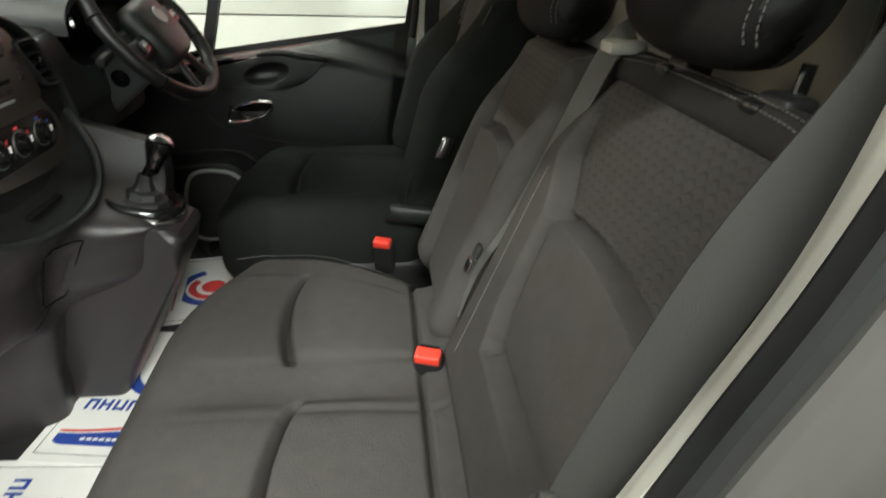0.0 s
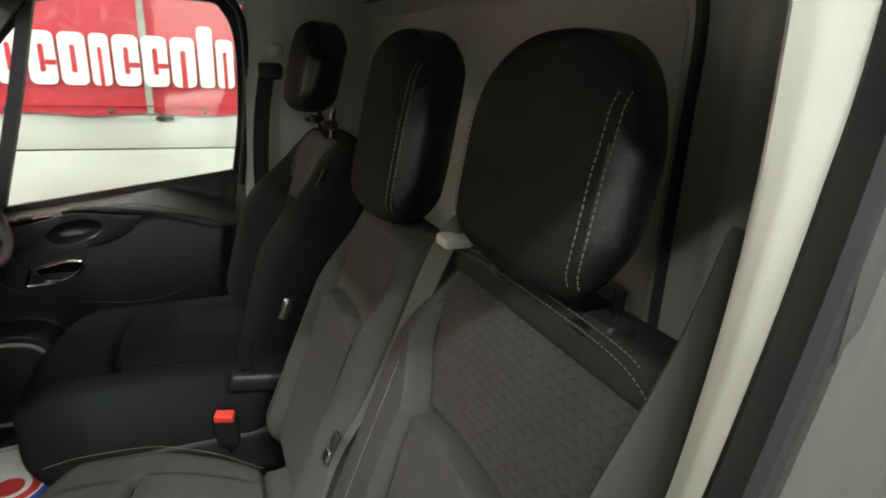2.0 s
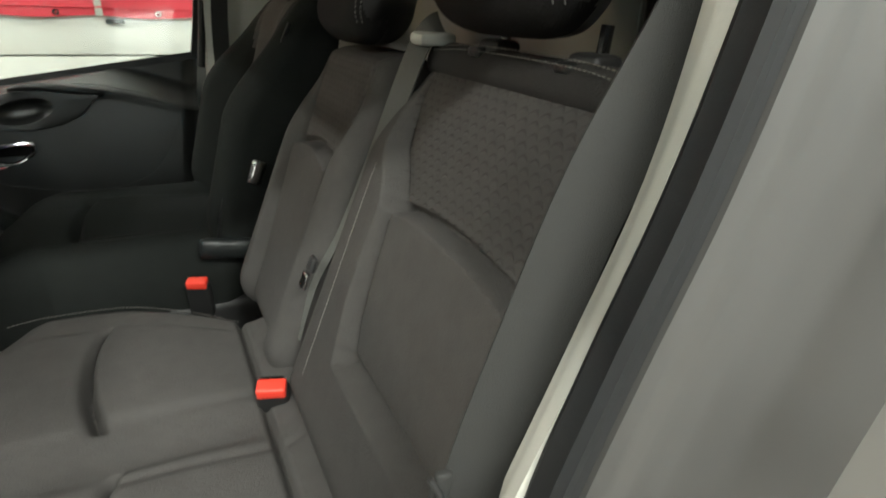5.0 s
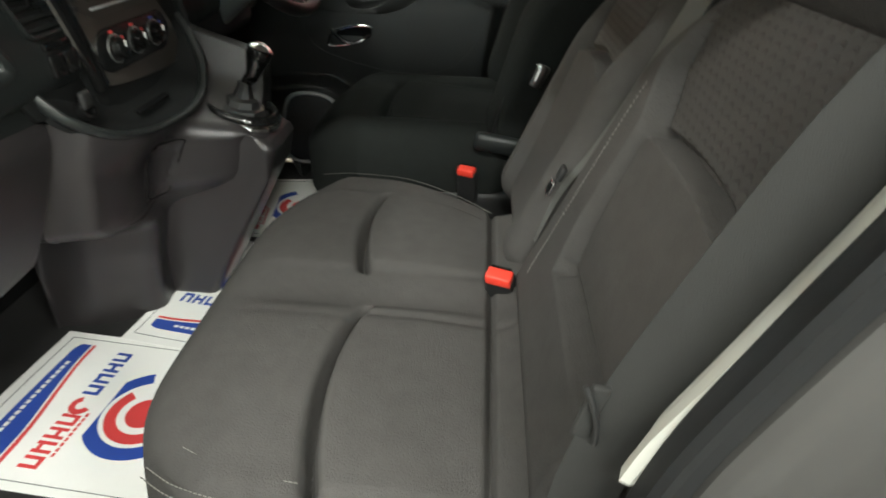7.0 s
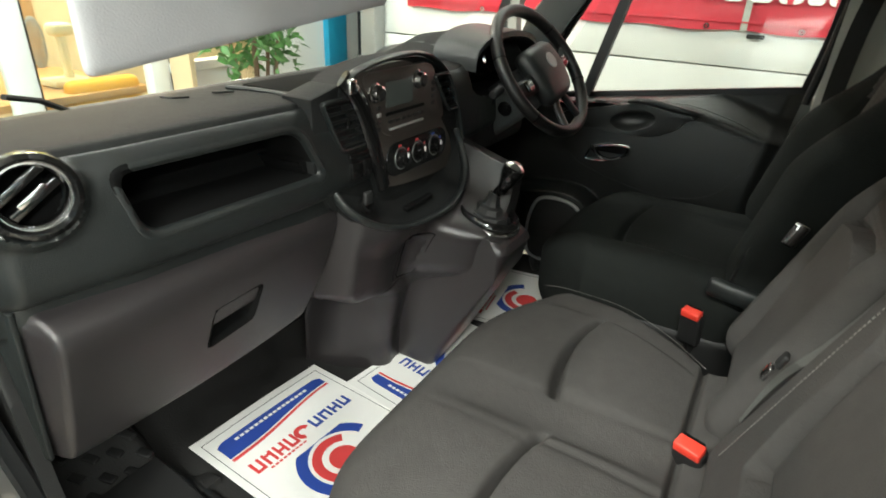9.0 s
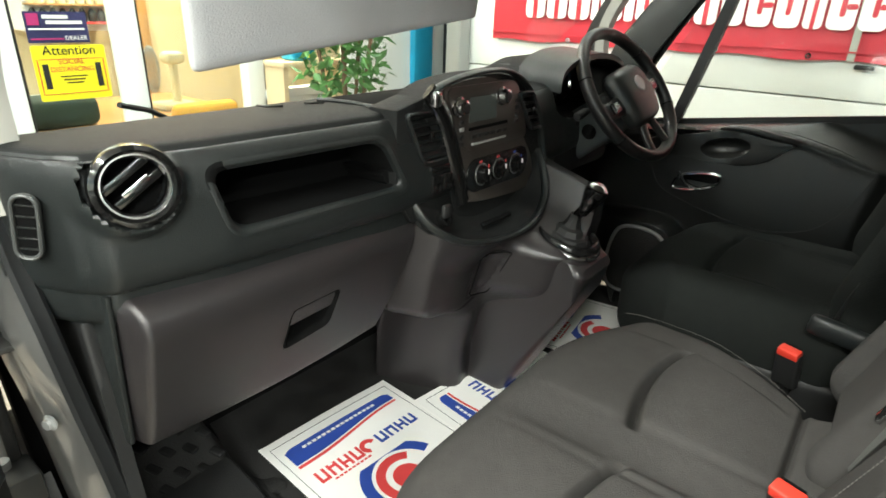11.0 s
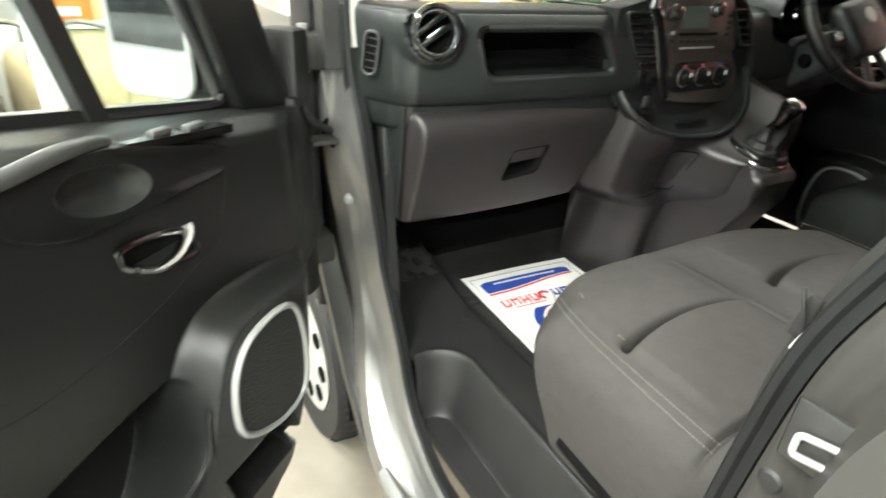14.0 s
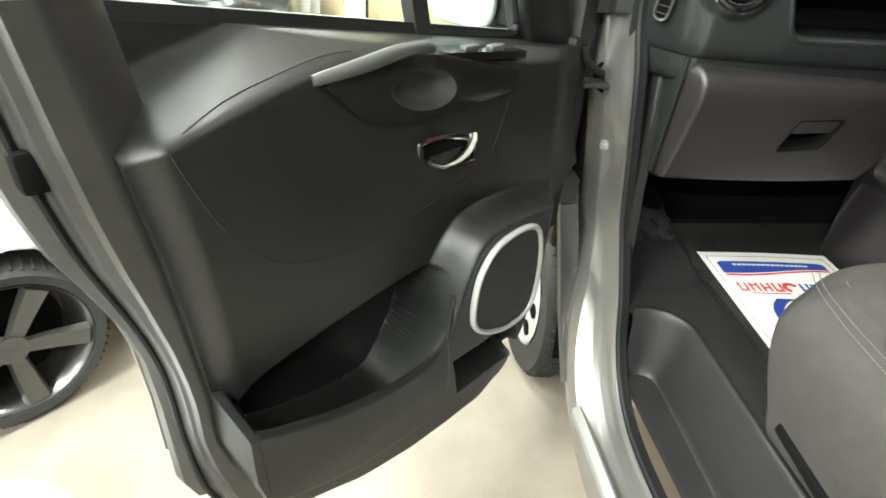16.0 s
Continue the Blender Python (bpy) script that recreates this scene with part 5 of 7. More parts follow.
        prof = [(-0.05, -0.02), (0.0, 0.006), (0.045, 0.004), (0.052, -0.010), (0.066, -0.016), (0.072, -0.036), (0.085, -0.048), (0.090, -0.066), (0.115, -0.075), (0.120, -0.10), (0.10, -0.115)]
        a = lerp([(j / 10, p) for j, (p, q) in enumerate(prof)], v)
        b = lerp([(j / 10, q) for j, (p, q) in enumerate(prof)], v)
        a *= (outer_u(z) - e) / 0.120 if a > 0 else 1
        return Vector((e + a, b, z))
    if side > 0:
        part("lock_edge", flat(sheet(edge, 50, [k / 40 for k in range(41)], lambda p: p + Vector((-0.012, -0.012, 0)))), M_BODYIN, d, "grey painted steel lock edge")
        part("edge_seal", flat(tube(smooth_line([edge(k / 12, 0.62) + Vector((0, 0.006, 0)) for k in range(13)], 4), 0.006, 8)), M_RUBBER, d)
        part("latch", flat(meshed((box(1.088, 1.125, -0.062, -0.030, 1.105, 1.155, 0.008)))), M_VOID, d, "black door latch")
    part("skin", flat(sheet(lambda a, b: (lambda z: (0.05 + (outer_u(z) - 0.05) * a, -0.125, z))(foot(0.05 + 1.0 * a) - 0.01 + (belt(0.05 + 1.0 * a) - foot(0.05 + 1.0 * a)) * b), 40, 24, lambda p: p + Vector((0, 0.012, 0)))), M_BODY, d, "metallic grey outer skin")
    part("front_edge", flat(meshed((box(0.022, 0.080, -0.118, -0.035, 0.66, 1.28, 0.012)))), M_BLACK, d, "black door front edge")
    part("front_cheek", flat(meshed((box(0.075, 0.10, -0.115, -0.03, 0.80, 1.15, 0.008)))), M_BLACK, d)
    # window: frame, divider, glass
    part("waist_seal", flat(sweep([(0.16, -0.086, belt(0.16) + 0.006), (0.6, -0.086, belt(0.6) + 0.006), (1.06, -0.086, belt(1.06) + 0.006)], [(-0.012, -0.01), (0.012, -0.01), (0.008, 0.008), (-0.008, 0.010)])), M_RUBBER, d)
    part("waist_ledge", flat(sweep([(0.20, -0.11, belt(0.2) + 0.0), (0.6, -0.11, belt(0.6)), (1.10, -0.11, belt(1.10))], [(-0.016, -0.01), (0.016, -0.01), (0.012, 0.012), (-0.012, 0.012)])), M_BODY, d, "grey outer waist ledge")
    post = [(0.075, 1.12), (0.235, 1.15), (0.33, 1.38), (0.46, 1.60), (0.60, 1.76), (0.545, 1.79), (0.34, 1.60), (0.20, 1.42)]
    part("sail_post", flat(meshed((prism(post, "y", -0.115, -0.05, 0.012)))), M_TRIM, d, "dark grey sail panel")
    part("quarter_seal", flat(tube(smooth_line([(0.515 if side > 0 else 0.43, -0.083, 1.197), (0.30, -0.083, 1.168), (0.252, -0.083, 1.175), (0.262, -0.083, 1.225), (0.345, -0.083, 1.395), (0.475, -0.083, 1.61), (0.58, -0.083, 1.73)], 6), 0.010, 8)), M_RUBBER, d)
    du = 0.0 if side > 0 else -0.085
    part("divider", flat(sweep([(0.513 + du, -0.085, 1.19), (0.60 + du, -0.085, 1.50), (0.665 + du, -0.085, 1.76)], [(-0.016, -0.014), (0.016, -0.014), (0.016, 0.014), (-0.016, 0.014)], up=(0, 1, 0))), M_BLACK, d, "black window divider")
    part("window_frame", flat(sweep(smooth_line([(1.06, -0.09, 1.28), (1.085, -0.085, 1.45), (1.09, -0.08, 1.65), (1.06, -0.075, 1.75), (0.98, -0.07, 1.785), (0.60, -0.07, 1.78)], 8), [(-0.015, -0.018), (0.015, -0.018), (0.015, 0.018), (-0.015, 0.018)], up=(0, 1, 0))), M_RUBBER, d)
    g = part("pane", flat(sheet(lambda a, b: ((0.25 + 0.36 * b) * (1 - a) + 1.075 * a, -0.092 + 0.02 * b, (1.17 + 0.11 * a) * (1 - b) + 1.78 * b), 6, 6, lambda p: p + Vector((0, -0.004, 0)))), M_GLASS, d)
    g.visible_shadow = False
    return d


def meshed(bm):
    """A bmesh as points and faces."""
    bm.verts.index_update()
    out = [v.co.copy() for v in bm.verts], [[v.index for v in g.verts] for g in bm.faces]
    bm.free()
    return out


def speaker_mesh():
    m = material("speaker_mesh", (0.016, 0.016, 0.016), rough=0.6)
    nt = m.node_tree
    vor, tc, bump = nt.nodes.new("ShaderNodeTexVoronoi"), nt.nodes.new("ShaderNodeTexCoord"), nt.nodes.new("ShaderNodeBump")
    vor.inputs["Scale"].default_value = 260
    nt.links.new(tc.outputs["Object"], vor.inputs["Vector"])
    nt.links.new(vor.outputs["Distance"], bump.inputs["Height"])
    bump.inputs["Strength"].default_value, bump.inputs["Distance"].default_value = 0.9, 0.003
    nt.links.new(bump.outputs["Normal"], nt.nodes["Principled BSDF"].inputs["Normal"])
    return m


M_GRILLE = speaker_mesh()
pd = build_door("passenger_door", "open van passenger door with black trim", pose(-0.98, -0.93, 0, 0, 0, -50), 1)
build_door("driver_door", "closed van driver door with black trim", pose(-1.07, 0.785, 0), -1)
# mirror on the passenger door
mir = part("door_mirror", soft((0.055, 0.105, 0.15), 0.05, pose(0.145, -0.275, 1.285), (10, 12, 14)), M_BLACK, pd, "door mirror with dark housing")
part("mirror_rim", tube([Vector((0.203, -0.275 + p[0], 1.285 + p[1])) for p in rounded(0.185, 0.275, 0.045)], 0.007, 8, True, up=(1, 0, 0)), M_SATIN, mir)
part("mirror_glass", prism([(-0.275 + a, 1.285 + b) for a, b in rounded(0.178, 0.268, 0.042)], "x", 0.200, 0.206), M_MIRROR, mir, "mirror glass", smooth=0)
part("mirror_arm", box(0.12, 0.19, -0.20, -0.09, 1.16, 1.22, 0.015), M_BLACK, mir)

# ---- dashboard ----
dash = thing("dashboard", "dark grey grained plastic dashboard", "dashboard", (-0.9, 0, 0.9))


def dash_x(y):
    return lerp([(-0.915, -0.93), (-0.895, -0.865), (-0.865, -0.80), (-0.84, -0.772), (-0.70, -0.748), (-0.40, -0.728), (0.25, -0.735), (0.80, -0.78)], y)


TRAY = [(-0.688, 1.207), (-0.352, 1.207), (-0.400, 1.301), (-0.712, 1.301)]
HANDLE = [(-0.618, 0.980), (-0.524, 0.990), (-0.508, 1.057), (-0.606, 1.053)]


def dash_profile(y):
    X = dash_x(y)
    hood = math.exp(-((y - 0.42) / 0.175) ** 4)
    t = 1.334 + 0.055 * hood
    return smooth_line([(-1.30, 0, 1.250), (-1.12, 0, 1.305), (-0.98, 0, t - 0.002), (X - 0.14, 0, t + 0.004), (X - 0.07, 0, t + 0.005), (X - 0.032, 0, t - 0.001), (X - 0.012, 0, t - 0.020), (X - 0.002, 0, t - 0.050), (X + 0.003, 0, 1.250), (X + 0.006, 0, 1.205), (X + 0.004, 0, 1.178), (X - 0.006, 0, 1.160), (X - 0.030, 0, 1.152), (X - 0.07, 0, 1.150)], 8)


def dash_face(u, v):
    y = -0.915 + 1.73 * u
    line = dash_profile(y)
    k = v * (len(line) - 1)
    i = min(int(k), len(line) - 2)
    x, _, z = line[i].lerp(line[i + 1], k - i)
    if x > -0.86 and z < 1.325 and y < -0.3:
        x -= 0.12 * step(0.001, 0.005, inside_by(TRAY, y, z))
        r = math.hypot(y + 0.806, (z - 1.296))
        x += 0.014 * step(0.068, 0.052, r) * step(0.02, 0.03, r)
        x -= 0.05 * step(0.050, 0.043, r)
    # joint between the fascia and its lid, and the end cap's joint
    if y < -0.34:
        z -= 0.005 * math.exp(-((x - dash_x(y) + 0.030) / 0.004) ** 2) * (1 if z > 1.30 else 0)
    x -= 0.005 * math.exp(-((y + 0.862) / 0.004) ** 2) * (1 if z < 1.33 else 0)
    if y > 0.15:
        q = (abs(y - 0.395) / 0.180) ** 4 + (abs(z - 1.318) / 0.060) ** 4
        x -= 0.10 * step(1.1, 0.8, q) if x > -0.9 else 0
    return (x, y, z)


VS = [k / 26 for k in range(8)] + [0.30 + 0.70 * k / 90 for k in range(91)]
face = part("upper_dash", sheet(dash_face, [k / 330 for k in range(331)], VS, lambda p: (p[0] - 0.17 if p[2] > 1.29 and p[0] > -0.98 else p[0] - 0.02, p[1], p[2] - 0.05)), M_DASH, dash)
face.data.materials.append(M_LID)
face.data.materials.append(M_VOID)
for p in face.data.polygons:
    # Near-black inside the tray outline puts the tray's shade into the colour.
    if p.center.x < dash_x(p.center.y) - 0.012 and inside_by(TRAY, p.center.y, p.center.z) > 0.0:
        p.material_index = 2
    if p.center.x < dash_x(p.center.y) - 0.030 and p.center.z > 1.25 and p.normal.z > 0.5:
        p.material_index = 1


def recess(corners, x, depth, r, lip):
    """A moulded recess: a rolled lip round an outline, its walls and its floor."""
    rings = [(-lip, -0.002, r + lip), (-lip * 0.6, 0.0012, r + lip * 0.6), (-lip * 0.2, 0.0012, r), (0.003, -0.003, r), (0.006, -0.012, r), (0.008, -depth, r)]
    loops = [[Vector((x(p.x, p.y) + dx, p.x, p.y)) for p in rounded_poly(corners, rr, ins)] for ins, dx, rr in rings]
    n = len(loops[0])
    verts = [p for loop in loops for p in loop]
    faces = [(k * n + j, k * n + (j + 1) % n, (k + 1) * n + (j + 1) % n, (k + 1) * n + j) for k in range(len(loops) - 1) for j in range(n)]
    faces.append(tuple((len(loops) - 1) * n + j for j in range(n)))
    return verts, faces


def fascia_x(y, z):
    """The fascia's depth at a height."""
    line = dash_profile(y)
    best = [(p.z, p.x) for p in line if p.x > dash_x(y) - 0.03 and 1.15 < p.z < 1.33]
    best.sort()
    return lerp(best, z)


tray = part("storage_tray", recess(TRAY, fascia_x, 0.115, 0.026, 0.012), M_DASH, dash, "open storage tray, its inside shaded near-black")
# Tray walls and floor go near-black to hold the shade inside.
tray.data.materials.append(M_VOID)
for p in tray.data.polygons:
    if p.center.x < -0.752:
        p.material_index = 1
for k in range(2):
    part("lid_badge", tube(smooth_line([(-0.945 + 0.03 * k, -0.50 + 0.08 * k, 1.3415), (-0.925 + 0.02 * k, -0.495 + 0.08 * k, 1.3415), (-0.912 + 0.015 * k, -0.47 + 0.08 * k, 1.3410)], 5), 0.0022, 6), M_TRIM, dash)
part("lid_step", tube(smooth_line([(-0.765, -0.362, 1.334), (-0.80, -0.352, 1.339), (-0.87, -0.352, 1.341), (-0.95, -0.36, 1.338)], 6), 0.004, 6), M_DASH, dash)
part("defrost_slot", box(-1.20, -1.17, -0.75, 0.2, 1.277, 1.284, 0.002), M_VOID, dash)
# Near-black block stands for the shade in the gap beside the pod.
part("gap_shade", box(-0.950, -0.80, -0.325, 0.02, 1.300, 1.3400, 0.004), M_VOID, dash)

# side demister vent on the dashboard's end
M_END = Matrix.Translation((-0.843, -0.897, 1.252)) @ Matrix.Rotation(radians(-42), 4, "Z") @ Matrix.Rotation(radians(-7), 4, "X")
sv = part("demister_vent", sweep([M_END @ Vector((0.007, q[0], q[1])) for q in rounded(0.028, 0.080, 0.013)], oval(0.0028, 0.005, 8), True, up=(1, -0.8, 0)), M_ARM, dash, "silver edged demister vent")
part("vent_well", prism([(q[0], q[1]) for q in rounded(0.025, 0.077, 0.011)], "x", -0.004, 0.006), M_VOID, sv).matrix_basis = M_END
for k in range(5):
    part("slat", box(0.003, 0.0085, -0.0115, 0.0115, -0.0290 + 0.0138 * k, -0.0268 + 0.0138 * k, 0.0008), M_TRIM, sv).matrix_basis = M_END

# round vent
M_VENT = pose(-0.768, -0.800, 1.297, 0, 84, -16) @ Matrix.Scale(0.86, 4)
rv = part("round_vent", lathe([(0.044, -0.03), (0.056, -0.012), (0.061, 0.006), (0.059, 0.016), (0.052, 0.020), (0.046, 0.012), (0.043, -0.02)], M_VENT, 48, True), M_PIANO, dash, "gloss black round air vent")
part("vent_ring", lathe([(0.040, 0.006), (0.044, 0.012), (0.0475, 0.012), (0.0475, 0.004)], M_VENT, 40, True), M_CHROME, rv, "chrome vent ring")
part("vent_back", lathe([(0.0, -0.03), (0.046, -0.03), (0.046, -0.026), (0.0, -0.026)], M_VENT, 24), M_VOID, rv)
for k in (-1, 1):
    sl = part("slat", box(-0.0125 + k * 0.013, -0.0065 + k * 0.013 + 0.006, -0.038, 0.038, -0.012, 0.006, 0.002), M_PIANO, rv)
    sl.matrix_basis = M_VENT @ pose(0, 0, 0, 0, 0, 35)
part("vent_tab", box(-0.004, 0.004, -0.022, 0.022, 0.004, 0.009, 0.0015), M_CHROME, rv).matrix_basis = M_VENT @ pose(0, 0, 0, 0, 0, 35)

# glovebox
gb = thing("glovebox", "closed grey plastic glovebox with recessed pull", "glovebox", (-0.8, -0.58, 0.9))


GLOVE_LINE = [(p.x, p.z) for p in smooth_line([(0, 0, -0.805), (0.02, 0, -0.780), (0.06, 0, -0.756), (0.13, 0, -0.743), (0.25, 0, -0.742), (0.5, 0, -0.759), (0.75, 0, -0.778), (0.92, 0, -0.793), (0.97, 0, -0.803), (1.0, 0, -0.83)], 8)]


def glove(u, v):
    z = 1.150 - 0.262 * v
    right = lerp([(0.888, -0.365), (1.0, -0.325), (1.15, -0.295)], z)
    y = -0.842 + (right + 0.842) * u
    x = lerp(GLOVE_LINE, v) + 0.012 * math.sin(math.pi * u)
    x -= 0.035 * step(0.035, 0.0, u) ** 2 + 0.02 * step(0.98, 1.0, u) ** 2
    x -= 0.05 * step(0.0, 0.004, inside_by(HANDLE, y, z))
    return (x, y, z)


lid = part("lid", sheet(glove, [k / 130 for k in range(131)], [k / 90 for k in range(91)], lambda p: p + Vector((-0.05, 0, 0))), M_LOWER, gb)
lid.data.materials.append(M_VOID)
# Lid faces inside the pull outline are coloured near-black as shade.
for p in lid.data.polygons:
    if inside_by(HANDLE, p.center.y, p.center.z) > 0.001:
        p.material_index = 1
part("pull_recess", recess(HANDLE, lambda y, z: lerp([(0.90, -0.790), (1.0845, -0.742)], z) + 0.0118, 0.045, 0.012, 0.003), M_VOID, gb, "pull recess shaded near-black")
part("pull", sheet(lambda u, v: (lerp([(0.90, -0.790), (1.0845, -0.742)], 1.050 - 0.026 * v) + 0.010 - 0.003 * v, -0.604 + 0.090 * u - 0.004 * v, 1.050 - 0.028 * v + 0.004 * u), 10, 4, lambda p: p + Vector((-0.010, 0, 0))), M_LOWER, gb, "pull flap")
part("surround", prism([(-0.97, 1.155), (-0.788, 1.155), (-0.812, 0.905), (-0.88, 0.890), (-0.93, 1.0)], "y", -0.853, -0.8455, 0.002), M_DASH, gb)
# Near-black holds the shade under the glovebox.
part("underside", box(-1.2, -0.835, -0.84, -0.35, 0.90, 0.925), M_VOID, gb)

# centre stack
cs = thing("centre_console", "dark plastic centre console with radio and heater controls", "console", (-0.8, 0, FLOOR))


def stack_vent(corners, x, n=6):
    v = part("air_vent", sweep([Vector((x, p.x, p.y)) for p in rounded_poly(corners, 0.012)], oval(0.004, 0.006, 8), True, up=(1, 0, 0)), M_DASH, cs, "black slatted air vent")
    part("vent_well", prism([(p.x, p.y) for p in rounded_poly(corners, 0.012)], "x", x - 0.03, x - 0.014), M_VOID, v)
    (a, b), (c, d), (e, f), (g, h) = corners
    for k in range(n):
        t = (k + 0.5) / n
        y0, z0, y1, z1 = a + (g - a) * t, b + (h - b) * t, c + (e - c) * t, d + (f - d) * t
        part("slat", sweep([(x - 0.004, y0 + 0.003, z0), (x - 0.004, y1 - 0.003, z1)], oval(0.008, 0.0028, 8), up=(0, 0, 1)), M_TRIM, v)
    my, mz = (a + c + e + g) / 4, (b + d + f + h) / 4
    part("vent_tab", box(x + 0.001, x + 0.008, my - 0.004, my + 0.004, mz - 0.006, mz + 0.010, 0.002), M_PIANO, v)


pod = [(-0.305, 1.335), (-0.285, 1.365), (-0.23, 1.381), (-0.13, 1.389), (-0.04, 1.384), (0.03, 1.358), (0.085, 1.30), (0.130, 1.22), (0.155, 1.13), (0.10, 1.10), (-0.02, 1.095), (-0.17, 1.10), (-0.212, 1.15), (-0.240, 1.24)]
part("pod_shell", prism([(p[1], p[2]) for p in smooth_line([(0, a, b) for a, b in pod], 4, closed=True)], "x", -0.80, -0.727, 0.008), M_LID, cs)
left = smooth_line([(-0.726, -0.296, 1.372), (-0.722, -0.284, 1.358), (-0.720, -0.254, 1.320), (-0.719, -0.228, 1.262), (-0.719, -0.206, 1.202), (-0.721, -0.184, 1.142)], 6)
part("gloss_surround", sweep(left, oval(0.0185, 0.009, 12), up=(1, 0, 0)), M_PIANO, cs, "gloss black surround strip")
plate = [(-0.262, 1.366), (-0.243, 1.376), (-0.20, 1.384), (-0.128, 1.386), (-0.073, 1.372), (-0.027, 1.336), (0.0, 1.292), (0.033, 1.244), (0.078, 1.186), (0.083, 1.140), (0.06, 1.124), (-0.009, 1.122), (-0.145, 1.134), (-0.184, 1.154), (-0.215, 1.25)]
part("face_plate", prism([(p[1], p[2]) for p in smooth_line([(0, a, b) for a, b in plate], 4, closed=True)], "x", -0.735, -0.7170, 0.003), M_FACIA, cs, "dark brown-black plate behind radio and heater controls")
edge = smooth_line([(-0.722, -0.296, 1.366), (-0.720, -0.262, 1.381), (-0.720, -0.20, 1.392), (-0.720, -0.13, 1.397), (-0.720, -0.06, 1.394), (-0.720, 0.0, 1.376), (-0.720, 0.05, 1.343), (-0.720, 0.088, 1.296), (-0.720, 0.116, 1.238), (-0.720, 0.138, 1.165)], 6)
part("pod_rim", sweep(edge, oval(0.005, 0.011, 12), up=(1, 0, 0)), M_DASH, cs, "rolled grey rim of the radio pod")
# Added chrome piece stands in for the highlight atop the gloss strip.
part("corner_glint", soft((0.006, 0.011, 0.014), 0.0055, pose(-0.712, -0.288, 1.358), (5, 6, 6)), M_CHROME, cs, "small chrome piece added as a glint")
rad = part("radio", prism([(a, b) for a, b in rounded_poly([(-0.190, 1.245), (0.045, 1.245), (-0.015, 1.375), (-0.262, 1.375)], 0.03)], "x", -0.735, -0.714, 0.003), M_FACIA, cs, "black car radio with display")
part("display", box(-0.7138, -0.7125, -0.186, -0.094, 1.304, 1.352), material("grey_display", (0.07, 0.08, 0.075), 0.15, wear=0.05), rad, smooth=0)
for y, z in ((-0.222, 1.338), (-0.078, 1.346)):
    part("knob", lathe([(0.019, 0), (0.019, 0.004), (0.015, 0.006), (0.014, 0.018), (0.010, 0.020), (0, 0.020)], pose(-0.714, y, z, 0, 88), 24), M_CHROME, rad, "chrome radio knob")
    part("knob_face", lathe([(0.0095, 0.0205), (0.0, 0.0206)], pose(-0.714, y, z, 0, 88), 20), M_BLACK, rad)
part("cd_slot", box(-0.7138, -0.7115, -0.186, -0.050, 1.288, 1.294), M_VOID, rad, smooth=0)
for k in range(6):
    part("key", box(-0.7138, -0.7105, -0.178 + 0.022 * k, -0.161 + 0.022 * k, 1.272, 1.279, 0.001), M_BLACK, rad)
part("lower_bar", box(-0.7138, -0.709, -0.175, -0.055, 1.258, 1.2625, 0.001), M_SATIN, rad)
for k in range(4):
    part("key", box(-0.7138, -0.7105, -0.216 + 0.0 * k, -0.204, 1.262 + 0.014 * k, 1.270 + 0.014 * k, 0.001), M_SATIN if k == 2 else M_BLACK, rad)
    part("key", box(-0.7138, -0.7105, -0.020, -0.008, 1.285 + 0.014 * k, 1.293 + 0.014 * k, 0.001), M_BLACK, rad)
heat = part("heater_panel", prism([(a, b) for a, b in rounded(0.235, 0.070, 0.03, 5, -0.065, 1.192)], "x", -0.738, -0.714, 0.003), M_INSERT, cs, "satin black heater panel")
for y, tone in ((-0.134, M_PRED), (-0.070, M_PRED), (-0.004, M_BLUE)):
    kn = part("knob", lathe([(0.021, 0), (0.021, 0.003), (0.0175, 0.005), (0.0155, 0.018), (0.012, 0.020), (0, 0.020)], pose(-0.714, y, 1.192, 0, 86), 24), M_PIANO, heat)
    part("knob_ring", lathe([(0.0205, 0.002), (0.0225, 0.004), (0.0240, 0.002)], pose(-0.714, y, 1.192, 0, 86), 24, True), M_ARM, kn)
    part("pointer", box(-0.6955, -0.6930, y - 0.0018, y + 0.0018, 1.196, 1.206), M_LETTER, kn, smooth=0)
    part("dial_mark", box(-0.7138, -0.7125, y - 0.008, y + 0.001, 1.217, 1.221), tone, heat, smooth=0)
    part("dial_mark", box(-0.7138, -0.7125, y + 0.025, y + 0.029, 1.202, 1.208), tone, heat, smooth=0)
stack_vent([(-0.308, 1.243), (-0.232, 1.243), (-0.277, 1.336), (-0.356, 1.336)], -0.724)
stack_vent([(0.052, 1.262), (0.098, 1.262), (0.046, 1.345), (-0.012, 1.345)], -0.712, 5)
for k in range(2):
    part("rocker_switch", box(-0.735, -0.716, -0.286 + 0.033 * k, -0.258 + 0.033 * k, 1.182, 1.215, 0.003), M_PIANO, cs)
part("hazard_switch", box(-0.735, -0.717, -0.290, -0.230, 1.222, 1.233, 0.003), M_PIANO, cs)
# shelf with its raised lip
SHELF = [(-0.738, -0.322, 1.165), (-0.712, -0.314, 1.134), (-0.690, -0.290, 1.108), (-0.676, -0.240, 1.081), (-0.664, -0.16, 1.062), (-0.658, -0.06, 1.056), (-0.661, 0.01, 1.063), (-0.668, 0.058, 1.086), (-0.680, 0.088, 1.125), (-0.708, 0.108, 1.175), (-0.728, 0.118, 1.20)]
shelf = smooth_line(SHELF, 6)
part("shelf_lip", sweep(shelf, oval(0.007, 0.011, 10), up=(1, 0, 0.4)), M_DASH, cs)


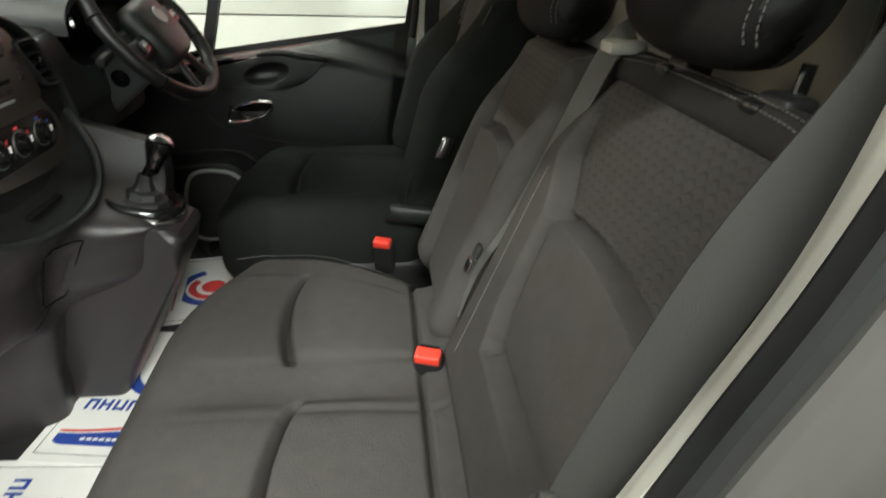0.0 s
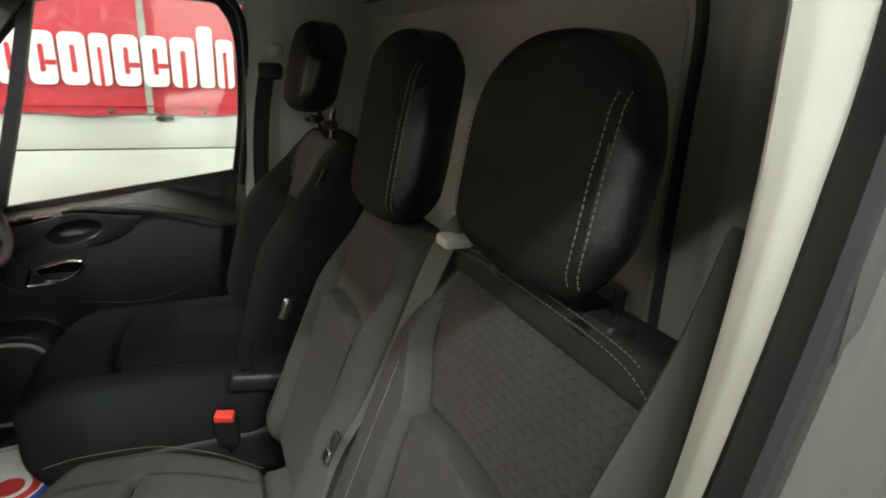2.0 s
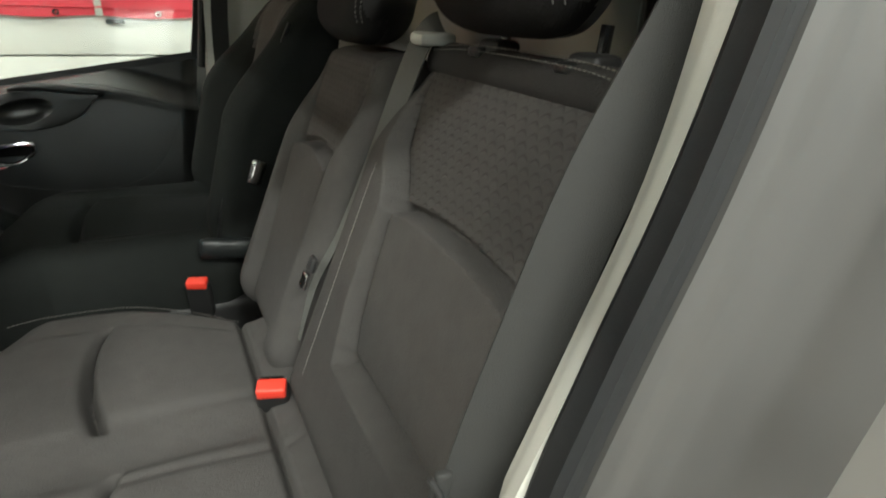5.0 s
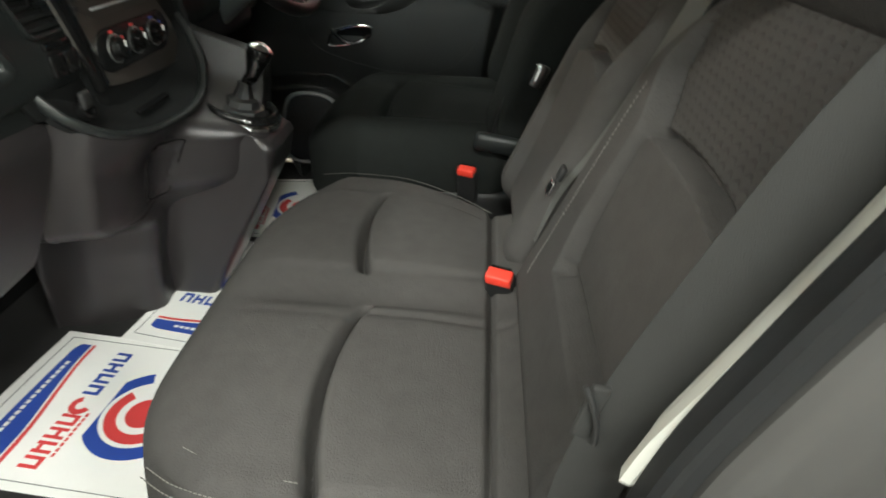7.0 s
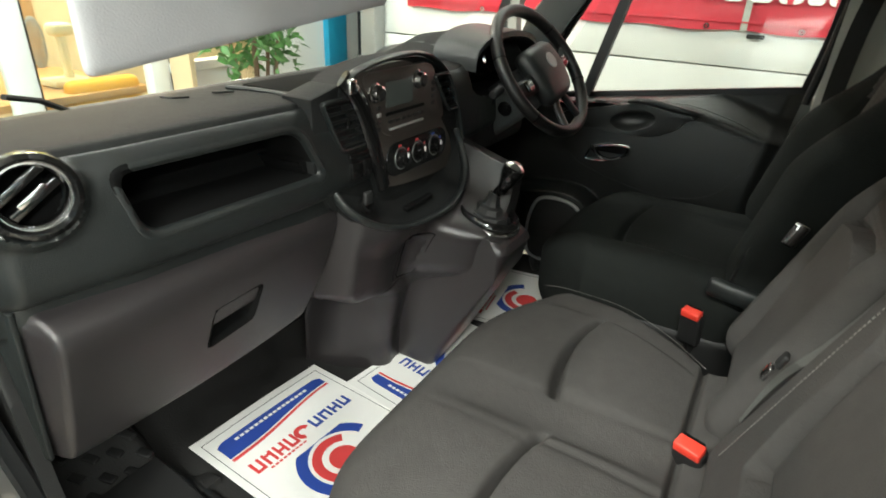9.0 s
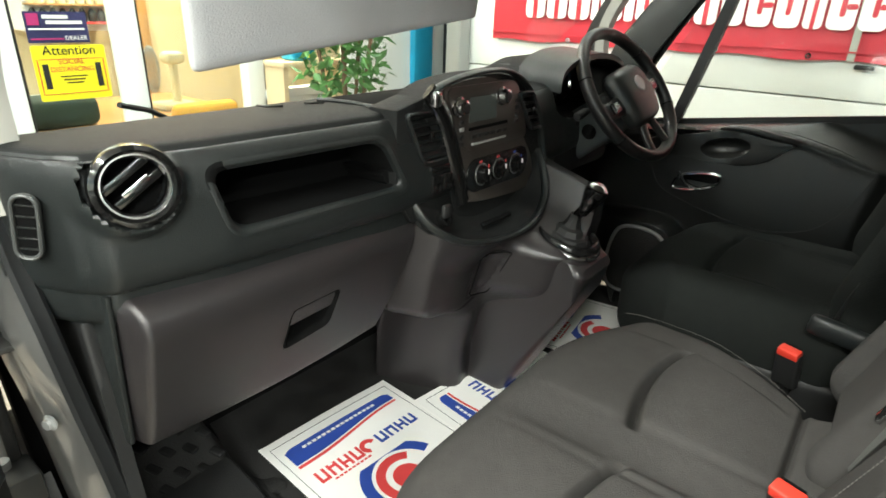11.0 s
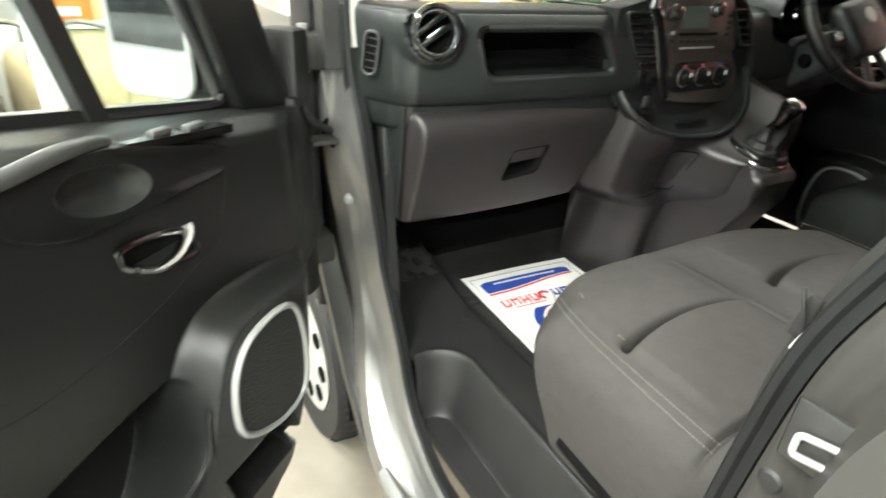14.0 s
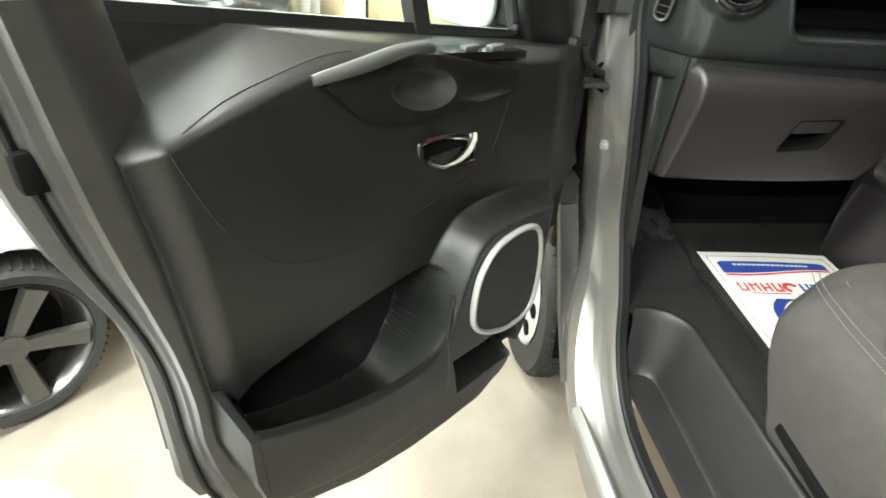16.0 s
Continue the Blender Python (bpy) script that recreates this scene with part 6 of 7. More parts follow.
def shelf_bowl(u, v):
    k = u * (len(shelf) - 1)
    i = min(int(k), len(shelf) - 2)
    p = shelf[i].lerp(shelf[i + 1], k - i)
    mid = math.sin(math.pi * u)
    q = Vector((-0.735, -0.075 + (p.y + 0.075) * 0.80, p.z + 0.020 + 0.050 * mid))
    r = p.lerp(q, v)
    return r + Vector((-0.016, 0, -0.020)) * math.sin(math.pi * v) * mid


part("shelf", sheet(shelf_bowl, 60, 12, lambda p: p + Vector((-0.02, 0, -0.012))), M_LID, cs)
part("stack_cheek", prism([(-0.375, 1.195), (-0.33, 1.13), (-0.20, 1.12), (-0.22, 1.25), (-0.30, 1.36), (-0.372, 1.345)], "x", -0.80, -0.731, 0.004), M_LID, cs)
part("shelf_recess", soft((0.006, 0.055, 0.004), 0.0039, pose(-0.700, -0.085, 1.083, 0, 25, 0), (4, 10, 4)), M_VOID, cs)
part("socket", lathe([(0.016, 0), (0.016, 0.012), (0.011, 0.014), (0.011, 0.0)], pose(-0.712, -0.262, 1.125, 0, 60), 20, True), M_PIANO, cs)
part("socket_lid", soft((0.005, 0.012, 0.014), 0.0049, pose(-0.702, -0.262, 1.145), (4, 6, 6)), M_BLACK, cs)
LIP = sorted((p.y, p.z, p.x) for p in shelf)
POCKET = [(-0.140, 0.895), (-0.085, 0.885), (-0.065, 1.008), (-0.125, 1.012)]


def lower(u, v):
    # the console's face below the shelf, wider above the knee line, down to the floor
    y = -0.325 + 0.475 * u
    top = lerp([(a, b) for a, b, c in LIP], y) - 0.004
    front = lerp([(a, c) for a, b, c in LIP], y) - 0.010
    z = top + (FLOOR - 0.01 - top) * v
    narrow = step(0.93, 0.80, z) * (1 - u)
    x = lerp([(0.56, -0.800), (0.70, -0.792), (0.82, -0.765), (0.88, -0.742), (0.97, -0.722), (1.06, -0.706), (1.3, -0.70)], z)
    x = front + (x - front) * step(0.0, 0.16, v)
    x -= 0.07 * step(0.10, 0.0, u) ** 2 + 0.13 * step(0.42, 0.0, u) ** 2 * step(0.90, 0.80, z)
    x += 0.014 * math.exp(-((u - 0.24) / 0.14) ** 2) + 0.15 * step(0.40, 0.68, u) ** 2 * step(0.0, 0.12, v) * lerp([(0.57, 0.25), (0.75, 0.65), (0.90, 1.0), (1.1, 1.0)], z)
    x -= 0.008 * narrow
    y += 0.165 * narrow
    x -= 0.0045 * math.exp(-(inside_by(POCKET, y, z) / 0.0022) ** 2)
    x -= 0.005 * math.exp(-((z - 0.874 - 0.06 * (y + 0.2)) / 0.003) ** 2) * step(0.45, 0.40, u)
    return (x, y, z)


part("lower_face", sheet(lower, 130, 150, lambda p: (-1.0, p[1], p[2])), M_LOWER, cs)
joint = []
for p in rounded_poly(POCKET, 0.012):
    u = (p.x + 0.325) / 0.475
    top = lerp([(a, b) for a, b, c in LIP], p.x) - 0.004
    joint.append(Vector(lower(u, (p.y - top) / (FLOOR - 0.01 - top))) + Vector((0.0035, 0, 0)))
part("pocket_joint", tube(joint, 0.0014, 5, True, up=(1, 0, 0)), M_VOID, cs)
part("pocket_catch", soft((0.003, 0.010, 0.004), 0.0029, pose(-0.735, -0.098, 0.998), (4, 6, 4)), M_VOID, cs)
part("gear_plinth", prism([(-0.80, 1.030), (-0.672, 1.026), (-0.55, 0.998), (-0.518, 0.985), (-0.508, 0.965), (-0.53, 0.90), (-0.70, FLOOR), (-0.82, FLOOR)], "y", -0.015, 0.145, 0.022, 4), M_LOWER, cs)
M_GEAR = pose(-0.600, 0.068, 1.012, 0, 13, 0)
part("gear_collar", sweep([M_GEAR @ Vector((q[0], q[1], 0.0)) for q in rounded(0.150, 0.132, 0.062, 8)], oval(0.008, 0.010, 10), True, up=(0, 0, 1)), M_CHROME, cs, "chrome gear collar")
part("collar_inner", sweep([M_GEAR @ Vector((q[0], q[1], 0.012)) for q in rounded(0.136, 0.118, 0.056, 8)], oval(0.010, 0.014, 10), True, up=(0, 0, 1)), M_PIANO, cs)
part("gaiter", lathe([(0.060, 0.0), (0.057, 0.010), (0.050, 0.013), (0.046, 0.024), (0.037, 0.027), (0.032, 0.040), (0.022, 0.044), (0.015, 0.06), (0.013, 0.075)], M_GEAR, 9), M_BLACK, cs, "black leather gaiter")
lev = smooth_line([(-0.596, 0.067, 1.050), (-0.585, 0.068, 1.075), (-0.572, 0.069, 1.095), (-0.556, 0.070, 1.120)], 6)
part("gear_stick", tube(lev, 0.011, 10, up=(0, 1, 0)), M_PIANO, cs)
M_KNOB = pose(-0.568, 0.070, 1.092, 0, 24, 0)
part("gear_knob", lathe([(0.010, -0.006), (0.0135, 0.0), (0.015, 0.014), (0.0195, 0.030), (0.0245, 0.046), (0.0265, 0.058), (0.0245, 0.068), (0.014, 0.074), (0.0, 0.075)], M_KNOB, 28), M_PIANO, cs, "gloss black gear knob")
part("knob_cap", lathe([(0.0215, 0.0705), (0.014, 0.0758), (0.0, 0.0766)], M_KNOB, 24), M_CHROME, cs, "chrome knob cap")
part("side_switch", box(-0.665, -0.63, 0.0, 0.03, 1.023, 1.03, 0.002), M_BLACK, cs)

# instrument cluster, column, wheel
cl = thing("instrument_cluster", "hooded instrument cluster with round dials", "dials", (-0.85, 0.42, 1.3))
part("face", box(-0.855, -0.835, 0.215, 0.575, 1.25, 1.385, 0.01), M_VOID, cl)
for y in (0.345, 0.42, 0.495):
    part("dial_rim", lathe([(0.036, 0), (0.040, 0.006), (0.043, 0.0)], pose(-0.832, y, 1.322, 0, 80), 28, True), M_CHROME, cl)
part("hood", sheet(lambda u, v: (-0.85 + 0.125 * v, 0.398 + 0.192 * math.cos(math.pi * (1 - u)), 1.335 + 0.072 * math.sin(math.pi * u) ** 0.7 - 0.01 * v), 28, 8, lambda p: p + Vector((0, 0, 0.014))), M_DASH, cl)
part("blank_panel", box(-0.80, -0.745, 0.24, 0.60, 1.09, 1.235, 0.03, 3), M_BLACK, cl)
W = Matrix.Translation((-0.645, 0.440, 1.313)) @ Matrix.Rotation(radians(10), 4, "X") @ Matrix.Rotation(radians(53.4), 4, "Y")
col = thing("steering_column", "black plastic steering column shroud with stalks", "column", (-0.7, 0.39, 1.2))
part("shroud", soft((0.066, 0.084, 0.125), 0.030, W @ pose(0.020, -0.010, -0.145), (14, 14, 18), lambda p: Vector((p.x * (1 - 0.12 * (p.z + 0.125) / 0.25), p.y * (1.06 - 0.16 * (p.z + 0.125) / 0.25), p.z))), M_COLUMN, col)
part("shroud_joint", tube([W @ Vector((0.006, -0.0985 + 0.045 * k / 8, -0.265 + 0.23 * k / 8)) for k in range(3, 8)], 0.0012, 6, up=(0, 1, 0)), M_VOID, col)
for a in (-1, 1):
    part("stalk", tube([W @ Vector((-0.012, a * 0.06, -0.062)), W @ Vector((-0.020, a * 0.12, -0.058)), W @ Vector((-0.022, a * 0.165, -0.052))], 0.0075, 8), M_BLACK, col)
    part("stalk_end", lathe([(0.0, -0.002), (0.0115, 0.0), (0.0125, 0.035), (0.009, 0.042), (0.0, 0.043)], W @ pose(-0.021, a * 0.145, -0.054, -90 * a), 14), M_BLACK, col)
knob = [(0.010, 0.0), (0.011, 0.018), (0.015, 0.022), (0.0155, 0.038), (0.011, 0.044), (0.0, 0.045)]
part("ignition", lathe([(0.021, 0), (0.021, 0.006), (0.012, 0.008), (0.0, 0.008)], W @ pose(0.030, -0.086, -0.105, 90), 18), M_PIANO, col)
part("column_knob", lathe(knob, W @ pose(-0.010, -0.080, -0.125, 90), 18), M_BLACK, col)

sw = thing("steering_wheel", "black leather three spoke steering wheel with silver badge", "steering wheel", (-0.6, 0.395, 1.305))
rim = [W @ Vector((0.179 * math.cos(a), 0.179 * math.sin(a), 0)) for a in [2 * math.pi * k / 84 for k in range(84)]]
part("rim", sweep(rim, oval(0.0155, 0.0175, 14), True, up=W.to_3x3() @ Vector((0, 0, 1))), M_VINYL, sw, "black leather rim")
for a in (-62, 62, -118, 118):
    c, s = math.cos(radians(a)), math.sin(radians(a))
    part("rim_seam", lathe([(0.0160, -0.001), (0.0182, -0.001), (0.0182, 0.001), (0.0160, 0.001)], W @ pose(0.179 * c, 0.179 * s, 0, 90, 0, a), 18, True), M_VOID, sw)


def airbag(p):
    # a shield: wide above, drawn in below, domed towards the driver
    k = max(-1.0, min(1.0, p.x / 0.082))
    w = 1 - 0.22 * max(0, k) ** 1.5 - 0.12 * max(0, -k) ** 3
    return Vector((p.x, p.y * w, p.z + 0.010 - 1.6 * (p.x ** 2 + p.y ** 2) * 0.9))


part("hub", soft((0.080, 0.084, 0.026), 0.0255, W @ pose(0.010, 0, 0.004), (24, 24, 10), airbag), M_DASH, sw, "grained airbag cover")
part("badge", lathe([(0.0, 0.0), (0.020, 0.0), (0.0225, 0.002), (0.019, 0.0045), (0.017, 0.0032), (0.0, 0.0038)], W @ pose(-0.010, 0, 0.0385), 30), M_SATIN, sw, "round silver badge")
for a in (-1, 1):
    line = [W @ Vector((0.012, a * 0.060, 0.006)), W @ Vector((0.014, a * 0.110, 0.000)), W @ Vector((0.008, a * 0.150, -0.003)), W @ Vector((0.0, a * 0.178, 0.0))]
    part("spoke", sweep(smooth_line(line, 5), oval(0.027, 0.010, 14), up=W.to_3x3() @ Vector((0, 0, 1)), scale=lambda t: 1.1 - 0.25 * math.sin(math.pi * t)), M_TRIM, sw)
    part("spoke_keys", soft((0.015, 0.019, 0.005), 0.0045, W @ pose(0.012, a * 0.116, 0.011), (8, 10, 4)), M_PIANO, sw)
    part("key_mark", soft((0.004, 0.010, 0.0015), 0.0014, W @ pose(0.010, a * 0.116, 0.0165), (4, 6, 3)), M_SATIN, sw)
    line = [W @ Vector((0.070, a * 0.020, 0.004)), W @ Vector((0.115, a * 0.036, 0.000)), W @ Vector((0.172, a * 0.050, 0.0))]
    part("lower_spoke", sweep(smooth_line(line, 5), oval(0.013, 0.009, 12), up=W.to_3x3() @ Vector((0, 0, 1))), M_TRIM, sw)

# ---- seats ----


def two_tone(ob, mat, pick):
    """Gives the faces that pick() chooses a second material."""
    ob.data.materials.append(mat)
    for p in ob.data.polygons:
        if pick(p.center):
            p.material_index = 1


FAR_EDGE = [(p.x, p.y) for p in smooth_line([(-0.56, -0.10, 0), (-0.50, -0.015, 0), (-0.447, 0.054, 0), (-0.39, 0.078, 0), (-0.329, 0.080, 0), (-0.26, 0.074, 0), (-0.209, 0.055, 0), (-0.147, 0.016, 0), (-0.10, -0.022, 0), (-0.048, -0.070, 0), (0.04, -0.115, 0)], 6)]


def seat_relief(x, y, lobes, near, far):
    """Heights of the sewn top: a deep cross seam in each lobe, with a plump panel behind it that two long seams bound."""
    h = 0.0
    for cy, hw, cx, bend in lobes:
        k = (y - cy) / hw
        d = x - cx - bend * k * k
        on = step(1.10, 0.94, abs(k))
        h -= on * 0.030 * math.exp(-(d / (0.010 if d < 0 else 0.0045)) ** 2)
        h += on * 0.015 * step(0.0, 0.014, d) * step(0.235, 0.06, d) * (1 - 0.35 * k * k)
        h += on * 0.004 * step(-0.012, -0.05, d) * step(-0.22, -0.10, d)
    for at, deep in ((near, 0.0030), (far, 0.0036)):
        h -= math.exp(-((y - at) / 0.0075) ** 2) * (deep * step(-0.29, -0.23, x) + 0.0012 * step(-0.48, -0.40, x))
    return h


def bench_shape(q):
    """Bench cushion in place: waterfall front, two seats with cross seams, a low crown, the far rear corner cut away."""
    x, y, z = q.x - 0.235, q.y - 0.355, q.z + 0.752
    top = step(0.78, 0.88, z)
    s = (y + 0.355) / 0.445
    if top > 0:
        z -= top * (0.016 * step(-0.40, -0.52, x) + 0.010 * abs(s) ** 3)
        z -= top * 0.010 * math.exp(-((y + 0.387) / 0.050) ** 2) * step(-0.52, -0.35, x)
        z += top * seat_relief(x, y, ((-0.575, 0.155, -0.268, 0.024), (-0.178, 0.142, -0.285, 0.022)), -0.444, -0.320)
        # groove before the backrests, and the flap that rises behind it
        z -= top * 0.014 * math.exp(-((x + 0.056) / 0.0055) ** 2)
        z += top * 0.020 * step(-0.050, 0.0, x)
    # rounded plan corners at the front
    c = step(0.30, 0.0, min(y + 0.80, 0.09 - y)) if x < -0.3 else 0
    x += 0.10 * c ** 2 * step(-0.30, -0.52, x)
    if y > -0.30:
        y = -0.30 + (y + 0.30) * (lerp(FAR_EDGE, x) + 0.30) / 0.39
    # the sides draw in below
    y = -0.355 + (y + 0.355) * (1 - 0.06 * step(0.80, 0.62, z))
    x += 0.10 * step(0.86, 0.60, z) * step(-0.25, -0.5, x)
    return Vector((x, y, z))


bn = thing("bench_seat", "dark grey cloth double passenger bench seat", "seat", (-0.2, -0.35, FLOOR))
part("cushion", soft((0.275, 0.445, 0.155), 0.06, None, (270, 270, 16), bench_shape), M_CLOTH, bn)
part("base", box(-0.40, 0.0, -0.72, -0.02, FLOOR - 0.001, 0.64, 0.01), M_BLACK, bn)
part("side_slot", soft((0.085, 0.008, 0.012), 0.0079, pose(-0.22, -0.778, 0.665, 0, 8, 0), (12, 4, 4)), M_VOID, bn)




def near_top(x, y):
    """The cushion's height along its rounded near edge."""
    out = max(0.0, -0.740 - y)
    return 0.9075 - 0.016 * step(-0.40, -0.52, x) - 0.010 * abs((y + 0.355) / 0.445) ** 3 - (0.06 - math.sqrt(0.06 ** 2 - out ** 2))


near = smooth_line([(-0.43, -0.716, 0), (-0.385, -0.737, 0), (-0.30, -0.752, 0), (-0.19, -0.760, 0), (-0.10, -0.765, 0), (-0.05, -0.767, 0)], 14)
part("stitching", joined(stitches([(p.x, p.y, near_top(p.x, p.y)) for p in near], gap=0.0058), stitches([(p.x, p.y - 0.012, near_top(p.x, p.y - 0.012)) for p in near], gap=0.0058)), M_THREAD, bn)
inner = smooth_line([(-0.40, -0.690, 0), (-0.34, -0.712, 0), (-0.26, -0.722, 0)], 10)
part("stitching", stitches([(p.x, p.y, near_top(p.x, p.y) + 0.001) for p in inner], gap=0.0058), M_THREAD, bn)
part("stitching", stitches([(a, b - 0.010, 0.8905) for a, b in FAR_EDGE if -0.43 < a < -0.05]), M_THREAD, bn)
LEAN = 21.5


def backrest_pose(y, foot_x=-0.008, foot_z=0.89, lean=LEAN):
    return Matrix.Translation((foot_x, y, foot_z)) @ Matrix.Rotation(radians(lean), 4, "Y")


def outer_left(z):
    """The inner edge of the centre panels beside the wing."""
    return lerp([(0.05, 0.060), (0.13, 0.080), (0.20, 0.103), (0.28, 0.111), (0.345, 0.112), (0.375, 0.132), (0.41, 0.165), (0.54, 0.205)], z)


def outer_seam(y):
    """The arched seam between the plain lower panel and the embossed upper one."""
    return 0.352 - 0.015 * ((y + 0.01) / 0.15) ** 2


def outer_back(q):
    """Outer backrest in its own frame: x towards the back, z along the back."""
    x, y, z = q.x + 0.055, q.y, q.z + 0.275
    if q.x < 0:
        left = outer_left(z)
        wing = step(left - 0.003, left + 0.016, y)
        rim = max(wing, step(0.150, 0.128, z) * step(-0.205, -0.18, y))
        x -= 0.028 * rim * step(0.50, 0.38, z)
        x -= 0.026 * step(0.180, 0.215, -y) * step(0.52, 0.30, z)
        inside = (1 - rim) * step(-0.190, -0.176, y)
        d = z - outer_seam(y)
        x += inside * 0.014 * math.exp(-((d - 0.004) / 0.0045) ** 2)
        x -= inside * 0.020 * step(0.003, -0.009, d) * lerp([(0.13, 0.35), (0.24, 0.7), (0.34, 1.0)], z)
        x += 0.012 * math.exp(-((y - left + 0.004) / 0.0045) ** 2) * step(0.13, 0.15, z) * step(0.53, 0.45, z)
        x += 0.010 * inside * math.exp(-((z - 0.152) / 0.0045) ** 2)
        x += 0.010 * math.exp(-((y + 0.186) / 0.005) ** 2) * step(0.05, 0.09, z) * step(0.50, 0.40, z)
        x += 0.02 * step(0.46, 0.56, z)
    y *= 1 - 0.06 * step(0.40, 0.56, z)
    return Vector((x, y, z))


BO = backrest_pose(-0.555)
ob = part("backrest", soft((0.055, 0.245, 0.275), 0.05, BO, (12, 220, 250), outer_back), M_CLOTH, bn)
two_tone(ob, M_QUILT, lambda c: -0.19 < c.y + 0.555 < outer_left((BO.inverted() @ c).z) and outer_seam(c.y + 0.555) + 0.003 < (BO.inverted() @ c).z < 0.538)
part("top_cover", soft((0.085, 0.225, 0.024), 0.020, BO @ pose(0.090, 0, 0.530), (10, 26, 8)), M_COVER, bn, "black top strip")
top = smooth_line([BO @ Vector((0.004, y, z)) for y, z in ((0.19, 0.535), (0.10, 0.542), (-0.08, 0.542), (-0.16, 0.532), (-0.20, 0.50), (-0.212, 0.44))], 10)
part("stitching", joined(stitches(top, lift=(-0.003, 0, 0.001)), stitches(top, lift=(0.006, 0, 0.006))), M_THREAD, bn)
wl = smooth_line([BO @ Vector((-0.018, 0.192, 0.42)), BO @ Vector((-0.0300, 0.168, 0.35)), BO @ Vector((-0.0318, 0.160, 0.2)), BO @ Vector((-0.0318, 0.156, 0.08))], 10)
part("stitching", stitches(wl, lift=(-0.001, 0, 0)), M_THREAD, bn)


def mid_back(q):
    x, y, z = q.x + 0.055, q.y, q.z + 0.27
    if q.x < 0:
        a = abs(y)
        edge = lerp([(0.05, 0.095), (0.35, 0.112), (0.45, 0.135), (0.54, 0.15)], z)
        x -= 0.026 * step(edge, edge + 0.03, a) * step(0.5, 0.33, z)
        seam = 0.352 - 0.015 * (y / 0.1) ** 2
        on = step(edge + 0.004, edge - 0.006, a)
        x += on * 0.013 * math.exp(-((z - seam - 0.004) / 0.0045) ** 2)
        x -= on * 0.018 * step(seam + 0.003, seam - 0.009, z) * lerp([(0.10, 0.3), (0.34, 1.0)], z)
        x += 0.011 * math.exp(-((a - edge) / 0.0045) ** 2)
        x += step(0.5, 0.54, z) * 0.02
    y *= 1 - 0.22 * step(0.30, 0.55, z)
    return Vector((x, y, z))


BM = backrest_pose(-0.118, -0.028)
ob = part("backrest", soft((0.055, 0.188, 0.27), 0.05, BM, (12, 160, 220), mid_back), M_CLOTH, bn)
two_tone(ob, M_QUILT, lambda c: abs(c.y + 0.118) < 0.115 and (BM.inverted() @ c).z > 0.350 - 0.015 * ((c.y + 0.118) / 0.1) ** 2)


def head(half, taper=0.42):
    def shape(q):
        x, y, z = q
        back = (x + half[0]) / (2 * half[0])
        y *= 1 - taper * step(0.2, 1.1, back)
        k = (z + half[2]) / (2 * half[2])
        y *= 1 - 0.16 * step(0.55, 1.05, k) - 0.10 * step(0.3, 0.0, k)
        x += 0.03 * (k - 0.5) - 0.012 * math.cos(math.pi * min(1, abs(y) / half[1]) * 0.5)
        z -= (0.062 * step(0.5, 1.0, k) - 0.020 * step(0.4, 0.0, k)) * min(1.2, abs(q.y) / half[1]) ** 3
        return Vector((x, y, z))
    return shape


def headrest(parent, cx, cy, cz, half, posts=True, stitch=True, lean=12, foot=()):
    P = pose(cx, cy, cz, 0, lean, 0)
    f = head(half)
    h = part("headrest", soft(half, min(half) * 0.75, P, (24, 36, 36), f), M_VINYL if stitch else M_HEAD, parent, "padded headrest")
    if stitch:
        # side seams where the cloth front meets the vinyl sides
        for s in (-1, 1):
            line = []
            for k in range(41):
                t = -0.92 + 1.84 * k / 40
                q = Vector((-half[0] * 0.97, s * half[1] * (0.80 + 0.13 * max(0.0, t) ** 1.6 + 0.22 * max(0.0, -t - 0.45) ** 1.3), t * half[2]))
                core = Vector([max(-(half[j] - min(half) * 0.75), min(half[j] - min(half) * 0.75, q[j])) for j in range(3)])
                d = q - core
                q = core + d.normalized() * min(half) * 0.75
                line.append(P @ (f(q) + Vector((-0.001, s * 0.0012, 0))))
            part("stitching", joined(stitches(line), stitches(line, lift=(0.004, s * 0.011, 0))), M_THREAD, h)
        two_tone(h, M_HEAD, lambda c: (P.inverted() @ c).x < -half[0] * 0.35 and abs((P.inverted() @ c).y) < half[1] * 0.84)
    if posts:
        for a, b, c in foot:
            part("post", tube([(a + 0.006, b, cz - half[2] * 0.86), (a, b, c - 0.03)], 0.006, 10, up=(0, 1, 0)), M_PIANO, h)
            part("post_guide", soft((0.017, 0.022, 0.010), 0.008, pose(a - 0.004, b, c), (6, 8, 5)), M_BLACK, h)
            part("guide_button", soft((0.010, 0.013, 0.006), 0.005, pose(a - 0.022, b + 0.012, c - 0.004), (5, 6, 4)), M_TRIM, h)
    return h


headrest(bn, 0.232, -0.530, 1.535, (0.060, 0.146, 0.124), lean=2, foot=[(0.222, -0.474, 1.397), (0.224, -0.636, 1.395)])
headrest(bn, 0.205, -0.135, 1.525, (0.060, 0.126, 0.148), posts=False, lean=4)
part("belt_slot", box(0.165, 0.215, -0.378, -0.338, 1.392, 1.408, 0.006), M_BEIGE, bn, "pale belt guide")


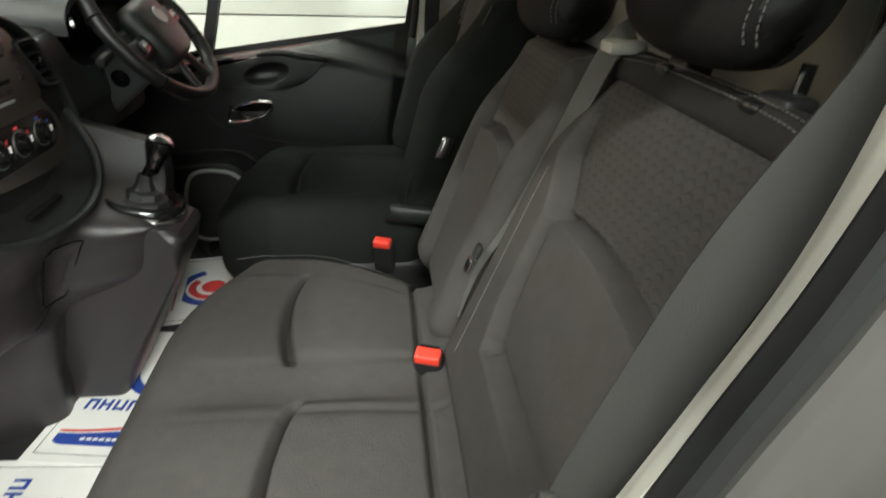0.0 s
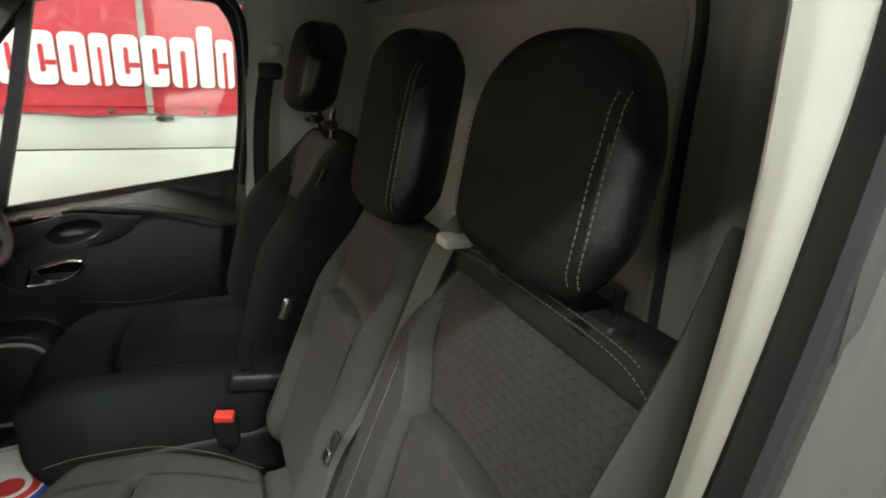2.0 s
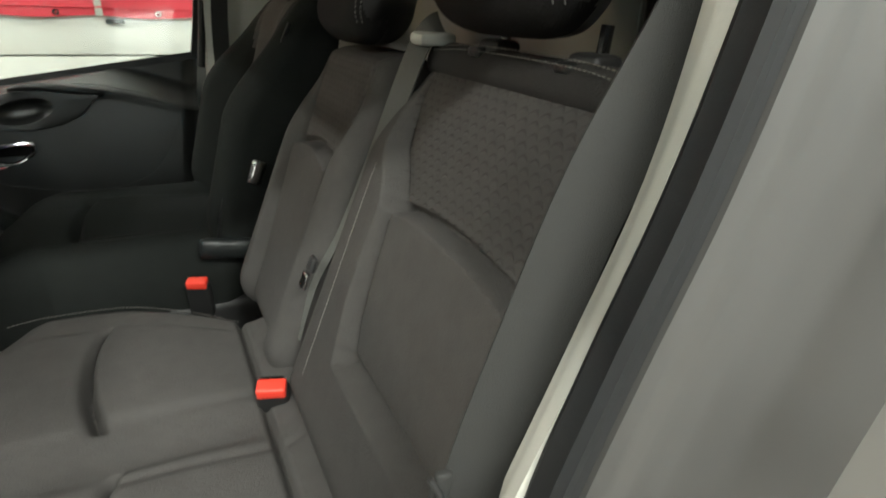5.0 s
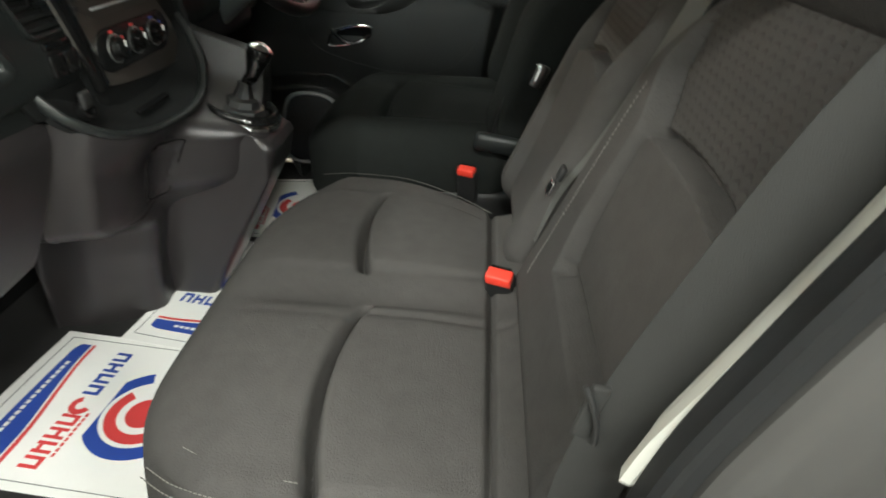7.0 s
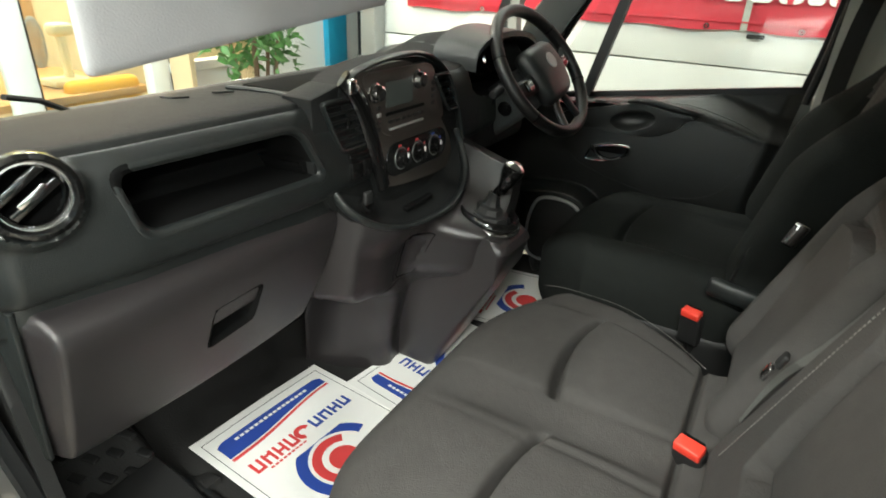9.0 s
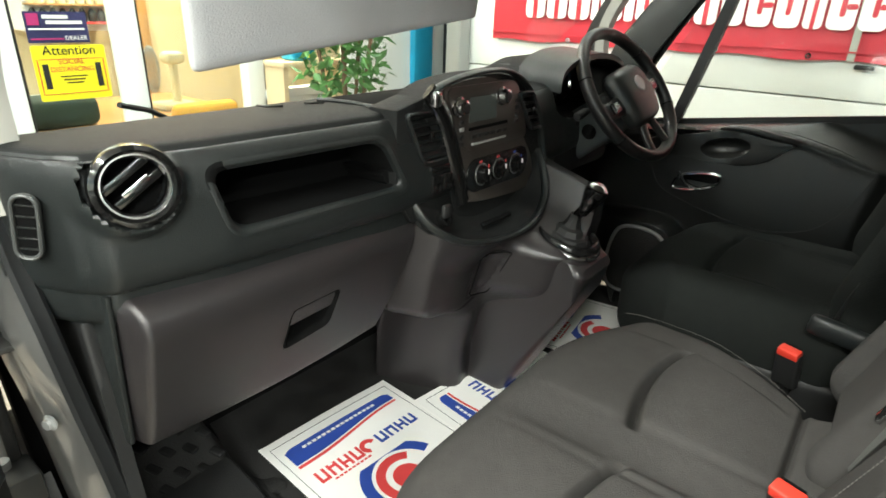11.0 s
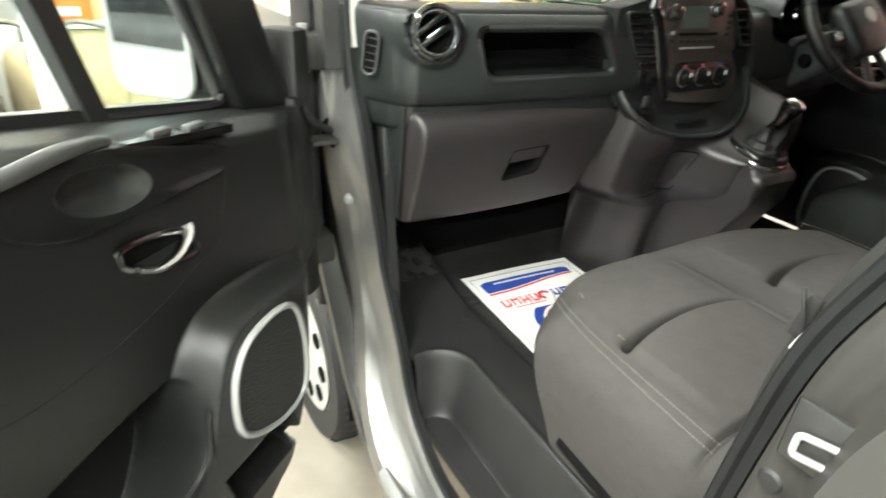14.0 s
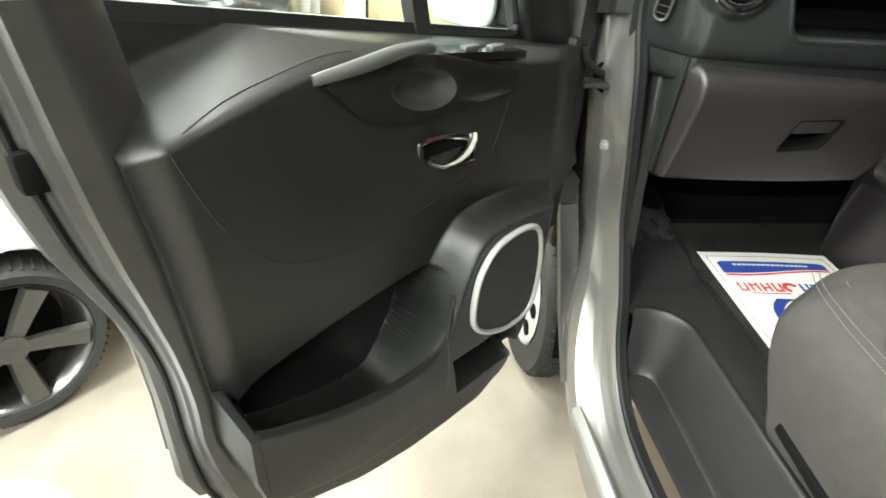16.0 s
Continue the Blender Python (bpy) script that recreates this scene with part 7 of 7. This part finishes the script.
def buckle(name, x, y, z, tilt=0, yaw=0):
    b = thing(name, "black seat belt buckle with red release button", "buckle", (x, y, z), "seat belt buckles")
    P = pose(x, y, z, 0, tilt, yaw)
    part("housing", soft((0.0125, 0.024, 0.042), 0.007, P @ pose(0, 0, -0.045), (6, 8, 10)), M_BLACK, b)
    part("button", soft((0.0120, 0.0205, 0.009), 0.0035, P @ pose(-0.004, 0, -0.002), (6, 8, 5)), M_RED, b, "red release button")
    part("slot", soft((0.0022, 0.0165, 0.002), 0.0019, P @ pose(0.0085, 0, 0.0065), (3, 6, 3)), M_VOID, b)
    part("stalk", tube([P @ Vector((0, 0, -0.08)), P @ Vector((0.012, 0, -0.12))], 0.010, 8, up=(0, 1, 0)), M_BLACK, b)
    return b


buckle("belt_buckle", -0.045, -0.352, 0.934, -14, 72)
buckle("belt_buckle", -0.112, 0.134, 0.888, -10, 72)

# driver seat


def drive_cushion(q):
    x, y, z = q.x - 0.265, q.y + 0.430, q.z + 0.815
    top = step(0.83, 0.92, z)
    a = abs(y - 0.43)
    z += top * (0.024 * step(0.13, 0.19, a) * step(0.285, 0.22, a) - 0.030 * step(-0.42, -0.56, x) - 0.012 * step(0.20, 0.27, a))
    k = (y - 0.43) / 0.15
    d = x + 0.338 - 0.02 * k * k
    on = step(1.12, 0.95, abs(k))
    z -= top * on * 0.020 * math.exp(-(d / (0.012 if d < 0 else 0.005)) ** 2)
    z += top * on * 0.012 * step(0, 0.016, d) * step(0.24, 0.08, d)
    z -= top * 0.008 * math.exp(-((a - 0.155) / 0.005) ** 2) * step(-0.36, -0.32, x)
    # round front corners in plan, sides bulging a little
    x += 0.13 * step(0.06, 0.27, a) ** 2 * step(-0.30, -0.55, x)
    y = 0.43 + (y - 0.43) * (1 + 0.03 * math.sin(math.pi * max(0, min(1, (z - 0.69) / 0.25))))
    return Vector((x, y, z))


ds = thing("driver_seat", "cloth driver seat with side bolsters, cloth darkened as shade", "seat", (-0.25, 0.43, FLOOR))
part("cushion", soft((0.275, 0.260, 0.125), 0.070, None, (130, 130, 18), drive_cushion), M_CLOTH_SHADE, ds)
part("base", box(-0.46, 0.0, 0.20, 0.66, FLOOR, 0.70, 0.02), M_BLACK, ds)
part("side_cover", soft((0.20, 0.02, 0.06), 0.019, pose(-0.13, 0.178, 0.76), (12, 5, 8)), M_BLACK, ds)
part("recliner_lever", soft((0.075, 0.014, 0.022), 0.013, pose(-0.025, 0.150, 0.945, 0, 8, 0), (10, 5, 6)), M_DASH, ds, "dark plastic recliner lever")


def drive_back(q):
    x, y, z = q.x + 0.055, q.y, q.z + 0.30
    a = abs(y)
    if q.x < 0:
        tall = step(0.56, 0.30, z) * step(-0.12, 0.10, z)
        x -= 0.100 * math.sin(math.pi / 2 * step(0.120, 0.225, a)) * tall
        x += 0.014 * math.exp(-((a - 0.138) / 0.006) ** 2) * step(0.54, 0.48, z)
        x += 0.012 * step(0.12, 0.0, a)
        d = z - 0.40 + 0.045 * (a / 0.1) ** 2
        on = step(0.138, 0.125, a)
        x += on * 0.012 * math.exp(-((d - 0.003) / 0.006) ** 2)
        x -= on * 0.012 * step(0.003, -0.012, d)
        x += 0.03 * step(0.50, 0.62, z)
    y *= 1 - 0.26 * step(0.34, 0.60, z) + 0.04 * math.sin(math.pi * max(0, min(1, z / 0.45)))
    return Vector((x, y, z))


BD = backrest_pose(0.430, 0.005, 0.89, 14.5)
ob = part("backrest", soft((0.060, 0.265, 0.30), 0.05, BD, (18, 130, 140), drive_back), M_CLOTH_SHADE, ds)
two_tone(ob, M_QUILT, lambda c: abs(c.y - 0.43) < 0.13 and (BD.inverted() @ c).z > 0.40 and (BD.inverted() @ c).x < 0.03)
bl = smooth_line([BD @ Vector((-0.002, -0.200, 0.52)), BD @ Vector((-0.040, -0.240, 0.36)), BD @ Vector((-0.080, -0.258, 0.2)), BD @ Vector((-0.080, -0.262, 0.06))], 8)
part("piping", tube(bl, 0.004, 6, up=(0, 1, 0)), M_VINYL, ds)
bl = smooth_line([BD @ Vector((0.03, -0.200, 0.52)), BD @ Vector((0.02, -0.252, 0.36)), BD @ Vector((0.0, -0.268, 0.15))], 10)
part("stitching", stitches(bl, lift=(0, -0.002, 0)), M_THREAD, ds)
headrest(ds, 0.165, 0.430, 1.605, (0.055, 0.130, 0.105), lean=4, foot=[(0.175, 0.35, 1.478), (0.175, 0.51, 1.478)])
part("release_catch", soft((0.016, 0.012, 0.028), 0.008, pose(0.03, 0.160, 1.105, 0, 20, 0), (6, 5, 8)), M_CHROME, ds, "chrome release catch")

# ---- belts ----
mb = thing("middle_belt", "grey seat belt across the middle backrest", "seat belt", (0.1, -0.32, 1.1))
web = [(-0.021, -0.0012), (0.021, -0.0012), (0.021, 0.0012), (-0.021, 0.0012)]
part("webbing", sweep(smooth_line([(0.205, -0.352, 1.415), (0.180, -0.345, 1.396), (0.128, -0.330, 1.26), (0.075, -0.316, 1.14), (0.035, -0.305, 1.06), (0.006, -0.300, 0.97)], 8), web, up=(-0.9, -0.25, 0.36), scale=lambda t: 1.0 - 0.62 * step(0.30, 0.65, t)), M_BELT, mb)
part("tongue", soft((0.004, 0.010, 0.012), 0.003, pose(0.018, -0.316, 1.072, 0, 20, 0), (5, 4, 8)), M_CHROME, mb, "steel buckle tongue")
part("tongue_grip", soft((0.004, 0.010, 0.012), 0.0035, pose(0.031, -0.313, 1.094, 0, 20, 0), (5, 5, 8)), M_BLACK, mb)
pb = thing("passenger_belt", "dark seat belt hanging by the lock pillar", "seat belt", (0.08, -0.8, 1.0))
wide = [(-0.024, -0.0012), (0.024, -0.0012), (0.024, 0.0012), (-0.024, 0.0012)]
part("webbing", sweep(smooth_line([(0.186, -0.800, 1.53), (0.154, -0.802, 1.45), (0.099, -0.803, 1.35), (0.060, -0.804, 1.25), (0.026, -0.805, 1.15), (0.006, -0.805, 1.05), (0.002, -0.804, 0.95), (0.006, -0.80, 0.84)], 8), wide, up=(-0.35, -0.9, 0)), M_BELTD, pb)
part("webbing_return", sweep(smooth_line([(0.196, -0.797, 1.53), (0.178, -0.798, 1.44), (0.133, -0.798, 1.32), (0.095, -0.798, 1.20), (0.066, -0.798, 1.08), (0.055, -0.798, 0.84)], 8), wide, up=(0.25, -0.95, 0)), M_BELTD, pb)
part("top_guide", soft((0.010, 0.012, 0.022), 0.009, pose(0.196, -0.802, 1.545, 0, 20, 0), (6, 6, 10)), M_BLACK, pb)
part("tongue", soft((0.007, 0.0035, 0.026), 0.003, pose(-0.003, -0.800, 1.130, 0, 10, 0), (6, 5, 12)), M_BELTD, pb)
part("tongue_plate", tube(smooth_line([(-0.012, -0.806, 1.160), (-0.005, -0.809, 1.145), (0.001, -0.809, 1.125), (0.003, -0.808, 1.106)], 6), 0.0024, 8, up=(0, 1, 0)), M_BLACK, pb, "black belt tongue edge")

# ---- paper floor mats ----


def paper_mat(m, w, h, seed):
    r = random.Random(seed)
    t = thing("paper_mat", "white paper floor mat with blue and red print", "floor mat", m=m, group="paper floor mats")
    ph = r.uniform(0, 6)
    lift = lambda x, y: 0.004 + 0.003 * math.sin(9 * x + ph) * math.sin(7 * y) + 0.010 * max(0, abs(x) / w * 2 - 0.86)
    part("sheet", sheet(lambda a, b: (w * (a - 0.5), h * (b - 0.5), lift(w * (a - 0.5), h * (b - 0.5))), 24, 24, lambda p: p + Vector((0, 0, -0.0012))), M_PAPER, t)

    def ink(name, x0, x1, y0, y1, mat, bend=0.0, over=0.0):
        n = 14
        part(name, sheet(lambda a, b: (x0 + (x1 - x0) * a, y0 + (y1 - y0) * b + bend * math.sin(math.pi * a), lift(x0 + (x1 - x0) * a, y0 + (y1 - y0) * b) + 0.0009 + over), n, 3, lambda p: p + Vector((0, 0, -0.0005))), mat, t, smooth=0)

    def wedge(name, low, high, mat, over):
        """A printed band between two curves across the sheet."""
        def at(a, b):
            x = w * (-0.41 + 0.82 * a)
            y = h * (low(a) + (high(a) - low(a)) * b)
            return (x, y, lift(x, y) + over)
        part(name, sheet(at, 30, 4, lambda p: p + Vector((0, 0, -0.0005))), mat, t, smooth=0)

    wave = lambda a: 0.262 + 0.060 * step(0.15, 0.95, a)
    wedge("blue_band", wave, lambda a: 0.392 - 0.02 * step(0.05, 0.0, a) - 0.02 * step(0.95, 1.0, a), M_BLUE, 0.0009)
    wedge("red_line", lambda a: wave(a) - 0.030 + 0.006 * a, lambda a: wave(a) - 0.010, M_PRED, 0.0009)
    for k in range(16):
        ink("print_bar", -w * 0.30 + k * w * 0.036, -w * 0.30 + k * w * 0.036 + w * 0.026, h * 0.345, h * 0.362, M_PAPER, 0.0, 0.0006)
    for x0, tone, y0, y1 in ((0.385, M_BLUE, 0.085, 0.160), (-0.065, M_PRED, 0.075, 0.160)):
        for k in range(4):
            a = w * (x0 - 0.083 * k)
            ink("print_bar", a - w * 0.070, a - w * 0.052, h * y0, h * y1, tone)
            ink("print_bar", a - w * 0.022, a - w * 0.004, h * y0, h * y1, tone)
            ink("print_bar", a - w * 0.052, a - w * 0.022, h * (y0 + 0.027 * (k % 3)), h * (y0 + 0.027 * (k % 3) + 0.018), tone)
    for k in range(9):
        ink("print_bar", w * (-0.05 - 0.030 * k) - w * 0.022, w * (-0.05 - 0.030 * k), h * 0.050, h * 0.062, M_PRED)

    def swirl(name, cx, cy, r0, r1, a0, a1, mat):
        part(name, sheet(lambda a, b: (lambda q, ang: (cx + q * math.cos(ang), cy + q * math.sin(ang), lift(cx, cy) + 0.0016))(r0 + (r1 - r0) * b + 0.0 * a, radians(a0 + (a1 - a0) * a)), 30, 2, lambda p: p + Vector((0, 0, -0.0005))), mat, t, smooth=0)

    swirl("swirl", -w * 0.01, h * 0.115, 0.010, 0.022, 20, 250, M_PRED)
    swirl("swirl", 0, -h * 0.18, h * 0.185, h * 0.245, 20, 250, M_BLUE)
    swirl("swirl", 0, -h * 0.18, h * 0.115, h * 0.165, 50, 300, M_PRED)
    swirl("swirl", 0, -h * 0.18, 0.0, h * 0.080, 0, 360, M_PRED)
    for s in (-1, 1):
        ink("border", s * w * 0.455 - 0.0006, s * w * 0.455 + 0.0006, -h * 0.45, h * 0.45, M_INK)
    ink("border", -w * 0.455, w * 0.455, h * 0.448, h * 0.451, M_INK)
    return t


paper_mat(pose(-0.765, -0.375, FLOOR - 0.001, 0, 0, 86), 0.375, 0.43, 3)
paper_mat(pose(-0.625, 0.000, FLOOR + 0.007, 0, 0, 172), 0.375, 0.43, 5)
paper_mat(pose(-0.70, 0.46, FLOOR - 0.001, 0, 0, 98), 0.375, 0.43, 8)
